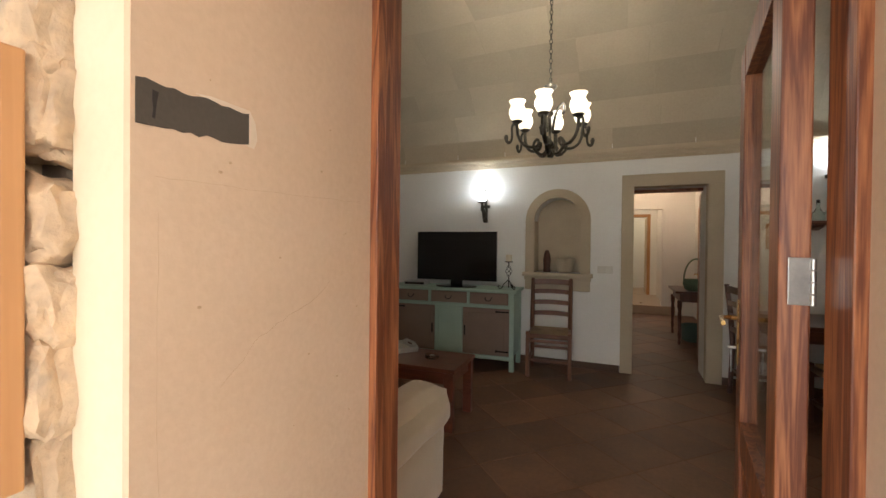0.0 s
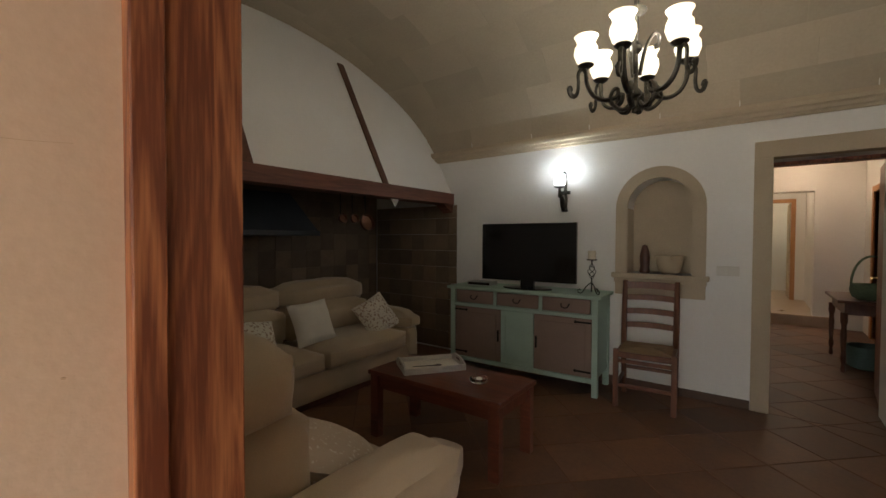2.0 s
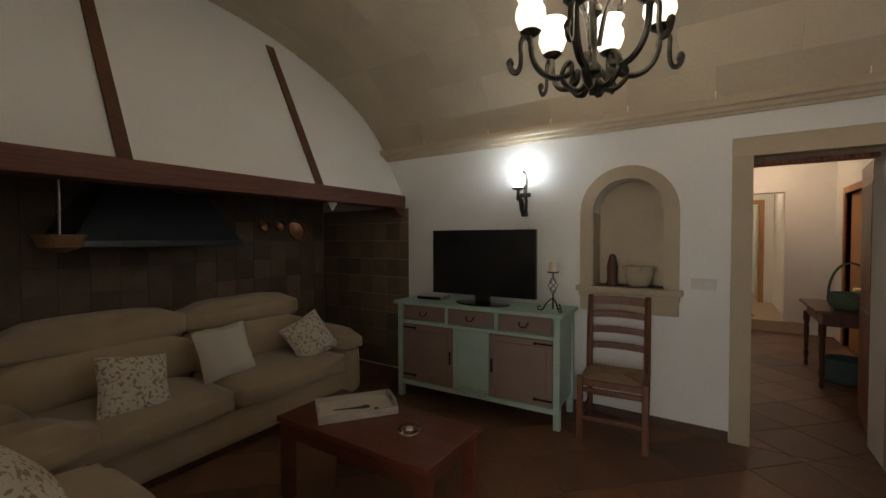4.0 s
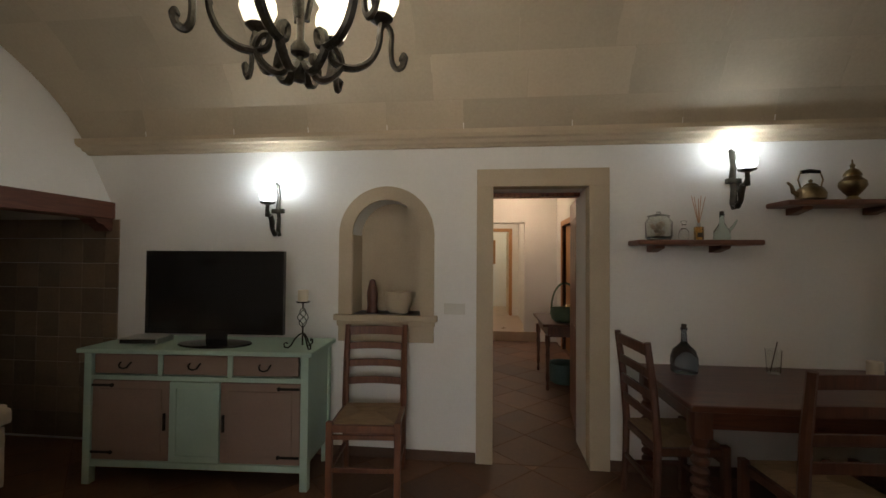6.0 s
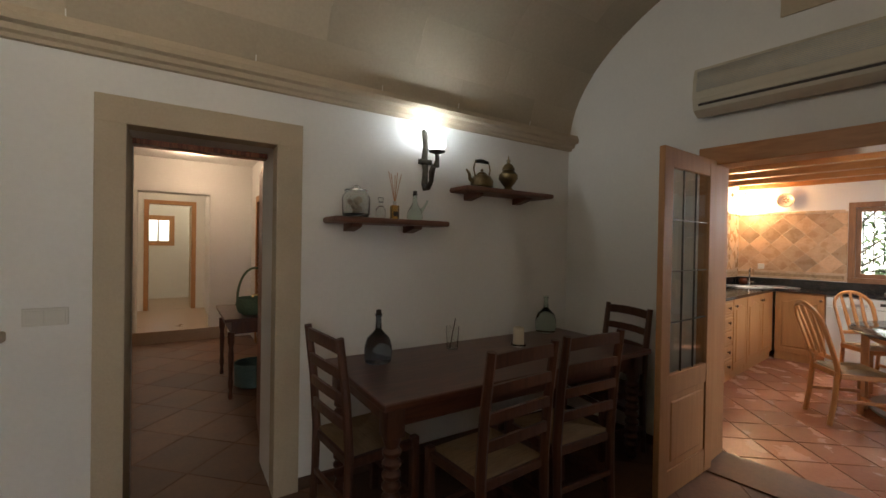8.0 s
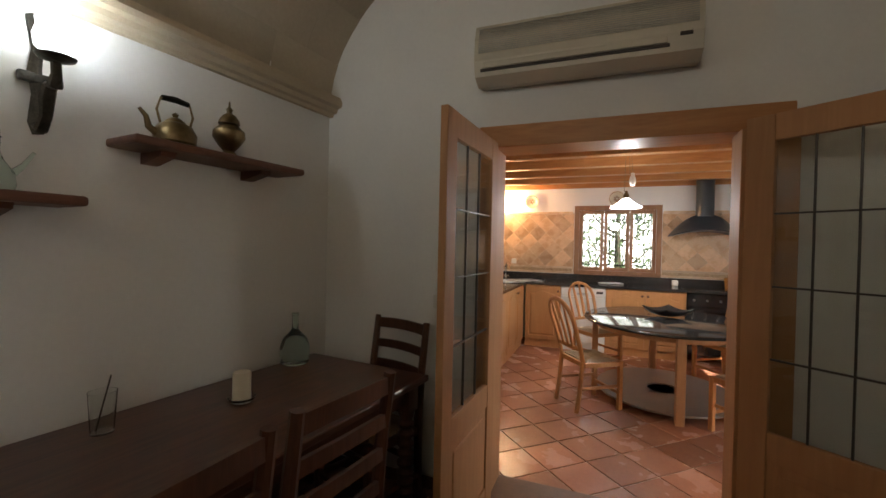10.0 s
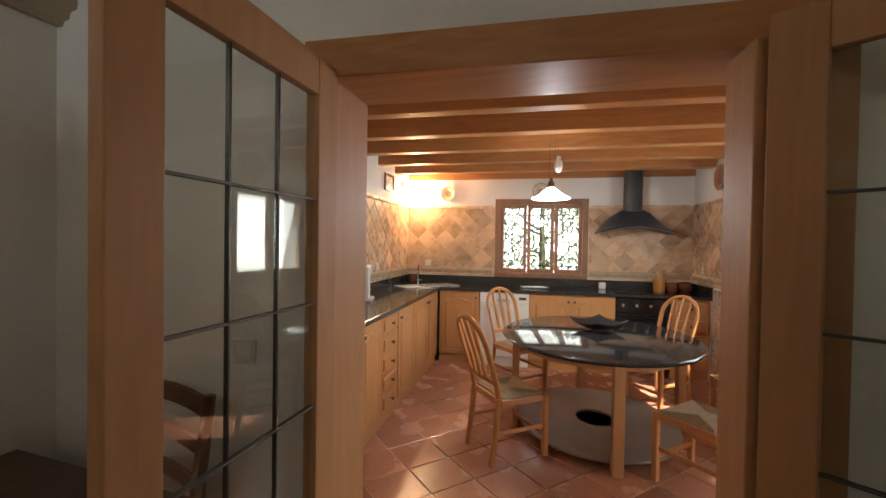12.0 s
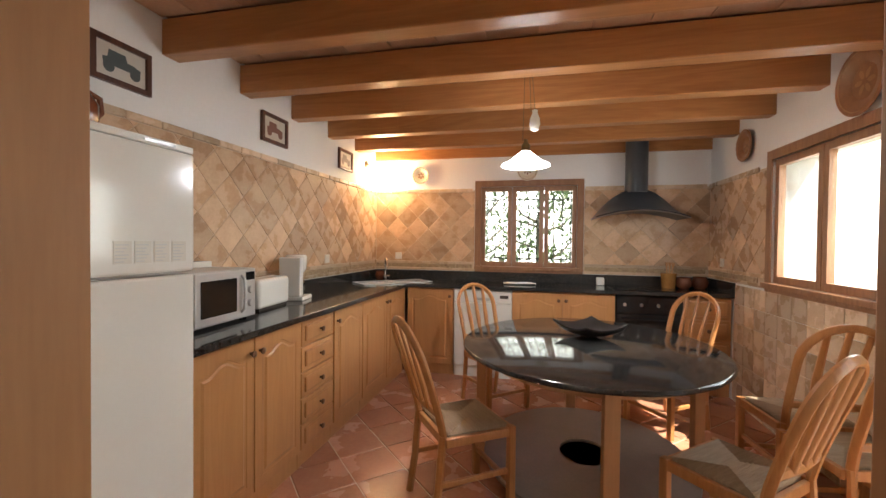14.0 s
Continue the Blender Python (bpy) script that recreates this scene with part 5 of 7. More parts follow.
leaf_r = glazed_leaf("glazed_door", "pale pine door leaf with leaded panes, open into the living room", KIT @ pose(-4.60, -2.265, 0, 0, 0, 232), 0.60, 2.04, 0.035, 0.105, 4, 3, 0.60, PINE, LEAD, "kitchen double door")
setting(part("threshold", boxed(-4.56, -4.17, -2.25, -1.10, -0.004, 0.012, 0.004, KIT), TERRACOTTA), "worn terracotta threshold of the kitchen", "threshold")

# ---- lamps of the living room ----
SHADE = glow("lit_frosted_glass", (1.0, 0.90, 0.66), 0.5)
chandelier = thing("chandelier", "wrought-iron chandelier with six lit glass shades", "chandelier", pose(-0.465, 2.932, 0.065, 0, 0, 29) @ Matrix.Diagonal((0.88, 0.88, 1, 1)))
part("chain_rod", tube(bmesh.new(), [(0, 0, 2.42), (0, 0, 2.46)], 0.008), AGED_IRON, chandelier)
z = 2.455
k = 0
while z < vault_z(2.92) - 0.05:
    bm = bmesh.new()
    ring = [(0.011 * math.cos(a), 0, 0.022 * math.sin(a)) for a in [2 * math.pi * i / 10 for i in range(11)]]
    tube(bm, ring, 0.0035, 5)
    part("chain_link", bm, AGED_IRON, chandelier, smooth=True, m=pose(0, 0, z, 0, 0, 90 * (k % 2)))
    z += 0.034
    k += 1
part("ceiling_rose", lathe(bmesh.new(), [(0.05, 0), (0.045, -0.02), (0.015, -0.035), (0.0, -0.035)], 20, Matrix.Translation((0, 0, vault_z(2.92) - 0.035))), AGED_IRON, chandelier, smooth=True)
part("stem", lathe(bmesh.new(), [(0.0, 1.915), (0.02, 1.92), (0.016, 1.95), (0.012, 1.99), (0.03, 2.0), (0.03, 2.02), (0.013, 2.04), (0.012, 2.2), (0.03, 2.22), (0.03, 2.24), (0.012, 2.26), (0.012, 2.38), (0.05, 2.4), (0.055, 2.415), (0.02, 2.425), (0.0, 2.43)], 16), AGED_IRON, chandelier, smooth=True)
ARM = [(0.03, 1.965), (0.06, 1.935), (0.10, 1.945), (0.135, 1.985), (0.12, 2.03), (0.095, 2.035), (0.1, 2.0), (0.14, 1.985), (0.19, 1.99), (0.235, 2.02), (0.262, 2.07), (0.268, 2.12), (0.27, 2.15)]
TIP = [(0.262, 2.09), (0.275, 2.135), (0.295, 2.14), (0.31, 2.115), (0.308, 2.07), (0.312, 2.03), (0.328, 2.01), (0.35, 2.02), (0.355, 2.045), (0.342, 2.055)]
TOPC = [(0.02, 2.1), (0.04, 2.2), (0.07, 2.27), (0.1, 2.3), (0.12, 2.28), (0.115, 2.24), (0.095, 2.235)]


def bend(points, n=3):
    """A smooth run through (r, z) pairs."""
    out = []
    for i in range(len(points) - 1):
        p = [Vector(points[max(0, min(len(points) - 1, i + d))]) for d in (-1, 0, 1, 2)]
        for s in range(n):
            t = s / n
            out.append(0.5 * (2 * p[1] + (p[2] - p[0]) * t + (2 * p[0] - 5 * p[1] + 4 * p[2] - p[3]) * t * t + (3 * p[1] - p[0] - 3 * p[2] + p[3]) * t ** 3))
    return out + [Vector(points[-1])]


for k in range(6):
    turn = pose(0, 0, 0, 0, 0, 60 * k)
    run = lambda pts: [turn @ Vector((q.x, 0, q.y)) for q in bend(pts)]
    arm = part("arm", tube(bmesh.new(), run(ARM), 0.011, 6, 1.5), AGED_IRON, chandelier, "hammered iron arm", smooth=True)
    tip = run(TIP)
    part("curl", tube(bmesh.new(), tip, [0.0085] * (len(tip) - 5) + [0.01, 0.013, 0.014, 0.012, 0.007], 6, 1.4), AGED_IRON, arm, smooth=True)
    if k % 2 == 0:
        part("leaf_scroll", tube(bmesh.new(), run(TOPC), 0.008, 6, 1.6), AGED_IRON, arm, smooth=True)
    at = turn @ Matrix.Translation((0.268, 0, 2.14))
    cup = part("cup", lathe(bmesh.new(), [(0.012, 0), (0.03, 0.008), (0.045, 0.02), (0.04, 0.024), (0.0, 0.02)], 20, at), AGED_IRON, chandelier, smooth=True)
    shade = part("shade", lathe(bmesh.new(), [(0.03, 0.022), (0.052, 0.04), (0.066, 0.075), (0.062, 0.105), (0.05, 0.122), (0.052, 0.14), (0.066, 0.16), (0.063, 0.16), (0.047, 0.14), (0.046, 0.12), (0.058, 0.1), (0.06, 0.075), (0.045, 0.042), (0.0, 0.03)], 24, at), SHADE, cup, "lit frosted glass shade", smooth=True)
    lamp("chandelier_bulb", "POINT", chandelier.matrix_world @ at @ Vector((0, 0, 0.175)), 1.7, (1.0, 0.90, 0.77), 0.03)

GLOBE = glow("lit_sconce_glass", (0.90, 0.97, 1.0), 1.2)


def sconce(x, z, lean):
    s = thing("wall_sconce", "silvered iron wall sconce with a bright glass globe", "wall lamp", pose(x, 4.848, z), "iron wall sconces")
    part("backplate", tube(bmesh.new(), [(0.01, -0.006, -0.2), (0.0, -0.012, -0.16), (0.006, -0.012, -0.06), (-0.004, -0.012, 0.02), (0.004, -0.012, 0.1), (-0.006, -0.014, 0.19), (-0.02, -0.02, 0.21)], [0.012, 0.016, 0.013, 0.015, 0.012, 0.014, 0.008], 8, 1.5), AGED_IRON, s, smooth=True)
    part("crossbar", boxed(-0.05, 0.05, -0.03, -0.004, -0.025, 0.01, 0.006), AGED_IRON, s)
    pts = [(0, -0.02, -0.17), (0, -0.06, -0.19), (0, -0.1, -0.15), (0, -0.105, -0.09), (0, -0.13, -0.05), (0, -0.165, -0.055), (0, -0.175, -0.02), (0, -0.17, 0.02)]
    part("arm", tube(bmesh.new(), pts, [0.012, 0.016, 0.014, 0.018, 0.016, 0.018, 0.012, 0.012], 8, 1.3), AGED_IRON, s, smooth=True)
    cup = part("cup", lathe(bmesh.new(), [(0.014, 0), (0.05, 0.012), (0.055, 0.02), (0.0, 0.018)], 20, Matrix.Translation((0, -0.17, 0.02))), AGED_IRON, s, smooth=True)
    part("globe", lathe(bmesh.new(), [(0.03, 0.02), (0.055, 0.045), (0.06, 0.08), (0.05, 0.115), (0.054, 0.135), (0.05, 0.135), (0.03, 0.11), (0.0, 0.1)], 24, Matrix.Translation((0, -0.17, 0.02))), GLOBE, cup, "bright glass globe", smooth=True)
    lamp("sconce_bulb", "POINT", (x, 4.848 - 0.17, z + 0.175), 1.25, (0.86, 0.95, 1.0), 0.03)


sconce(-1.525, 1.84, -1)
sconce(1.755, 2.03, 1)

# ---- hall things ----
console = thing("console_table", "small dark console table with turned legs", "console table", pose(0.98, 7.05, 0))
part("tabletop", boxed(-0.28, 0.3, -0.5, 0.5, 0.72, 0.75, 0.006), MAHOGANY, console)
part("apron", boxed(-0.22, 0.25, -0.44, 0.44, 0.60, 0.72), MAHOGANY, console)
for x in (-0.22, 0.24):
    for y in (-0.43, 0.43):
        part("leg", lathe(bmesh.new(), [(0.016, 0), (0.022, 0.03), (0.014, 0.08), (0.024, 0.12), (0.024, 0.16), (0.018, 0.2), (0.026, 0.4), (0.02, 0.48), (0.03, 0.52), (0.03, 0.62)], 14, Matrix.Translation((x, y, 0))), MAHOGANY, console, smooth=True)
WICKER_GREEN = mat("green_wicker", (0.16, 0.24, 0.15), (0.08, 0.12, 0.075), 0.8, scale=40, fine=160, bump=0.9, stretch=(1, 1, 3))
basket = thing("wicker_basket", "green wicker basket with a tall handle on the console", "basket", pose(0.98, 6.78, 0.751))
part("bowl", lathe(bmesh.new(), [(0.11, 0), (0.15, 0.03), (0.17, 0.1), (0.16, 0.16), (0.15, 0.16), (0.14, 0.05), (0.0, 0.02)], 24), WICKER_GREEN, basket, smooth=True)
part("handle", tube(bmesh.new(), [(0.155 * math.cos(math.pi * i / 14), 0, 0.15 + 0.3 * math.sin(math.pi * i / 14)) for i in range(15)], 0.011), WICKER_GREEN, basket, smooth=True)
bin_ = thing("wicker_bin", "blue-green wicker basket under the console", "basket", pose(1.0, 6.95, 0))
part("bowl", lathe(bmesh.new(), [(0.13, 0), (0.17, 0.02), (0.18, 0.24), (0.17, 0.24), (0.15, 0.03), (0.0, 0.02)], 24), mat("teal_wicker", (0.10, 0.17, 0.16), (0.05, 0.09, 0.085), 0.8, scale=40, fine=160, bump=0.9, stretch=(1, 1, 3)), bin_, smooth=True)
hall_leaf = thing("hall_door", "dark-stained wooden door standing open into the hall", "door", pose(0.835, 5.30, 0, 0, 0, 84))
bm = boxed(0, 0.72, -0.02, 0.02, 0.01, 2.0, 0.003)
for z0, z1 in ((0.15, 0.9), (1.05, 1.85)):
    box(bm, 0.1, 0.62, -0.026, 0.026, z0, z1, 0.012)
part("leaf", bm, PINE_RED, hall_leaf)
part("lever", tube(bmesh.new(), [(0.66, 0.02, 1.03), (0.66, 0.06, 1.03), (0.56, 0.065, 1.03)], 0.008), BRASS, hall_leaf, smooth=True)
lintel_in = setting(part("hall_door_frame", slab(bmesh.new(), (DOOR_L - 0.05, DOOR_R + 0.05), (0, 2.05), [(DOOR_L + 0.0, DOOR_R + 0.005, 0, 1.975)], TVY + 0.3, TVY + 0.40), PINE_RED), "dark wooden frame of the hall door", "door frame")
hd = thing("door_2", "honey-brown wooden door in the hall wall", "door", kind="structure")
part("frame", slab(bmesh.new(), (7.92, 8.93), (0, 2.11), [(8.0, 8.85, 0, 2.03)], HALL_R - 0.02, HALL_R + 0.12, axis="y"), PINE, hd)
part("leaf", boxed(HALL_R + 0.05, HALL_R + 0.09, 8.002, 8.848, 0.005, 2.028), PINE, hd)
pd = thing("passage_door_frame", "honey-brown wooden frame of the passage doorway", "door frame", kind="structure")
part("frame", slab(bmesh.new(), (-0.16, 0.65), (0.17, 2.19), [(-0.09, 0.58, 0.17, 2.12)], PASSAGE - 0.02, PASSAGE + 0.13), PINE, pd)
part("leaf", boxed(0.56, 0.595, PASSAGE + 0.13, PASSAGE + 0.85, 0.18, 2.11, 0.003), CREAM, pd)
fw = thing("window_3", "small window with a wooden frame at the end of the passage", "window", kind="structure")
part("frame", slab(bmesh.new(), (-0.30, 0.30), (1.34, 2.0), [(-0.2, 0.2, 1.44, 1.9)], HALL_END + 3.97, HALL_END + 4.03), PINE, fw)
part("bar", boxed(-0.012, 0.012, HALL_END + 3.98, HALL_END + 4.02, 1.44, 1.9), PINE, fw)
spot = thing("ceiling_spot", "small lit spotlight in the hall ceiling", "ceiling lamp", pose(0.5, 8.75, HALL_Z))
part("ring", lathe(bmesh.new(), [(0.05, -0.001), (0.05, -0.012), (0.038, -0.014), (0.036, -0.001)], 24), STEEL, spot)
part("lens", lathe(bmesh.new(), [(0.0, -0.01), (0.034, -0.01), (0.034, -0.004), (0.0, -0.004)], 24), glow("lit_spot", (1.0, 0.82, 0.6), 12), spot, "lit lens")
lamp("hall_spot", "POINT", (0.5, 8.75, HALL_Z - 0.12), 3.6, (1.0, 0.70, 0.47), 0.04)
# fill lights added for the passage and far room; no fittings stand there
lamp("passage_lamp", "POINT", (0.3, 10.6, 2.4), 2.8, (1.0, 0.74, 0.5), 0.05)
lamp("bathroom_lamp", "POINT", (0.2, 12.6, 2.4), 2.6, (1.0, 0.82, 0.56), 0.05)

# ---- kitchen cupboards ----
def kthing(name, label, category, m=None, group="", kind=""):
    return thing(name, label, category, KIT @ (m or Matrix.Identity(4)), group, kind)


OAK = wood("honey_cupboard_wood", (0.56, 0.285, 0.108), (0.43, 0.195, 0.072), 0.38, 6, (1, 1, 0.1), contrast=0.6)
KNOB = mat("dark_knob", (0.16, 0.075, 0.035), (0.10, 0.045, 0.02), 0.35, scale=20, fine=90)
WORK_Z, WORK_T = 0.95, 0.035


def arched_front(bm, x0, x1, z0, z1, y):
    """A raised and fielded front on the plane y, facing -y, with a curved top to its field."""
    box(bm, x0, x1, y, y + 0.02, z0, z1, 0.003)
    n, w = 14, x1 - x0
    a0, a1, b0 = x0 + 0.055, x1 - 0.055, z0 + 0.06
    tops = []
    for i in range(n + 1):
        t = i / n
        bump = 0.5 - 0.5 * math.cos(2 * math.pi * min(max((t - 0.08) / 0.84, 0), 1))
        tops.append((a0 + (a1 - a0) * t, z1 - 0.105 + 0.045 * bump))
    outline = [(a0, b0), (a1, b0)] + tops[::-1]
    c = ((a0 + a1) / 2, (b0 + z1) / 2)
    grow = lambda p, s: (c[0] + (p[0] - c[0]) * (1 - s / (a1 - a0) * 2), c[1] + (p[1] - c[1]) * (1 - s / (z1 - b0) * 2))
    rings = [[(p, y + 0.001) for p in outline], [(grow(p, 0.008), y + 0.009) for p in outline], [(grow(p, 0.03), y - 0.004) for p in outline]]
    made = [[bm.verts.new((p[0], d - 0.003, p[1])) for p, d in ring] for ring in rings]
    for r0, r1 in zip(made, made[1:]):
        for i in range(len(outline)):
            j = (i + 1) % len(outline)
            bm.faces.new((r0[i], r0[j], r1[j], r1[i]))
    bm.faces.new(made[-1])
    return bm


def knob(parent, x, y, z):
    part("knob", lathe(bmesh.new(), [(0.008, 0), (0.007, 0.012), (0.016, 0.018), (0.017, 0.026), (0.0, 0.032)], 16, pose(x, y, z, 90, 0, 0)), KNOB, parent, "dark round knob", smooth=True)


def cupboard(x0, x1, doors, m, knobs):
    """A base unit along x, front at y = -0.58, back at the wall y = 0."""
    u = kthing("base_cabinet", "honey-brown wooden base cabinet with arched panels", "cabinet", m, "kitchen base cabinets")
    part("body", boxed(x0, x1, -0.56, -0.02, 0.1, WORK_Z - WORK_T), OAK, u)
    part("plinth", boxed(x0, x1, -0.555, -0.05, 0, 0.1), OAK, u)
    w = (x1 - x0) / doors
    for k in range(doors):
        door = part("door", arched_front(bmesh.new(), x0 + k * w + 0.004, x0 + (k + 1) * w - 0.004, 0.11, 0.905, -0.582), OAK, u)
        kx = x0 + (k + 1) * w - 0.035 if knobs[k] > 0 else x0 + k * w + 0.035
        knob(door, kx, -0.585, 0.83)
    return u


def drawers(x0, x1, count, m, z0=0.11):
    u = kthing("drawer_cabinet", "honey-brown wooden cabinet with a stack of drawers", "cabinet", m, "kitchen base cabinets")
    part("body", boxed(x0, x1, -0.56, -0.02, 0.1, WORK_Z - WORK_T), OAK, u)
    part("plinth", boxed(x0, x1, -0.555, -0.05, 0, 0.1), OAK, u)
    h = (0.905 - z0) / count
    for k in range(count):
        bm = boxed(x0 + 0.004, x1 - 0.004, -0.58, -0.56, z0 + k * h + 0.004, z0 + (k + 1) * h - 0.004, 0.004)
        bm2 = box(bm, x0 + 0.035, x1 - 0.035, -0.592, -0.575, z0 + k * h + 0.03, z0 + (k + 1) * h - 0.03, 0.012)
        d = part("drawer", bm2, OAK, u)
        knob(d, (x0 + x1) / 2, -0.592, z0 + (k + 0.5) * h)
    return u


HERE = Matrix.Identity(4)
cupboard(-3.43, -2.585, 2, HERE, (1, -1))
drawers(-2.58, -2.175, 5, HERE)
cupboard(-2.17, -1.69, 1, HERE, (-1,))
cupboard(-1.685, -0.60, 2, HERE, (1, -1))
BACK = pose(0, 0, 0, 0, 0, -90)    # its x runs along -y of the kitchen, its front faces -x
cupboard(0.60, 1.105, 1, BACK, (1,))
cupboard(1.71, 2.69, 2, BACK, (1, -1))
drawers(3.29, 3.68, 4, BACK)
APPLIANCE = mat("white_enamel", (0.78, 0.76, 0.70), (0.75, 0.73, 0.67), 0.12, scale=3, fine=60, bump=0.02)
dw = kthing("dishwasher", "white dishwasher built in under the worktop", "dishwasher", BACK @ pose(0.042, 0, 0) @ Matrix.Diagonal((0.859, 1, 1.07, 1)))
part("body", boxed(1.245, 1.94, -0.55, -0.02, 0.02, 0.845), APPLIANCE, dw)
part("door", boxed(1.25, 1.935, -0.585, -0.55, 0.11, 0.72, 0.006), APPLIANCE, dw)
panel = part("control_panel", boxed(1.25, 1.935, -0.587, -0.55, 0.725, 0.84, 0.004), APPLIANCE, dw)
part("display", boxed(1.80, 1.90, -0.5885, -0.586, 0.77, 0.8), DARK_PRINT, panel)
part("handle_recess", boxed(1.5, 1.68, -0.5885, -0.586, 0.745, 0.775, 0.004), STEEL, panel)
part("kickplate", boxed(1.25, 1.935, -0.56, -0.54, 0.0, 0.105), APPLIANCE, dw)
oven = kthing("oven", "black built-in oven under the worktop", "oven", BACK @ pose(-0.165, 0, 0) @ Matrix.Diagonal((0.918, 1, 1.07, 1)))
part("body", boxed(3.115, 3.755, -0.56, -0.02, 0.1, 0.845), BLACK_GLOSS, oven)
part("door", boxed(3.12, 3.75, -0.585, -0.56, 0.12, 0.68, 0.005), BLACK_GLOSS, oven)
part("handle", tube(bmesh.new(), [(3.18, -0.585, 0.64), (3.18, -0.615, 0.64), (3.69, -0.615, 0.64), (3.69, -0.585, 0.64)], 0.008), BLACK_GLOSS, oven)
pan = part("control_panel", boxed(3.12, 3.75, -0.585, -0.56, 0.69, 0.84, 0.004), BLACK_GLOSS, oven)
for k in range(4):
    part("dial", lathe(bmesh.new(), [(0.016, 0), (0.014, 0.018), (0.0, 0.018)], 16, pose(3.2 + 0.16 * k, -0.585, 0.765, 90, 0, 0)), STEEL, pan)

# one worktop round the corner, with its upstand
top = kthing("worktop", "polished black granite worktop with a low upstand", "worktop")
bm = boxed(-3.44, -0.625, -0.62, -0.003, WORK_Z - WORK_T, WORK_Z, 0.004)
box(bm, -0.62, -0.003, -3.686, -0.003, WORK_Z - WORK_T, WORK_Z, 0.004)
part("slab", bm, GRANITE, top)
bm = boxed(-3.44, -0.025, -0.026, -0.004, WORK_Z, 1.055, 0.002)
box(bm, -0.026, -0.004, -3.686, -0.004, WORK_Z, 1.055, 0.002)
box(bm, -0.62, -0.03, -3.687, -3.665, WORK_Z, 1.055, 0.002)
part("upstand", bm, GRANITE, top)

# sink, tap, things on the worktop
sink = kthing("kitchen_sink", "steel double sink with a drainer in the corner", "sink", pose(-0.58, -0.44, WORK_Z, 0, 0, -45) @ Matrix.Diagonal((0.8, 0.8, 1, 1)))
part("rim", slab(bmesh.new(), (-0.5, 0.5), (-0.2, 0.2), [(-0.46, -0.06, -0.16, 0.16), (0.02, 0.4, -0.16, 0.16)], 0.0, 0.006), STEEL, sink, m=pose(0, 0, 0.007, 90, 0, 0))
for x0, x1 in ((-0.46, -0.06), (0.02, 0.4)):
    bm = boxed(x0, x1, -0.16, 0.16, 0.0015, 0.003)
    part("bowl", bm, STEEL, sink)
tap = kthing("tap", "chrome swan-neck tap at the sink", "tap", pose(-0.25, -0.22, WORK_Z))
CHROME = mat("chrome", (0.75, 0.75, 0.74), (0.7, 0.7, 0.69), 0.08, 1.0, scale=5, fine=50, bump=0.0)
part("neck", tube(bmesh.new(), [(0, 0, 0)] + [(-0.1 + 0.1 * math.cos(math.pi * i / 10), -0.0 + 0.05 * (math.cos(math.pi * i / 10) - 1), 0.16 + 0.1 * math.sin(math.pi * i / 10)) for i in range(11)], 0.011), CHROME, tap, smooth=True)
part("lever", boxed(-0.02, 0.02, -0.06, 0.02, 0.035, 0.055, 0.006), CHROME, tap)
part("base", lathe(bmesh.new(), [(0.025, 0), (0.025, 0.04), (0.014, 0.05), (0.0, 0.05)], 18), CHROME, tap, smooth=True)
CLAY = mat("brown_glazed_clay", (0.20, 0.065, 0.03), (0.12, 0.035, 0.018), 0.2, scale=8, fine=60)
POT = [(0.04, 0), (0.06, 0.02), (0.066, 0.06), (0.05, 0.09), (0.054, 0.1), (0.047, 0.1), (0.04, 0.08), (0.0, 0.02)]


def pot(name, label, x, y, scale=1.0, z=WORK_Z + 0.001):
    p = kthing(name, label, "pot", pose(x, y, z))
    part("bowl", lathe(bmesh.new(), [(r * scale, h * scale) for r, h in POT], 22), CLAY, p, smooth=True)
    return p


pot("clay_pot", "brown glazed clay pot behind the sink", -0.16, -0.12, 0.9)
pot("clay_pot", "brown glazed clay pot on the worktop", -0.2, -3.395, 1.15)
pot("clay_pot", "brown glazed clay pot on the worktop", -0.17, -3.55, 1.2)
crock = kthing("utensil_crock", "ochre crock with wooden spoons", "crock", pose(-0.22, -3.25, WORK_Z + 0.001))
part("crock", lathe(bmesh.new(), [(0.06, 0), (0.068, 0.1), (0.075, 0.15), (0.068, 0.15), (0.06, 0.02), (0.0, 0.012)], 22), mat("ochre_glaze", (0.45, 0.22, 0.06), (0.30, 0.13, 0.035), 0.25, scale=6, fine=50), crock, smooth=True)
for k in range(3):
    part("spoon", tube(bmesh.new(), [(0, 0, 0.02), (-0.02 + 0.03 * k, 0.02 * k - 0.03, 0.2), (-0.025 + 0.035 * k, 0.022 * k - 0.033, 0.26)], [0.005, 0.006, 0.018], 8, 0.4), OAK, crock, smooth=True)
cup = kthing("small_jar", "small white jar on the worktop", "jar", pose(-0.12, -2.61, WORK_Z + 0.001))
part("jar", boxed(-0.035, 0.035, -0.04, 0.04, 0, 0.085, 0.012), APPLIANCE, cup)
cloth = kthing("dish_cloth", "folded white cloth on the worktop", "cloth", pose(-0.3, -1.77, WORK_Z + 0.001, 0, 0, 8))
part("cloth", soft_box(-0.08, 0.08, -0.17, 0.17, 0.0, 0.02, 0.004, 0.015), APPLIANCE, cloth, smooth=True)
hob = kthing("hob", "black ceramic hob under the hood", "hob", pose(-0.32, -2.944, WORK_Z + 0.0005))
part("plate", boxed(-0.25, 0.25, -0.28, 0.28, 0, 0.006, 0.002), BLACK_GLOSS, hob)

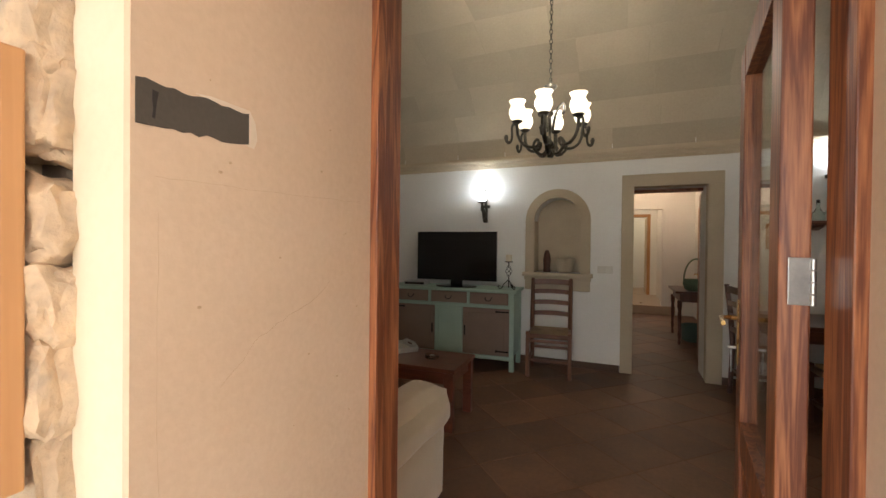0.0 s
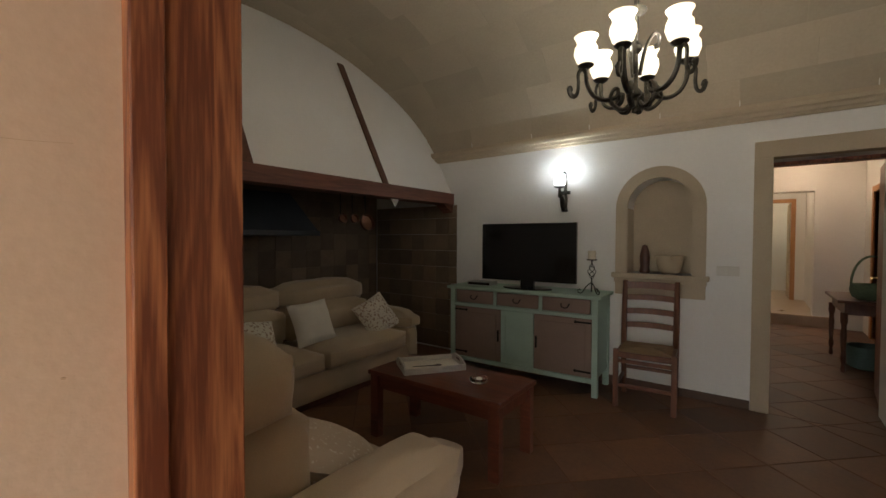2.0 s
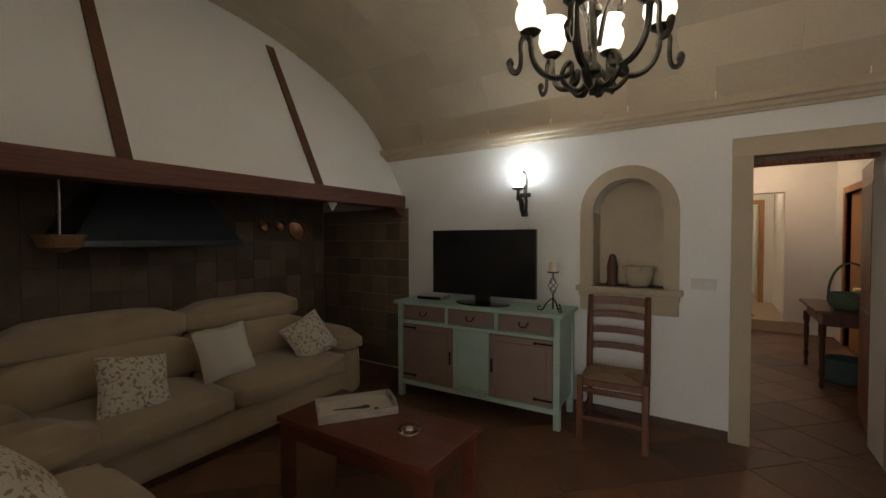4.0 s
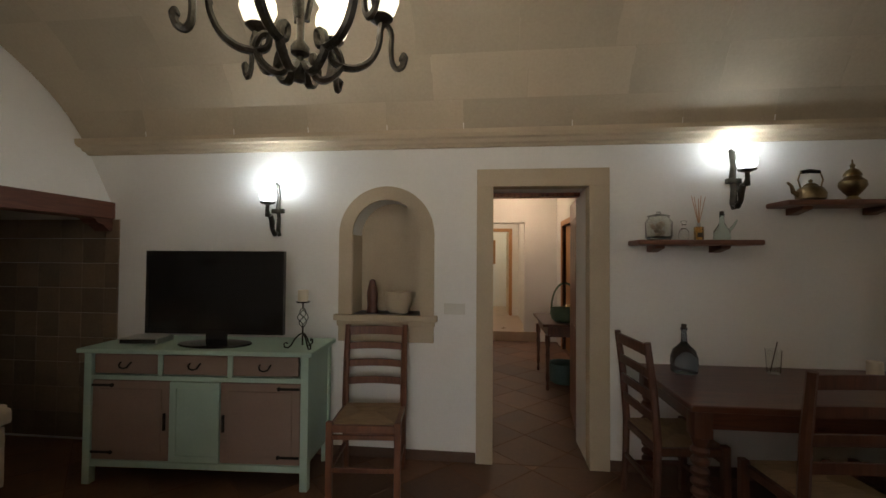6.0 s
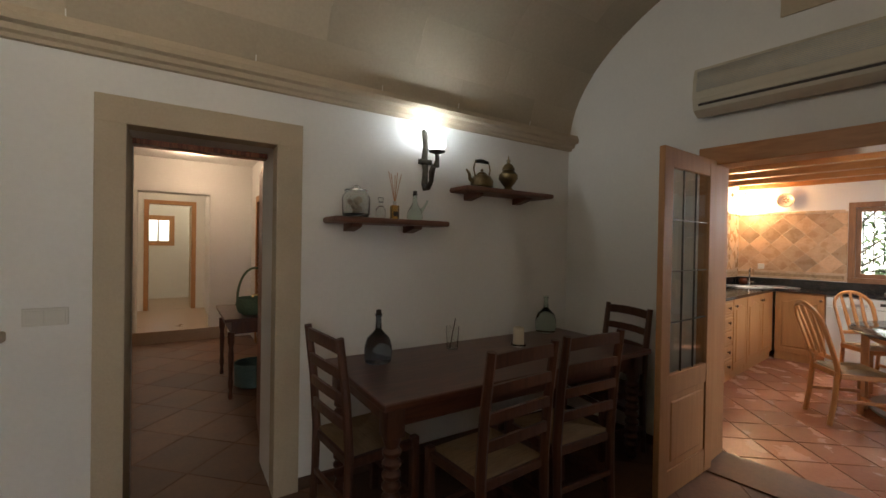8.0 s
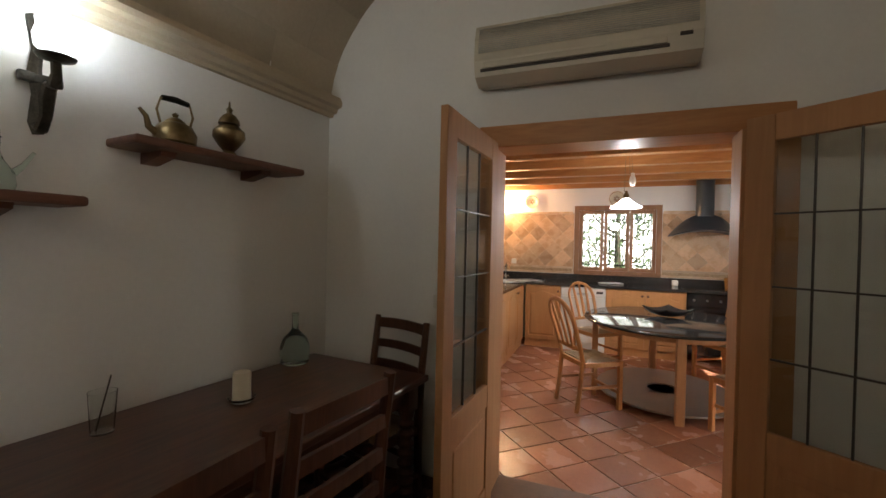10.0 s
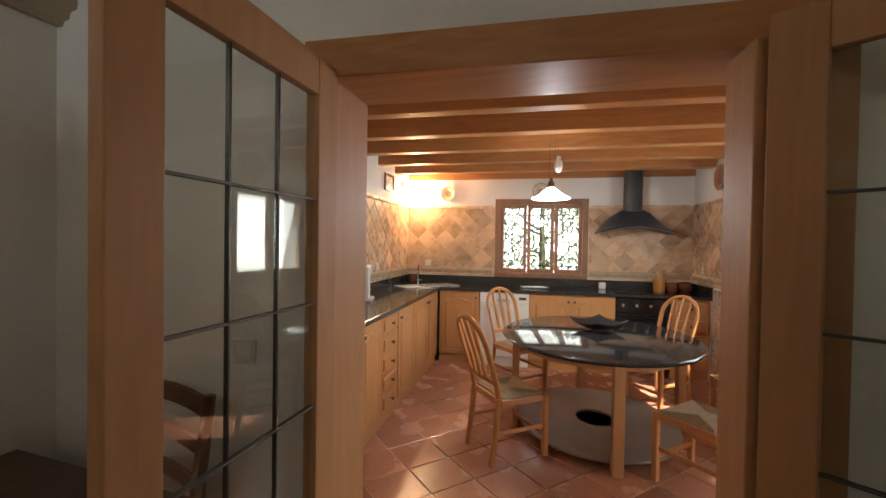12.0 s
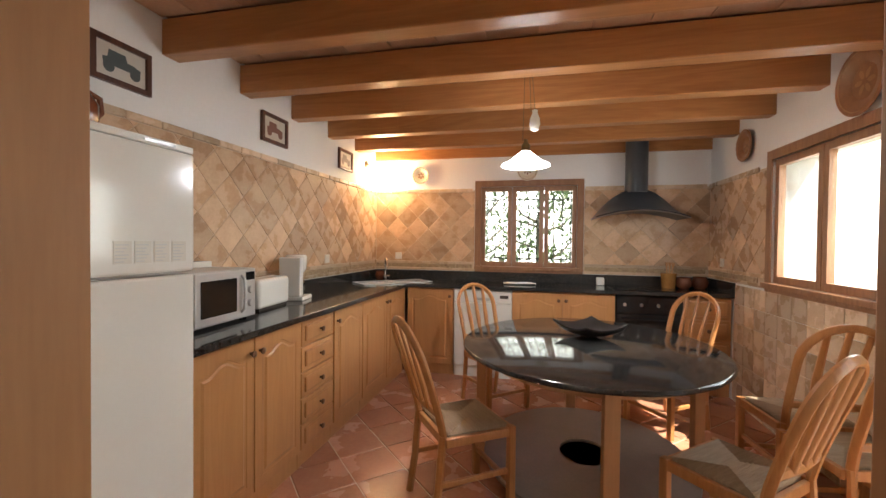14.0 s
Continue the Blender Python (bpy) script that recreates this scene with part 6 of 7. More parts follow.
mw = kthing("microwave", "silver microwave oven on the worktop", "microwave", pose(-2.975, -0.215, WORK_Z + 0.001, 0, 0, 3) @ Matrix.Diagonal((1, 0.85, 1, 1)))
SILVER = mat("silver_plastic", (0.55, 0.54, 0.52), (0.5, 0.49, 0.47), 0.35, 0.4, scale=6, fine=80, bump=0.03)
part("case", boxed(-0.24, 0.24, -0.2, 0.2, 0.012, 0.285, 0.008), SILVER, mw)
door = part("door", boxed(-0.235, 0.13, -0.212, -0.2, 0.02, 0.278, 0.005), SILVER, mw)
part("window", boxed(-0.2, 0.06, -0.2145, -0.211, 0.06, 0.24, 0.004), BLACK_GLOSS, door, "dark oven window")
part("handle", tube(bmesh.new(), [(0.1, -0.212, 0.05), (0.1, -0.235, 0.07), (0.1, -0.24, 0.15), (0.1, -0.235, 0.23), (0.1, -0.212, 0.25)], 0.009), SILVER, door, smooth=True)
part("display", boxed(0.15, 0.225, -0.203, -0.199, 0.22, 0.265), BLACK_GLOSS, mw)
for z in (0.09, 0.165):
    part("dial", lathe(bmesh.new(), [(0.022, 0), (0.02, 0.018), (0.0, 0.018)], 18, pose(0.187, -0.2, z, 90, 0, 0)), SILVER, mw, smooth=True)
for x in (-0.2, 0.2):
    part("foot", boxed(x - 0.015, x + 0.015, -0.15, -0.12, 0, 0.012), BLACK_GLOSS, mw)
note = kthing("white_box", "small white box on the worktop", "box", pose(-2.88, -0.10, WORK_Z + 0.287))
part("box", boxed(-0.09, 0.09, -0.03, 0.03, 0.0, 0.035, 0.004), APPLIANCE, note)
toaster = kthing("toaster", "white long-slot toaster on the worktop", "toaster", pose(-2.42, -0.20, WORK_Z + 0.001, 0, 0, 6))
part("body", boxed(-0.19, 0.19, -0.085, 0.085, 0.012, 0.2, 0.028, None, 4), APPLIANCE, toaster, smooth=True)
part("slot", boxed(-0.14, 0.14, -0.02, 0.02, 0.199, 0.202), STEEL, toaster)
part("base", boxed(-0.17, 0.17, -0.07, 0.07, 0, 0.016), DARK_PRINT, toaster)
part("lever", boxed(0.188, 0.205, -0.015, 0.015, 0.12, 0.145, 0.004), DARK_PRINT, toaster)
maker = kthing("coffee_maker", "white filter coffee maker with a glass jug", "coffee maker", pose(-2.02, -0.17, WORK_Z + 0.001, 0, 0, 12))
part("base", boxed(-0.1, 0.1, -0.1, 0.1, 0, 0.03, 0.008), APPLIANCE, maker)
part("column", boxed(-0.1, -0.03, -0.08, 0.08, 0.03, 0.32, 0.01), APPLIANCE, maker)
part("filter_head", lathe(bmesh.new(), [(0.055, 0.2), (0.075, 0.23), (0.08, 0.32), (0.07, 0.335), (0.0, 0.335)], 24, Matrix.Translation((0.035, 0, 0))), APPLIANCE, maker, smooth=True)
jug = part("jug", lathe(bmesh.new(), [(0.055, 0.032), (0.068, 0.06), (0.066, 0.12), (0.045, 0.17), (0.042, 0.17), (0.06, 0.12), (0.0, 0.04)], 24, Matrix.Translation((0.035, 0, 0))), CRYSTAL, maker, "glass coffee jug", smooth=True)
part("jug_handle", tube(bmesh.new(), [(0.09, 0, 0.165), (0.135, 0, 0.155), (0.14, 0, 0.1), (0.105, 0, 0.07)], 0.009), APPLIANCE, jug, smooth=True)

fridge = kthing("fridge_freezer", "tall white fridge-freezer with labels on its door", "fridge", pose(-3.753, -0.33, 0) @ Matrix.Diagonal((1.03, 0.98, 0.925, 1)))
part("body", boxed(-0.28, 0.28, -0.27, 0.29, 0.03, 1.86, 0.008), APPLIANCE, fridge)
part("freezer_door", boxed(-0.283, 0.283, -0.335, -0.272, 1.375, 1.865, 0.012), APPLIANCE, fridge)
part("fridge_door", boxed(-0.283, 0.283, -0.335, -0.272, 0.07, 1.365, 0.012), APPLIANCE, fridge)
part("top_trim", boxed(-0.283, 0.283, -0.33, 0.29, 1.866, 1.895, 0.006), APPLIANCE, fridge)
part("badge", boxed(0.08, 0.2, -0.332, -0.3295, 1.874, 1.887), STEEL, fridge)
for k in range(4):
    sheet = part("label_sheet", boxed(-0.03 + 0.07 * k, 0.03 + 0.07 * k, -0.3365, -0.335, 1.42, 1.50), PAPER, fridge, "printed paper label")
    for j in range(6):
        part("print_bar", boxed(-0.025 + 0.07 * k, 0.02 + 0.07 * k - 0.008 * (j % 3), -0.3372, -0.3364, 1.485 - 0.012 * j, 1.489 - 0.012 * j), SILVER, sheet)
jug2 = kthing("clay_jug", "brown glazed clay jug on the fridge", "jug", pose(-3.72, -0.40, 1.755))
part("body", lathe(bmesh.new(), [(0.05, 0), (0.075, 0.05), (0.075, 0.11), (0.045, 0.16), (0.05, 0.18), (0.043, 0.18), (0.038, 0.155), (0.0, 0.02)], 24), CLAY, jug2, smooth=True)
part("handle", tube(bmesh.new(), [(0.045, 0, 0.165), (0.095, 0, 0.15), (0.1, 0, 0.1), (0.07, 0, 0.06)], 0.01), CLAY, jug2, smooth=True)
dish2 = kthing("clay_dish", "brown glazed clay dish on the fridge", "dish", pose(-3.56, -0.40, 1.755))
part("dish", lathe(bmesh.new(), [(0.04, 0), (0.07, 0.02), (0.08, 0.04), (0.072, 0.04), (0.0, 0.012)], 22), CLAY, dish2, smooth=True)

# extractor hood
hood = kthing("cooker_hood", "black domed cooker hood with a flue pipe", "cooker hood", pose(-0.01, -2.944, 0.17) @ Matrix.Diagonal((0.95, 0.85, 0.87, 1)))
n = 24
bm = bmesh.new()
rows = []
for i in range(n + 1):
    t = -1 + 2 * i / n
    z = 1.71 + 0.36 * (1 - abs(t) ** 1.9)
    low = 1.70 + 0.085 * (1 - t * t)
    d = 0.46
    rows.append([bm.verts.new((x, t * 0.5, zz)) for x, zz in ((0, low - 0.0), (-d, low), (-d - 0.01, low + 0.02), (-d * 0.62, 0.45 * low + 0.55 * z + 0.01), (-0.2, z), (0, z))])
for p, q in zip(rows, rows[1:]):
    for i in range(5):
        bm.faces.new((p[i], q[i], q[i + 1], p[i + 1]))
bm.faces.new(rows[0])
bm.faces.new(rows[-1][::-1])
part("dome", bm, HOOD_BLACK, hood, smooth=True)
bm = bmesh.new()
tube(bm, [(-0.465, -0.5 + i / 24, 1.70 + 0.085 * (1 - (2 * i / 24 - 1) ** 2)) for i in range(25)], 0.007, 6)
part("edge_trim", bm, STEEL, hood, "thin steel edge", smooth=True)
for k in range(6):
    part("button", boxed(-0.474, -0.466, -0.08 + 0.022 * k, -0.07 + 0.022 * k, 1.79, 1.797), STEEL, hood)
part("flue", lathe(bmesh.new(), [(0.128, 2.02), (0.128, 2.755), (0.0, 2.755)], 32, Matrix.Translation((-0.16, 0, 0)) @ Matrix.Diagonal((1, 1, 1, 1))), HOOD_BLACK, hood, smooth=True)

# ---- kitchen windows ----
WIN_WOOD = wood("brown_window_wood", (0.36, 0.18, 0.085), (0.24, 0.11, 0.05), 0.45, 7, (1, 1, 0.1))


def window(name, label, m, width, z0, z1, lights, bars):
    """In its own frame: x along the wall, y out of the room."""
    w = kthing(name, label, "window", m, kind="structure")
    part("window_frame", slab(bmesh.new(), (-0.07, width + 0.07), (z0 - 0.05, z1 + 0.07), [(0.0, width, z0 + 0.02, z1)], -0.03, 0.10), WIN_WOOD, w)
    part("window_sill", boxed(-0.07, width + 0.07, -0.06, -0.03, z0 - 0.02, z0 + 0.02, 0.004), WIN_WOOD, w)
    step = width / lights
    for k in range(lights):
        a = k * step
        sash = part("sash", slab(bmesh.new(), (a + 0.003, a + step - 0.003), (z0 + 0.022, z1 - 0.003), [(a + 0.05, a + step - 0.05, z0 + 0.075, z1 - 0.055)], -0.005, 0.04), WIN_WOOD, w)
        pane = part("pane", boxed(a + 0.05, a + step - 0.05, 0.015, 0.019, z0 + 0.075, z1 - 0.055), CLEAR, sash)
        pane.visible_shadow = False
    if bars:
        grille = part("grille", boxed(0.0, width, 0.2, 0.212, z0 + 0.10, z0 + 0.115), BLACK_IRON, w, "black iron window bars")
        box_bm = boxed(0.0, width, 0.2, 0.212, z1 - 0.14, z1 - 0.125)
        part("bar", box_bm, BLACK_IRON, grille)
        count = 11
        for k in range(count):
            x = width * (k + 0.5) / count
            part("bar", tube(bmesh.new(), [(x, 0.206, z0), (x, 0.206, z1)], 0.006, 6), BLACK_IRON, grille)
        c, zm = width / 2, (z0 + z1) / 2
        for s in (-1, 1):
            for zc, up in ((zm + 0.03, 1), (zm - 0.03, -1)):
                pts = [(c + s * x, 0.206, zc + up * z) for x, z in ((0.0, 0.26), (0.03, 0.14), (0.085, 0.09), (0.1, 0.05), (0.075, 0.02), (0.045, 0.035), (0.05, 0.06))]
                part("scroll", tube(bmesh.new(), pts, 0.005, 6), BLACK_IRON, grille, smooth=True)
    return w


window("window_1", "brown three-light kitchen window behind iron bars", pose(0.02, WIN1[1], 0, 0, 0, -90), WIN1[1] - WIN1[0], WIN1[2], WIN1[3], 3, True)
window("window_2", "brown two-light kitchen window, bright with daylight", pose(WIN2[1], -KW - 0.02, 0, 0, 0, 180), WIN2[1] - WIN2[0], WIN2[2], WIN2[3], 2, False)

lamp("window_daylight", "AREA", KIT @ Vector((-1.74, -KW - 0.16, 1.57)), 4.5, (0.95, 0.98, 1.0), (0.95, 0.8), KIT @ Vector((-1.74, -1.0, 0.9)))

# ---- pictures, plates, lamps, sockets ----
for x, w, h, kind in ((-3.225, 0.30, 0.21, 0), (-2.04, 0.31, 0.215, 1), (-0.86, 0.31, 0.205, 2)):
    pic = kthing("framed_picture", "small dark-framed print of a vintage car", "picture", pose(x, -0.001, 2.228), "vintage car prints")
    part("frame", slab(bmesh.new(), (-w / 2, w / 2), (-h / 2, h / 2), [(-w / 2 + 0.025, w / 2 - 0.025, -h / 2 + 0.025, h / 2 - 0.025)], -0.022, 0), MAHOGANY, pic)
    part("print", boxed(-w / 2 + 0.024, w / 2 - 0.024, -0.008, -0.004, -h / 2 + 0.024, h / 2 - 0.024), PAPER, pic)
    ink = mat("car_print", ((0.10, 0.12, 0.12), (0.22, 0.09, 0.06), (0.35, 0.3, 0.26))[kind], None, 0.6, scale=30, fine=90, bump=0.0)
    bm = prism(bmesh.new(), [(-0.085, -0.02), (0.095, -0.02), (0.1, 0.005), (0.06, 0.018), (0.03, 0.02), (0.02, 0.05), (-0.06, 0.052), (-0.066, 0.015), (-0.09, 0.01)], 0.001, Matrix(((1, 0, 0, 0), (0, 0, -1, -0.008), (0, 1, 0, 0), (0, 0, 0, 1))))
    for cx in (-0.06, 0.07):
        lathe(bm, [(0.0, 0.0), (0.027, 0.0), (0.027, 0.0015), (0.0, 0.0015)], 18, pose(cx, -0.0083, -0.027, 90, 0, 0))
    part("drawing", bm, ink, pic)


def wall_plate(label, m, r, material):
    p = kthing("wall_plate", label, "plate", m, "decorative wall plates")
    part("dish", lathe(bmesh.new(), [(0.0, 0.006), (r * 0.55, 0.004), (r * 0.62, 0.018), (r * 0.97, 0.034), (r, 0.04), (r * 0.98, 0.044), (r * 0.6, 0.028), (r * 0.52, 0.013), (0.0, 0.012)], 36), material, p, smooth=True)
    paint = PLATE_BROWN if material is CERAMIC else PLATE_TAN
    part("ring", tube(bmesh.new(), [(r * 0.88 * math.cos(a * math.pi / 18), r * 0.88 * math.sin(a * math.pi / 18), 0.0395) for a in range(37)], 0.003, 6), paint, p, "painted ring", smooth=True)
    bm = bmesh.new()
    for k in range(6):
        turn = Matrix.Rotation(math.pi * k / 3, 4, "Z")
        lathe(bm, [(0.0, 0.0125), (r * 0.11, 0.0125), (r * 0.11, 0.0135), (0.0, 0.0135)], 10, turn @ Matrix.Translation((r * 0.25, 0, 0)) @ Matrix.Diagonal((1.4, 0.7, 1, 1)))
    part("motif", bm, paint, p, "painted flower")
    return p


PLATE_TAN = mat("plate_tan", (0.46, 0.25, 0.12), (0.36, 0.19, 0.09), 0.3, scale=12, fine=60)
PLATE_BROWN = mat("plate_brown", (0.36, 0.17, 0.08), (0.24, 0.11, 0.055), 0.3, scale=12, fine=60)
CERAMIC = mat("cream_ceramic", (0.78, 0.72, 0.58), (0.70, 0.62, 0.47), 0.25, scale=9, fine=60)
wall_plate("cream ceramic plate on the far kitchen wall", pose(-0.001, -0.577, 2.187, 0, -90, 0), 0.105, CERAMIC)
wall_plate("cream ceramic plate over the window", pose(-0.001, -1.83, 2.21, 0, -90, 0), 0.115, CERAMIC)
wall_plate("brown scalloped ceramic plate on the kitchen wall", pose(-0.80, -KW + 0.001, 2.24, -90, 0, 0), 0.135, PLATE_BROWN)
wall_plate("large brown ceramic plate over the bright window", pose(-2.11, -KW + 0.001, 2.29, -90, 0, 0), 0.185, PLATE_BROWN)
for m in (pose(-1.237, -0.008, 1.225), pose(-0.352, -KW + 0.008, 1.225, 0, 0, 180), pose(-0.008, -0.3, 1.225, 0, 0, -90)):
    s = kthing("wall_socket", "white wall socket over the worktop", "socket", m, "kitchen sockets")
    part("plate", boxed(-0.04, 0.04, -0.01, 0, -0.04, 0.04, 0.004), WHITE_PLASTIC, s)
    part("socket", lathe(bmesh.new(), [(0.02, 0.0), (0.02, 0.003), (0.0, 0.003)], 20, pose(0, -0.01, 0, 90, 0, 0)), APPLIANCE, s)
bracket = kthing("wall_light", "brass wall light in the corner over the sink", "wall lamp", pose(-0.32, -0.001, 2.285))
part("rose", lathe(bmesh.new(), [(0.04, 0), (0.04, 0.01), (0.015, 0.02), (0.0, 0.02)], 20, pose(0, 0, 0, 90, 0, 0)), OLD_BRASS, bracket, smooth=True)
part("arm", tube(bmesh.new(), [(0, -0.015, 0), (0.02, -0.06, -0.02), (0.05, -0.1, 0.02), (0.1, -0.13, 0.03), (0.13, -0.145, -0.01)], 0.007), OLD_BRASS, bracket, smooth=True)
part("bulb", lathe(bmesh.new(), [(0.012, 0.0), (0.014, -0.02), (0.024, -0.045), (0.018, -0.07), (0.0, -0.078)], 18, Matrix.Translation((0.13, -0.145, -0.01))), glow("lit_bulb", (1.0, 0.78, 0.5), 25), bracket, "lit bulb", smooth=True)
lamp("corner_bulb", "POINT", KIT @ Vector((-0.17, -0.17, 2.165)), 9, (1.0, 0.68, 0.36), 0.03)

pendant = kthing("pendant_lamp", "rise-and-fall pendant lamp with a white fluted shade", "pendant lamp", pose(-2.1, -1.88, -0.14))
OPAL = glow("lit_opal_glass", (0.95, 0.97, 1.0), 5.0)
bm = bmesh.new()
ring = []
N = 48
for r, z in ((0.025, 2.125), (0.05, 2.105), (0.085, 2.075), (0.115, 2.05), (0.145, 2.04), (0.15, 2.028), (0.14, 2.033), (0.11, 2.044), (0.08, 2.068), (0.02, 2.11)):
    row = []
    for i in range(N):
        flute = 1 + (0.035 if r > 0.1 else 0.0) * (1 if i % 2 else -1)
        row.append(bm.verts.new((r * flute * math.cos(2 * math.pi * i / N), r * flute * math.sin(2 * math.pi * i / N), z)))
    ring.append(row)
for p, q in zip(ring, ring[1:]):
    for i in range(N):
        bm.faces.new((p[i], p[(i + 1) % N], q[(i + 1) % N], q[i]))
part("shade", bm, OPAL, pendant, "lit white fluted shade", smooth=True)
part("socket", lathe(bmesh.new(), [(0.028, 2.12), (0.028, 2.16), (0.014, 2.18), (0.012, 2.2), (0.0, 2.2)], 18), OLD_BRASS, pendant, smooth=True)
part("counterweight", lathe(bmesh.new(), [(0.0, 2.24), (0.022, 2.25), (0.034, 2.285), (0.032, 2.32), (0.016, 2.36), (0.02, 2.375), (0.0, 2.385)], 22, Matrix.Translation((-0.02, -0.055, 0))), APPLIANCE, pendant, "white porcelain counterweight", smooth=True)
for dx, dy, z0 in ((0, 0.02, 2.19), (0, -0.03, 2.37), (-0.02, -0.055, 2.38)):
    part("cord", tube(bmesh.new(), [(dx, dy, z0), (dx * 0.5, dy * 0.5, 2.70)], 0.0025, 5), OLD_BRASS, pendant)
part("ceiling_cup", lathe(bmesh.new(), [(0.045, 2.71), (0.04, 2.68), (0.0, 2.675)], 20), APPLIANCE, pendant, smooth=True)
lamp("pendant_bulb", "POINT", KIT @ Vector((-2.1, -1.88, 1.86)), 10.5, (0.93, 0.96, 1.0), 0.04)

# ---- round table and chairs ----
TABLE = (-2.07, -2.27)
rt = kthing("oval_table", "oval black granite table on four pine legs with a low shelf", "table", pose(TABLE[0], TABLE[1], 0) @ Matrix.Diagonal((1.02, 0.895, 0.985, 1)))
part("tabletop", lathe(bmesh.new(), [(0.82, 0.752), (0.855, 0.757), (0.862, 0.768), (0.855, 0.778), (0.845, 0.782), (0.0, 0.782)], 72), GRANITE, rt, "polished black granite top", smooth=True)
bm = bmesh.new()
lathe(bm, [(0.70, 0.69), (0.72, 0.69), (0.72, 0.752), (0.70, 0.752)], 48)
part("apron", bm, PINE, rt, smooth=True)
for a in (3, 93, 183, 273):
    part("leg", boxed(0.70, 0.765, -0.04, 0.04, 0, 0.752, 0.005, pose(0, 0, 0, 0, 0, a)), PINE, rt)
SHELF_GREY = mat("grey_stone_shelf", (0.26, 0.20, 0.16), (0.19, 0.145, 0.115), 0.4, scale=5, fine=60, bump=0.06)
part("lower_shelf", lathe(bmesh.new(), [(0.17, 0.055), (0.70, 0.055), (0.705, 0.065), (0.70, 0.075), (0.17, 0.075), (0.165, 0.065), (0.17, 0.055)], 64), SHELF_GREY, rt, "grey round shelf with a hole in the middle", smooth=True)
part("base_ring", lathe(bmesh.new(), [(0.5, 0.0), (0.56, 0.0), (0.56, 0.055), (0.5, 0.055)], 40), MAHOGANY, rt)
dish = kthing("black_dish", "black square dish with raised corners on the table", "dish", pose(-1.88, -2.31, 0.772, 0, 0, 35))
bm = bmesh.new()
n = 12
grid = [[bm.verts.new((0.17 * (2 * i / n - 1), 0.17 * (2 * j / n - 1), 0.004 + 0.055 * max(abs(2 * i / n - 1), abs(2 * j / n - 1)) ** 3 + 0.03 * abs((2 * i / n - 1) * (2 * j / n - 1)) ** 2)) for j in range(n + 1)] for i in range(n + 1)]
for i in range(n):
    for j in range(n):
        bm.faces.new((grid[i][j], grid[i + 1][j], grid[i + 1][j + 1], grid[i][j + 1]))
got = bmesh.ops.extrude_face_region(bm, geom=bm.faces[:])
for v in got["geom"]:
    if isinstance(v, bmesh.types.BMVert):
        v.co.z += 0.01
part("dish", bm, mat("black_ceramic", (0.015, 0.014, 0.013), (0.01, 0.01, 0.01), 0.3, scale=8, fine=60, bump=0.1), dish, smooth=True)

RUSH_GREY = mat("grey_rush", (0.50, 0.39, 0.26), (0.34, 0.255, 0.165), 0.9, scale=10, fine=120, bump=0.8, stretch=(1, 12, 1))
CHAIR_PINE = wood("honey_chair_pine", (0.58, 0.275, 0.095), (0.42, 0.175, 0.055), 0.35, 8, (1, 1, 0.12), contrast=0.8)


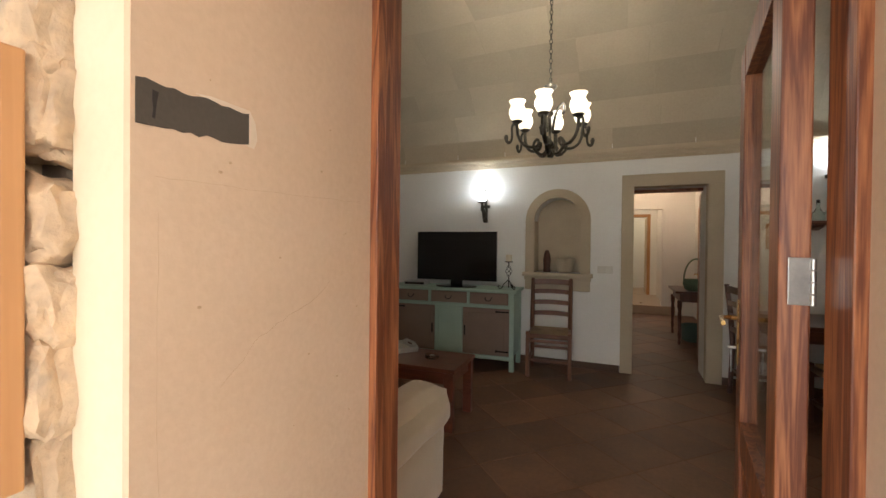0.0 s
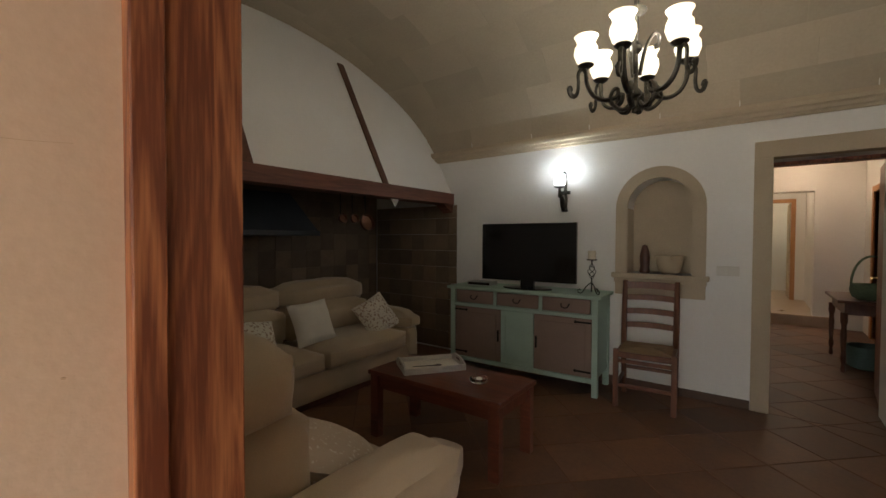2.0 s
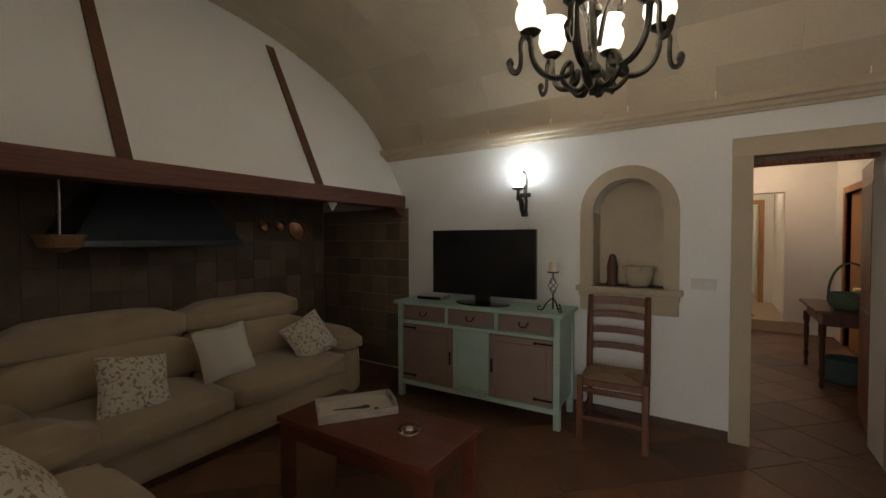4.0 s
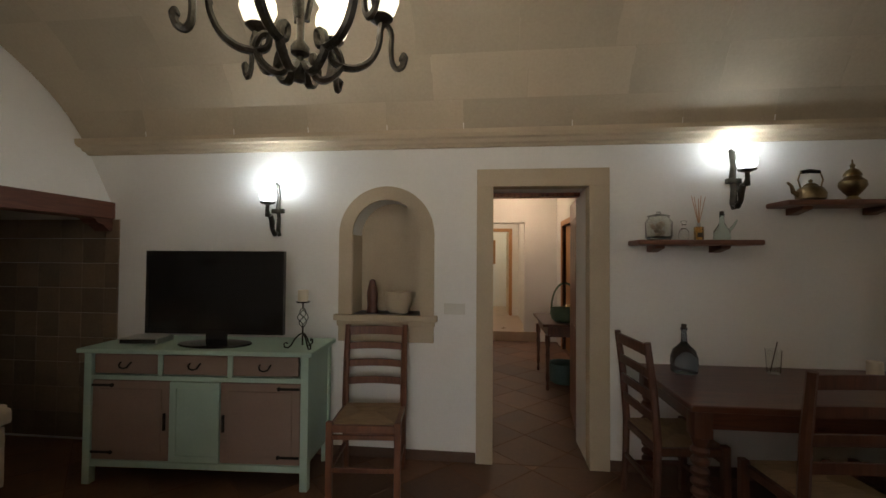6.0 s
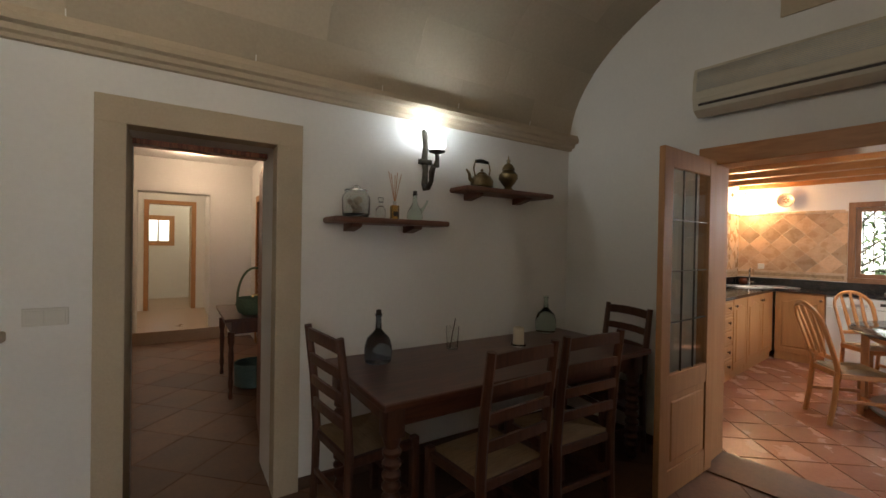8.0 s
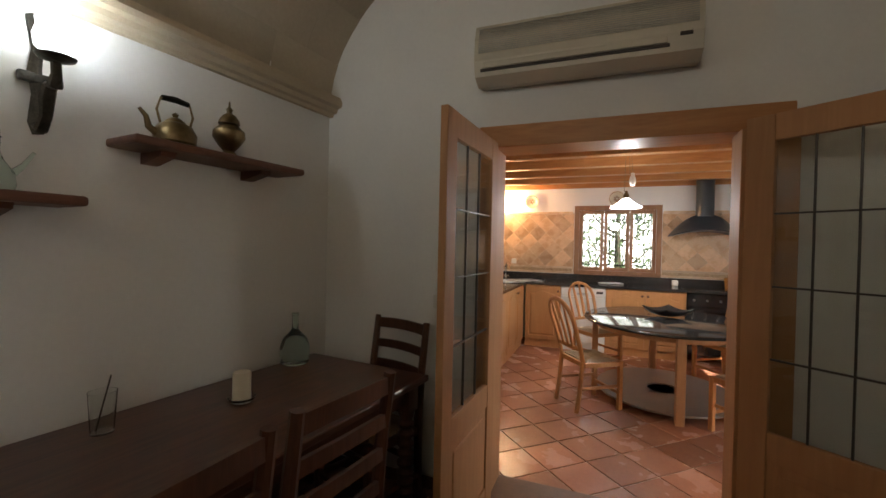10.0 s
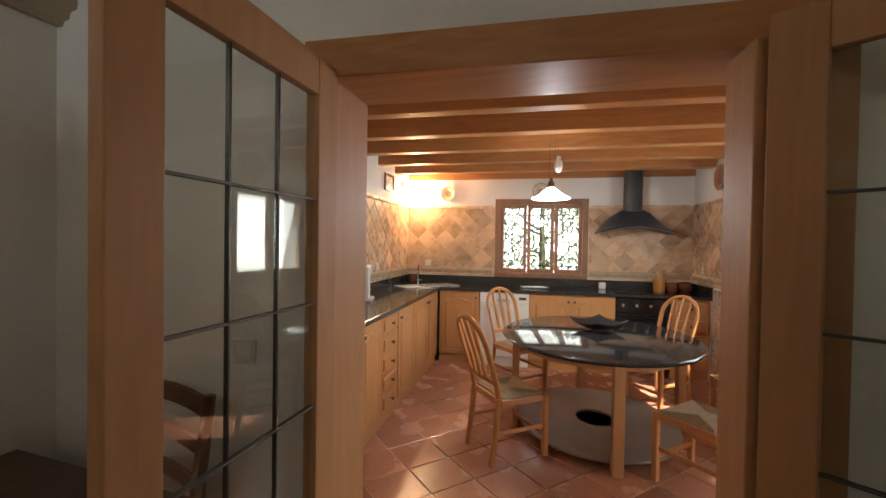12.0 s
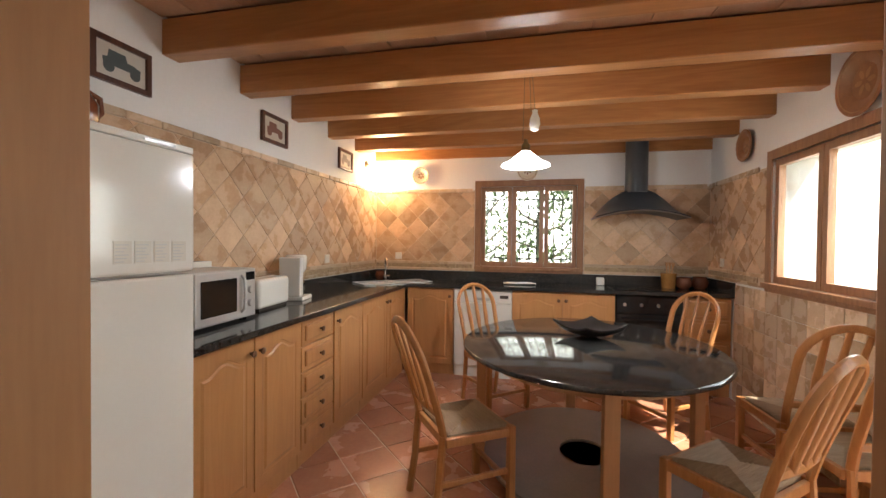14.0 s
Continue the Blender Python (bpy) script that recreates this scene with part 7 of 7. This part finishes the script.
def bow_chair(m):
    """Pine chair with a rounded bow back; front along -y."""
    c = kthing("kitchen_chair", "honey pine chair with a bow back and a rush seat", "chair", m, "chairs round the kitchen table")
    for x in (-0.195, 0.195):
        part("front_leg", boxed(x - 0.019, x + 0.019, -0.2, -0.162, 0, 0.45, 0.005), CHAIR_PINE, c)
        part("back_leg", tube(bmesh.new(), [(x * 0.9, 0.245, 0), (x * 0.9, 0.215, 0.2), (x * 0.9, 0.195, 0.45)], 0.021, 8, 0.9), CHAIR_PINE, c, smooth=True)
        part("stretcher", boxed(x * 0.95 - 0.01, x * 0.95 + 0.01, -0.17, 0.21, 0.20, 0.228, 0.005), CHAIR_PINE, c)
        part("seat_rail", boxed(x - 0.014, x + 0.014, -0.17, 0.19, 0.40, 0.445, 0.005), CHAIR_PINE, c)
    part("seat_rail", boxed(-0.19, 0.19, -0.195, -0.167, 0.40, 0.445, 0.005), CHAIR_PINE, c)
    part("seat_rail", boxed(-0.17, 0.17, 0.175, 0.2, 0.40, 0.445, 0.005), CHAIR_PINE, c)
    part("stretcher", boxed(-0.185, 0.185, -0.19, -0.17, 0.14, 0.168, 0.005), CHAIR_PINE, c)
    part("seat", rush_seat(bmesh.new(), 0.37, 0.34, 0.455), RUSH_GREY, c, "woven rush seat")
    bow = []
    for i in range(25):
        t = i / 24
        if t < 0.25:
            x, z = -0.175 - 0.015 * t / 0.25, 0.45 + 0.38 * t / 0.25
        elif t > 0.75:
            x, z = 0.175 + 0.015 * (1 - t) / 0.25, 0.45 + 0.38 * (1 - t) / 0.25
        else:
            a = math.pi * (1 - (t - 0.25) / 0.5)
            x, z = 0.19 * math.cos(a), 0.83 + 0.17 * math.sin(a)
        bow.append((x, 0.195 + 0.16 * ((z - 0.45) / 0.5) ** 1.2, z))
    part("bow", tube(bmesh.new(), bow, 0.021, 8, 0.75), CHAIR_PINE, c, smooth=True)
    back = lambda z: 0.195 + 0.16 * ((z - 0.45) / 0.5) ** 1.2
    part("lower_rail", tube(bmesh.new(), [(-0.18, back(0.56), 0.56), (0, back(0.56) + 0.015, 0.56), (0.18, back(0.56), 0.56)], 0.02, 8, 0.6), CHAIR_PINE, c, smooth=True)
    for x in (-0.085, 0.0, 0.085):
        zt = 0.83 + 0.17 * math.sqrt(1 - (x * 1.15 / 0.19) ** 2)
        part("spindle", tube(bmesh.new(), [(x * 0.9, back(0.56) + 0.012, 0.56), (x, back(0.7) + 0.008, 0.7), (x * 1.15, back(zt), zt)], [0.011, 0.015, 0.01], 8, 1.3), CHAIR_PINE, c, smooth=True)
    return c


chair = bow_chair(pose(-2.615, -1.585, 0, 0, 0, 36))
for x, y, turn in ((-1.25, -1.62, -48), (-1.34, -2.93, 216), (-2.83, -2.80, 131), (-2.06, -3.42, 95), (-2.52, -3.42, 98)):
    copy_thing(chair, Matrix.Translation(KIT @ Vector((x, y, 0))) @ pose(0, 0, 0, 0, 0, turn + 6.3))

# ---- garden seen through the windows ----
LEAF = mat("garden_leaf", (0.10, 0.16, 0.04), (0.045, 0.085, 0.02), 0.5, scale=6, fine=40, bump=0.1, piece=0.4)
BARK = mat("tree_bark", (0.16, 0.12, 0.08), (0.09, 0.07, 0.05), 0.9, scale=12, fine=80, bump=0.8)


def tree(m, height, spread, leaves, seed):
    t = thing("garden_tree", "leafy green tree in the garden outside", "tree", m, "garden trees")
    rng = random.Random(seed)
    bm = tube(bmesh.new(), [(0, 0, 0), (0.04, 0.02, height * 0.3), (-0.03, 0.05, height * 0.6), (0.02, 0, height * 0.9)], [0.11, 0.09, 0.06, 0.02])
    for k in range(7):
        a, z = rng.random() * 6.28, height * rng.uniform(0.3, 0.75)
        tip = (spread * 0.75 * math.cos(a), spread * 0.75 * math.sin(a), z + height * 0.18)
        tube(bm, [(0, 0, z), (tip[0] * 0.5, tip[1] * 0.5, z + height * 0.05), tip], [0.04, 0.025, 0.01], 6)
    part("trunk", bm, BARK, t, smooth=True)
    bm = bmesh.new()
    clumps = [(rng.gauss(0, spread * 0.45), rng.gauss(0, spread * 0.45), height * rng.uniform(0.18, 1.0)) for _ in range(26)]
    for _ in range(leaves):
        c = rng.choice(clumps)
        p = Vector((rng.gauss(c[0], spread * 0.2), rng.gauss(c[1], spread * 0.2), rng.gauss(c[2], spread * 0.2)))
        if p.z < 0.1:
            continue
        q = pose(*p, rng.uniform(0, 180), rng.uniform(0, 180), rng.uniform(0, 360))
        s = rng.uniform(0.04, 0.08)
        bm.faces.new([bm.verts.new(q @ Vector(v)) for v in ((-s, 0, 0), (0, -s * 0.45, s * 0.1), (s, 0, 0), (0, s * 0.45, s * 0.1))])
    part("crown", bm, LEAF, t)


for x, y, h, s, seed in ((3.4, -0.6, 2.9, 1.2, 1), (3.0, -2.9, 2.6, 1.0, 2), (4.6, -2.0, 3.4, 1.4, 3), (-3.6, -8.6, 3.2, 1.5, 5), (5.0, -4.6, 3.4, 1.5, 6)):
    tree(KIT @ pose(x, y, -0.13), h, s, 1500, seed)

# emissive panels added beyond the trees, standing in for blown-out sky
backdrop = glow("glowing_backdrop", (1.0, 0.98, 0.93), 1.2)
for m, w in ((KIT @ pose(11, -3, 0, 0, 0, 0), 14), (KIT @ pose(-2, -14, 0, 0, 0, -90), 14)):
    setting(part("backdrop", boxed(0, 0.1, -w, w, -0.12, 7), backdrop, m=m), "glowing panel added behind the garden to whiten the window view", "backdrop")

# ---- tiles, each a piece of its own ----
def clip(poly, x0, x1, y0, y1):
    """The part of a polygon inside a rectangle."""
    for axis, limit, keep in ((0, x0, 1), (0, x1, -1), (1, y0, 1), (1, y1, -1)):
        out = []
        for i, p in enumerate(poly):
            q = poly[(i + 1) % len(poly)]
            dp, dq = (p[axis] - limit) * keep, (q[axis] - limit) * keep
            if dp >= 0:
                out.append(p)
            if (dp > 0) != (dq > 0) and dp != dq:
                t = dp / (dp - dq)
                out.append((p[0] + (q[0] - p[0]) * t, p[1] + (q[1] - p[1]) * t))
        poly = out
        if len(poly) < 3:
            return []
    return poly


def area(poly):
    return abs(sum(p[0] * q[1] - q[0] * p[1] for p, q in zip(poly, poly[1:] + poly[:1]))) / 2


whole = {}


def lay_tiles(parent, name, material, rects, size, turn, origin, to, thick=0.006, gap=0.003, edge=0.004, kind_key=""):
    """Square tiles on a turned grid, cut to the rectangles; to maps (u, v, height) into the parent's frame."""
    c, s = math.cos(radians(turn)), math.sin(radians(turn))
    n = 0
    for x0, x1, y0, y1 in rects:
        reach = int((abs(x1 - x0) + abs(y1 - y0)) / size) + 40
        for i in range(-reach, reach):
            for j in range(-reach, reach):
                mid = (origin[0] + (i * c - j * s) * size, origin[1] + (i * s + j * c) * size)
                if not (x0 - size < mid[0] < x1 + size and y0 - size < mid[1] < y1 + size):
                    continue
                h = size / 2 - gap / 2
                full = [(mid[0] + a * c - b * s, mid[1] + a * s + b * c) for a, b in ((-h, -h), (h, -h), (h, h), (-h, h))]
                cut = clip(full, x0 + gap / 2, x1 - gap / 2, y0 + gap / 2, y1 - gap / 2)
                if not cut or area(cut) < 4e-4:
                    continue
                key = (kind_key, size, turn) if abs(area(cut) - area(full)) < 1e-7 else None
                shift = Matrix.Translation((mid[0], mid[1], 0))
                if key and key in whole:
                    mesh = whole[key]
                else:
                    bm = bmesh.new()
                    flat = [(p[0] - mid[0], p[1] - mid[1]) for p in cut]
                    g = (sum(p[0] for p in flat) / len(flat), sum(p[1] for p in flat) / len(flat))
                    inner = [(p[0] + (g[0] - p[0]) * min(1, edge * 2 / size), p[1] + (g[1] - p[1]) * min(1, edge * 2 / size)) for p in flat]
                    rings = [[bm.verts.new((*p, z)) for p in q] for q, z in ((flat, 0), (flat, thick * 0.6), (inner, thick))]
                    for a, b in zip(rings, rings[1:]):
                        for k in range(len(flat)):
                            bm.faces.new((a[k], a[(k + 1) % len(flat)], b[(k + 1) % len(flat)], b[k]))
                    bm.faces.new(rings[-1])
                    bmesh.ops.recalc_face_normals(bm, faces=bm.faces)
                    mesh = bpy.data.meshes.new(name)
                    bm.to_mesh(mesh)
                    bm.free()
                    mesh.materials.append(material)
                    if key:
                        whole[key] = mesh
                ob = new(name, mesh)
                ob.parent = parent
                wob = pose(0, 0, 0, rng.uniform(-0.25, 0.25), rng.uniform(-0.25, 0.25), 0)
                ob.matrix_basis = to @ shift @ wob
                n += 1
    return n


rng = random.Random(21)
FLAT = Matrix.Identity(4)
floor = bpy.data.objects["floor"]
lay_tiles(floor, "floor_tile", TERRACOTTA, [(LEFT, 3.42, ENTRY - 0.1, TVY)], 0.42, 45, (0.1, 3.0), FLAT @ Matrix.Translation((0, 0, -0.006)), 0.007, 0.005, 0.004, "living")
lay_tiles(floor, "hall_floor_tile", TERRACOTTA, [(HALL_L, HALL_R, TVY, HALL_END)], 0.42, 45, (0.1, 3.0), FLAT @ Matrix.Translation((0, 0, -0.006)), 0.007, 0.005, 0.004, "hall")
kfloor = bpy.data.objects["kitchen_floor"]
lay_tiles(kfloor, "floor_tile", KITCHEN_TILE, [(-KDEPTH - 0.1, 0, -KW, 0)], 0.315, 43.7, (-2.178, -0.754), FLAT @ Matrix.Translation((0, 0, -0.006)), 0.008, 0.007, 0.005, "kitchen")

LEFT_WALL = Matrix(((1, 0, 0, 0), (0, 0, -1, 0), (0, 1, 0, 0), (0, 0, 0, 1)))
FAR_WALL = Matrix(((0, 0, -1, 0), (1, 0, 0, 0), (0, 1, 0, 0), (0, 0, 0, 1)))
RIGHT_WALL = Matrix(((1, 0, 0, 0), (0, 0, 1, -KW), (0, 1, 0, 0), (0, 0, 0, 1)))
D0, D1, TT = 1.06, 1.165, 1.98
wl, wf, wr = (bpy.data.objects["kitchen_wall_" + s] for s in ("left", "far", "right"))
S = 0.185
lay_tiles(wl, "wall_tile", WALL_TILE, [(-4.15, -0.008, D1, TT)], S, 45, (-0.15, D1), LEFT_WALL, kind_key="l")
lay_tiles(wf, "wall_tile", WALL_TILE, [(-KW, -2.45, D1, TT), (-1.23, -0.008, D1, TT)], S, 45, (-0.15, D1), FAR_WALL, kind_key="f")
lay_tiles(wr, "wall_tile", WALL_TILE, [(-1.115, -0.008, D1, TT), (-3.1, -2.365, D1, TT)], S, 45, (-0.15, D1), RIGHT_WALL, kind_key="r")
lay_tiles(wr, "square_tile", WALL_TILE_PALE, [(-3.1, -0.6, 0.0, 1.04)], 0.172, 0, (-0.7, 0.1), RIGHT_WALL, kind_key="s")

# grout bed, dado band and top moulding
for wall, to, runs in ((wl, LEFT_WALL, [(-4.15, 0)]), (wf, FAR_WALL, [(-KW, -2.45), (-1.23, 0)]), (wr, RIGHT_WALL, [(-1.115, 0), (-3.1, -2.365)])):
    for a, b in runs:
        part("grout", boxed(a, b, D0, TT + 0.02, 0.0, 0.002, 0, to), TILE_GROUT, wall)
        part("dado_rail", boxed(a, b, D0, D0 + 0.028, 0.002, 0.014, 0.004, to), WALL_TILE_PALE, wall)
        part("dado_rail", boxed(a, b, D1 - 0.028, D1, 0.002, 0.014, 0.004, to), WALL_TILE_PALE, wall)
        x = b - 0.008
        while x - 0.2 > a:
            part("border_tile", boxed(x - 0.198, x, D0 + 0.03, D1 - 0.03, 0.002, 0.008, 0.002, to), DADO, wall, "patterned border tile")
            part("moulding_tile", boxed(x - 0.198, x, TT, TT + 0.042, 0.002, 0.018, 0.008, to), WALL_TILE_PALE, wall)
            x -= 0.2

# dark tiles behind the hearth
west = bpy.data.objects["wall_west"]
WEST = Matrix(((0, 0, 1, LEFT), (1, 0, 0, 0), (0, 1, 0, 0), (0, 0, 0, 1)))
lay_tiles(west, "hearth_tile", HEARTH_TILE, [(ENTRY, TVY - 0.01, 0.02, 1.9)], 0.2, 0, (2.0, 0.12), WEST, 0.008, 0.002, 0.003, "w")
NORTH = Matrix(((1, 0, 0, 0), (0, 0, -1, TVY), (0, 1, 0, 0), (0, 0, 0, 1)))
lay_tiles(wall_north, "hearth_tile", HEARTH_TILE, [(LEFT + 0.02, -2.87, 0.02, 1.775)], 0.2, 0, (-3.09, 0.12), NORTH, 0.01, 0.002, 0.003, "n")

# clay tiles between the kitchen beams
bm = bmesh.new()
for k in range(7):
    x0 = -0.03 - 0.593 * (k + 1) + 0.115
    y = -KW
    while y < 0:
        y1 = min(y + 0.29, 0)
        box(bm, max(x0, -KDEPTH) + 0.003, x0 + 0.478 - 0.003, y + 0.003, y1 - 0.003, KTOP + 0.005 + rng.uniform(0, 0.006), KTOP + 0.03)
        y = y1
clay = kpart("ceiling_tiles", bm, bpy.data.materials["clay_ceiling_tile"], None)
setting(clay, "clay ceiling tiles laid across the beams", "ceiling")
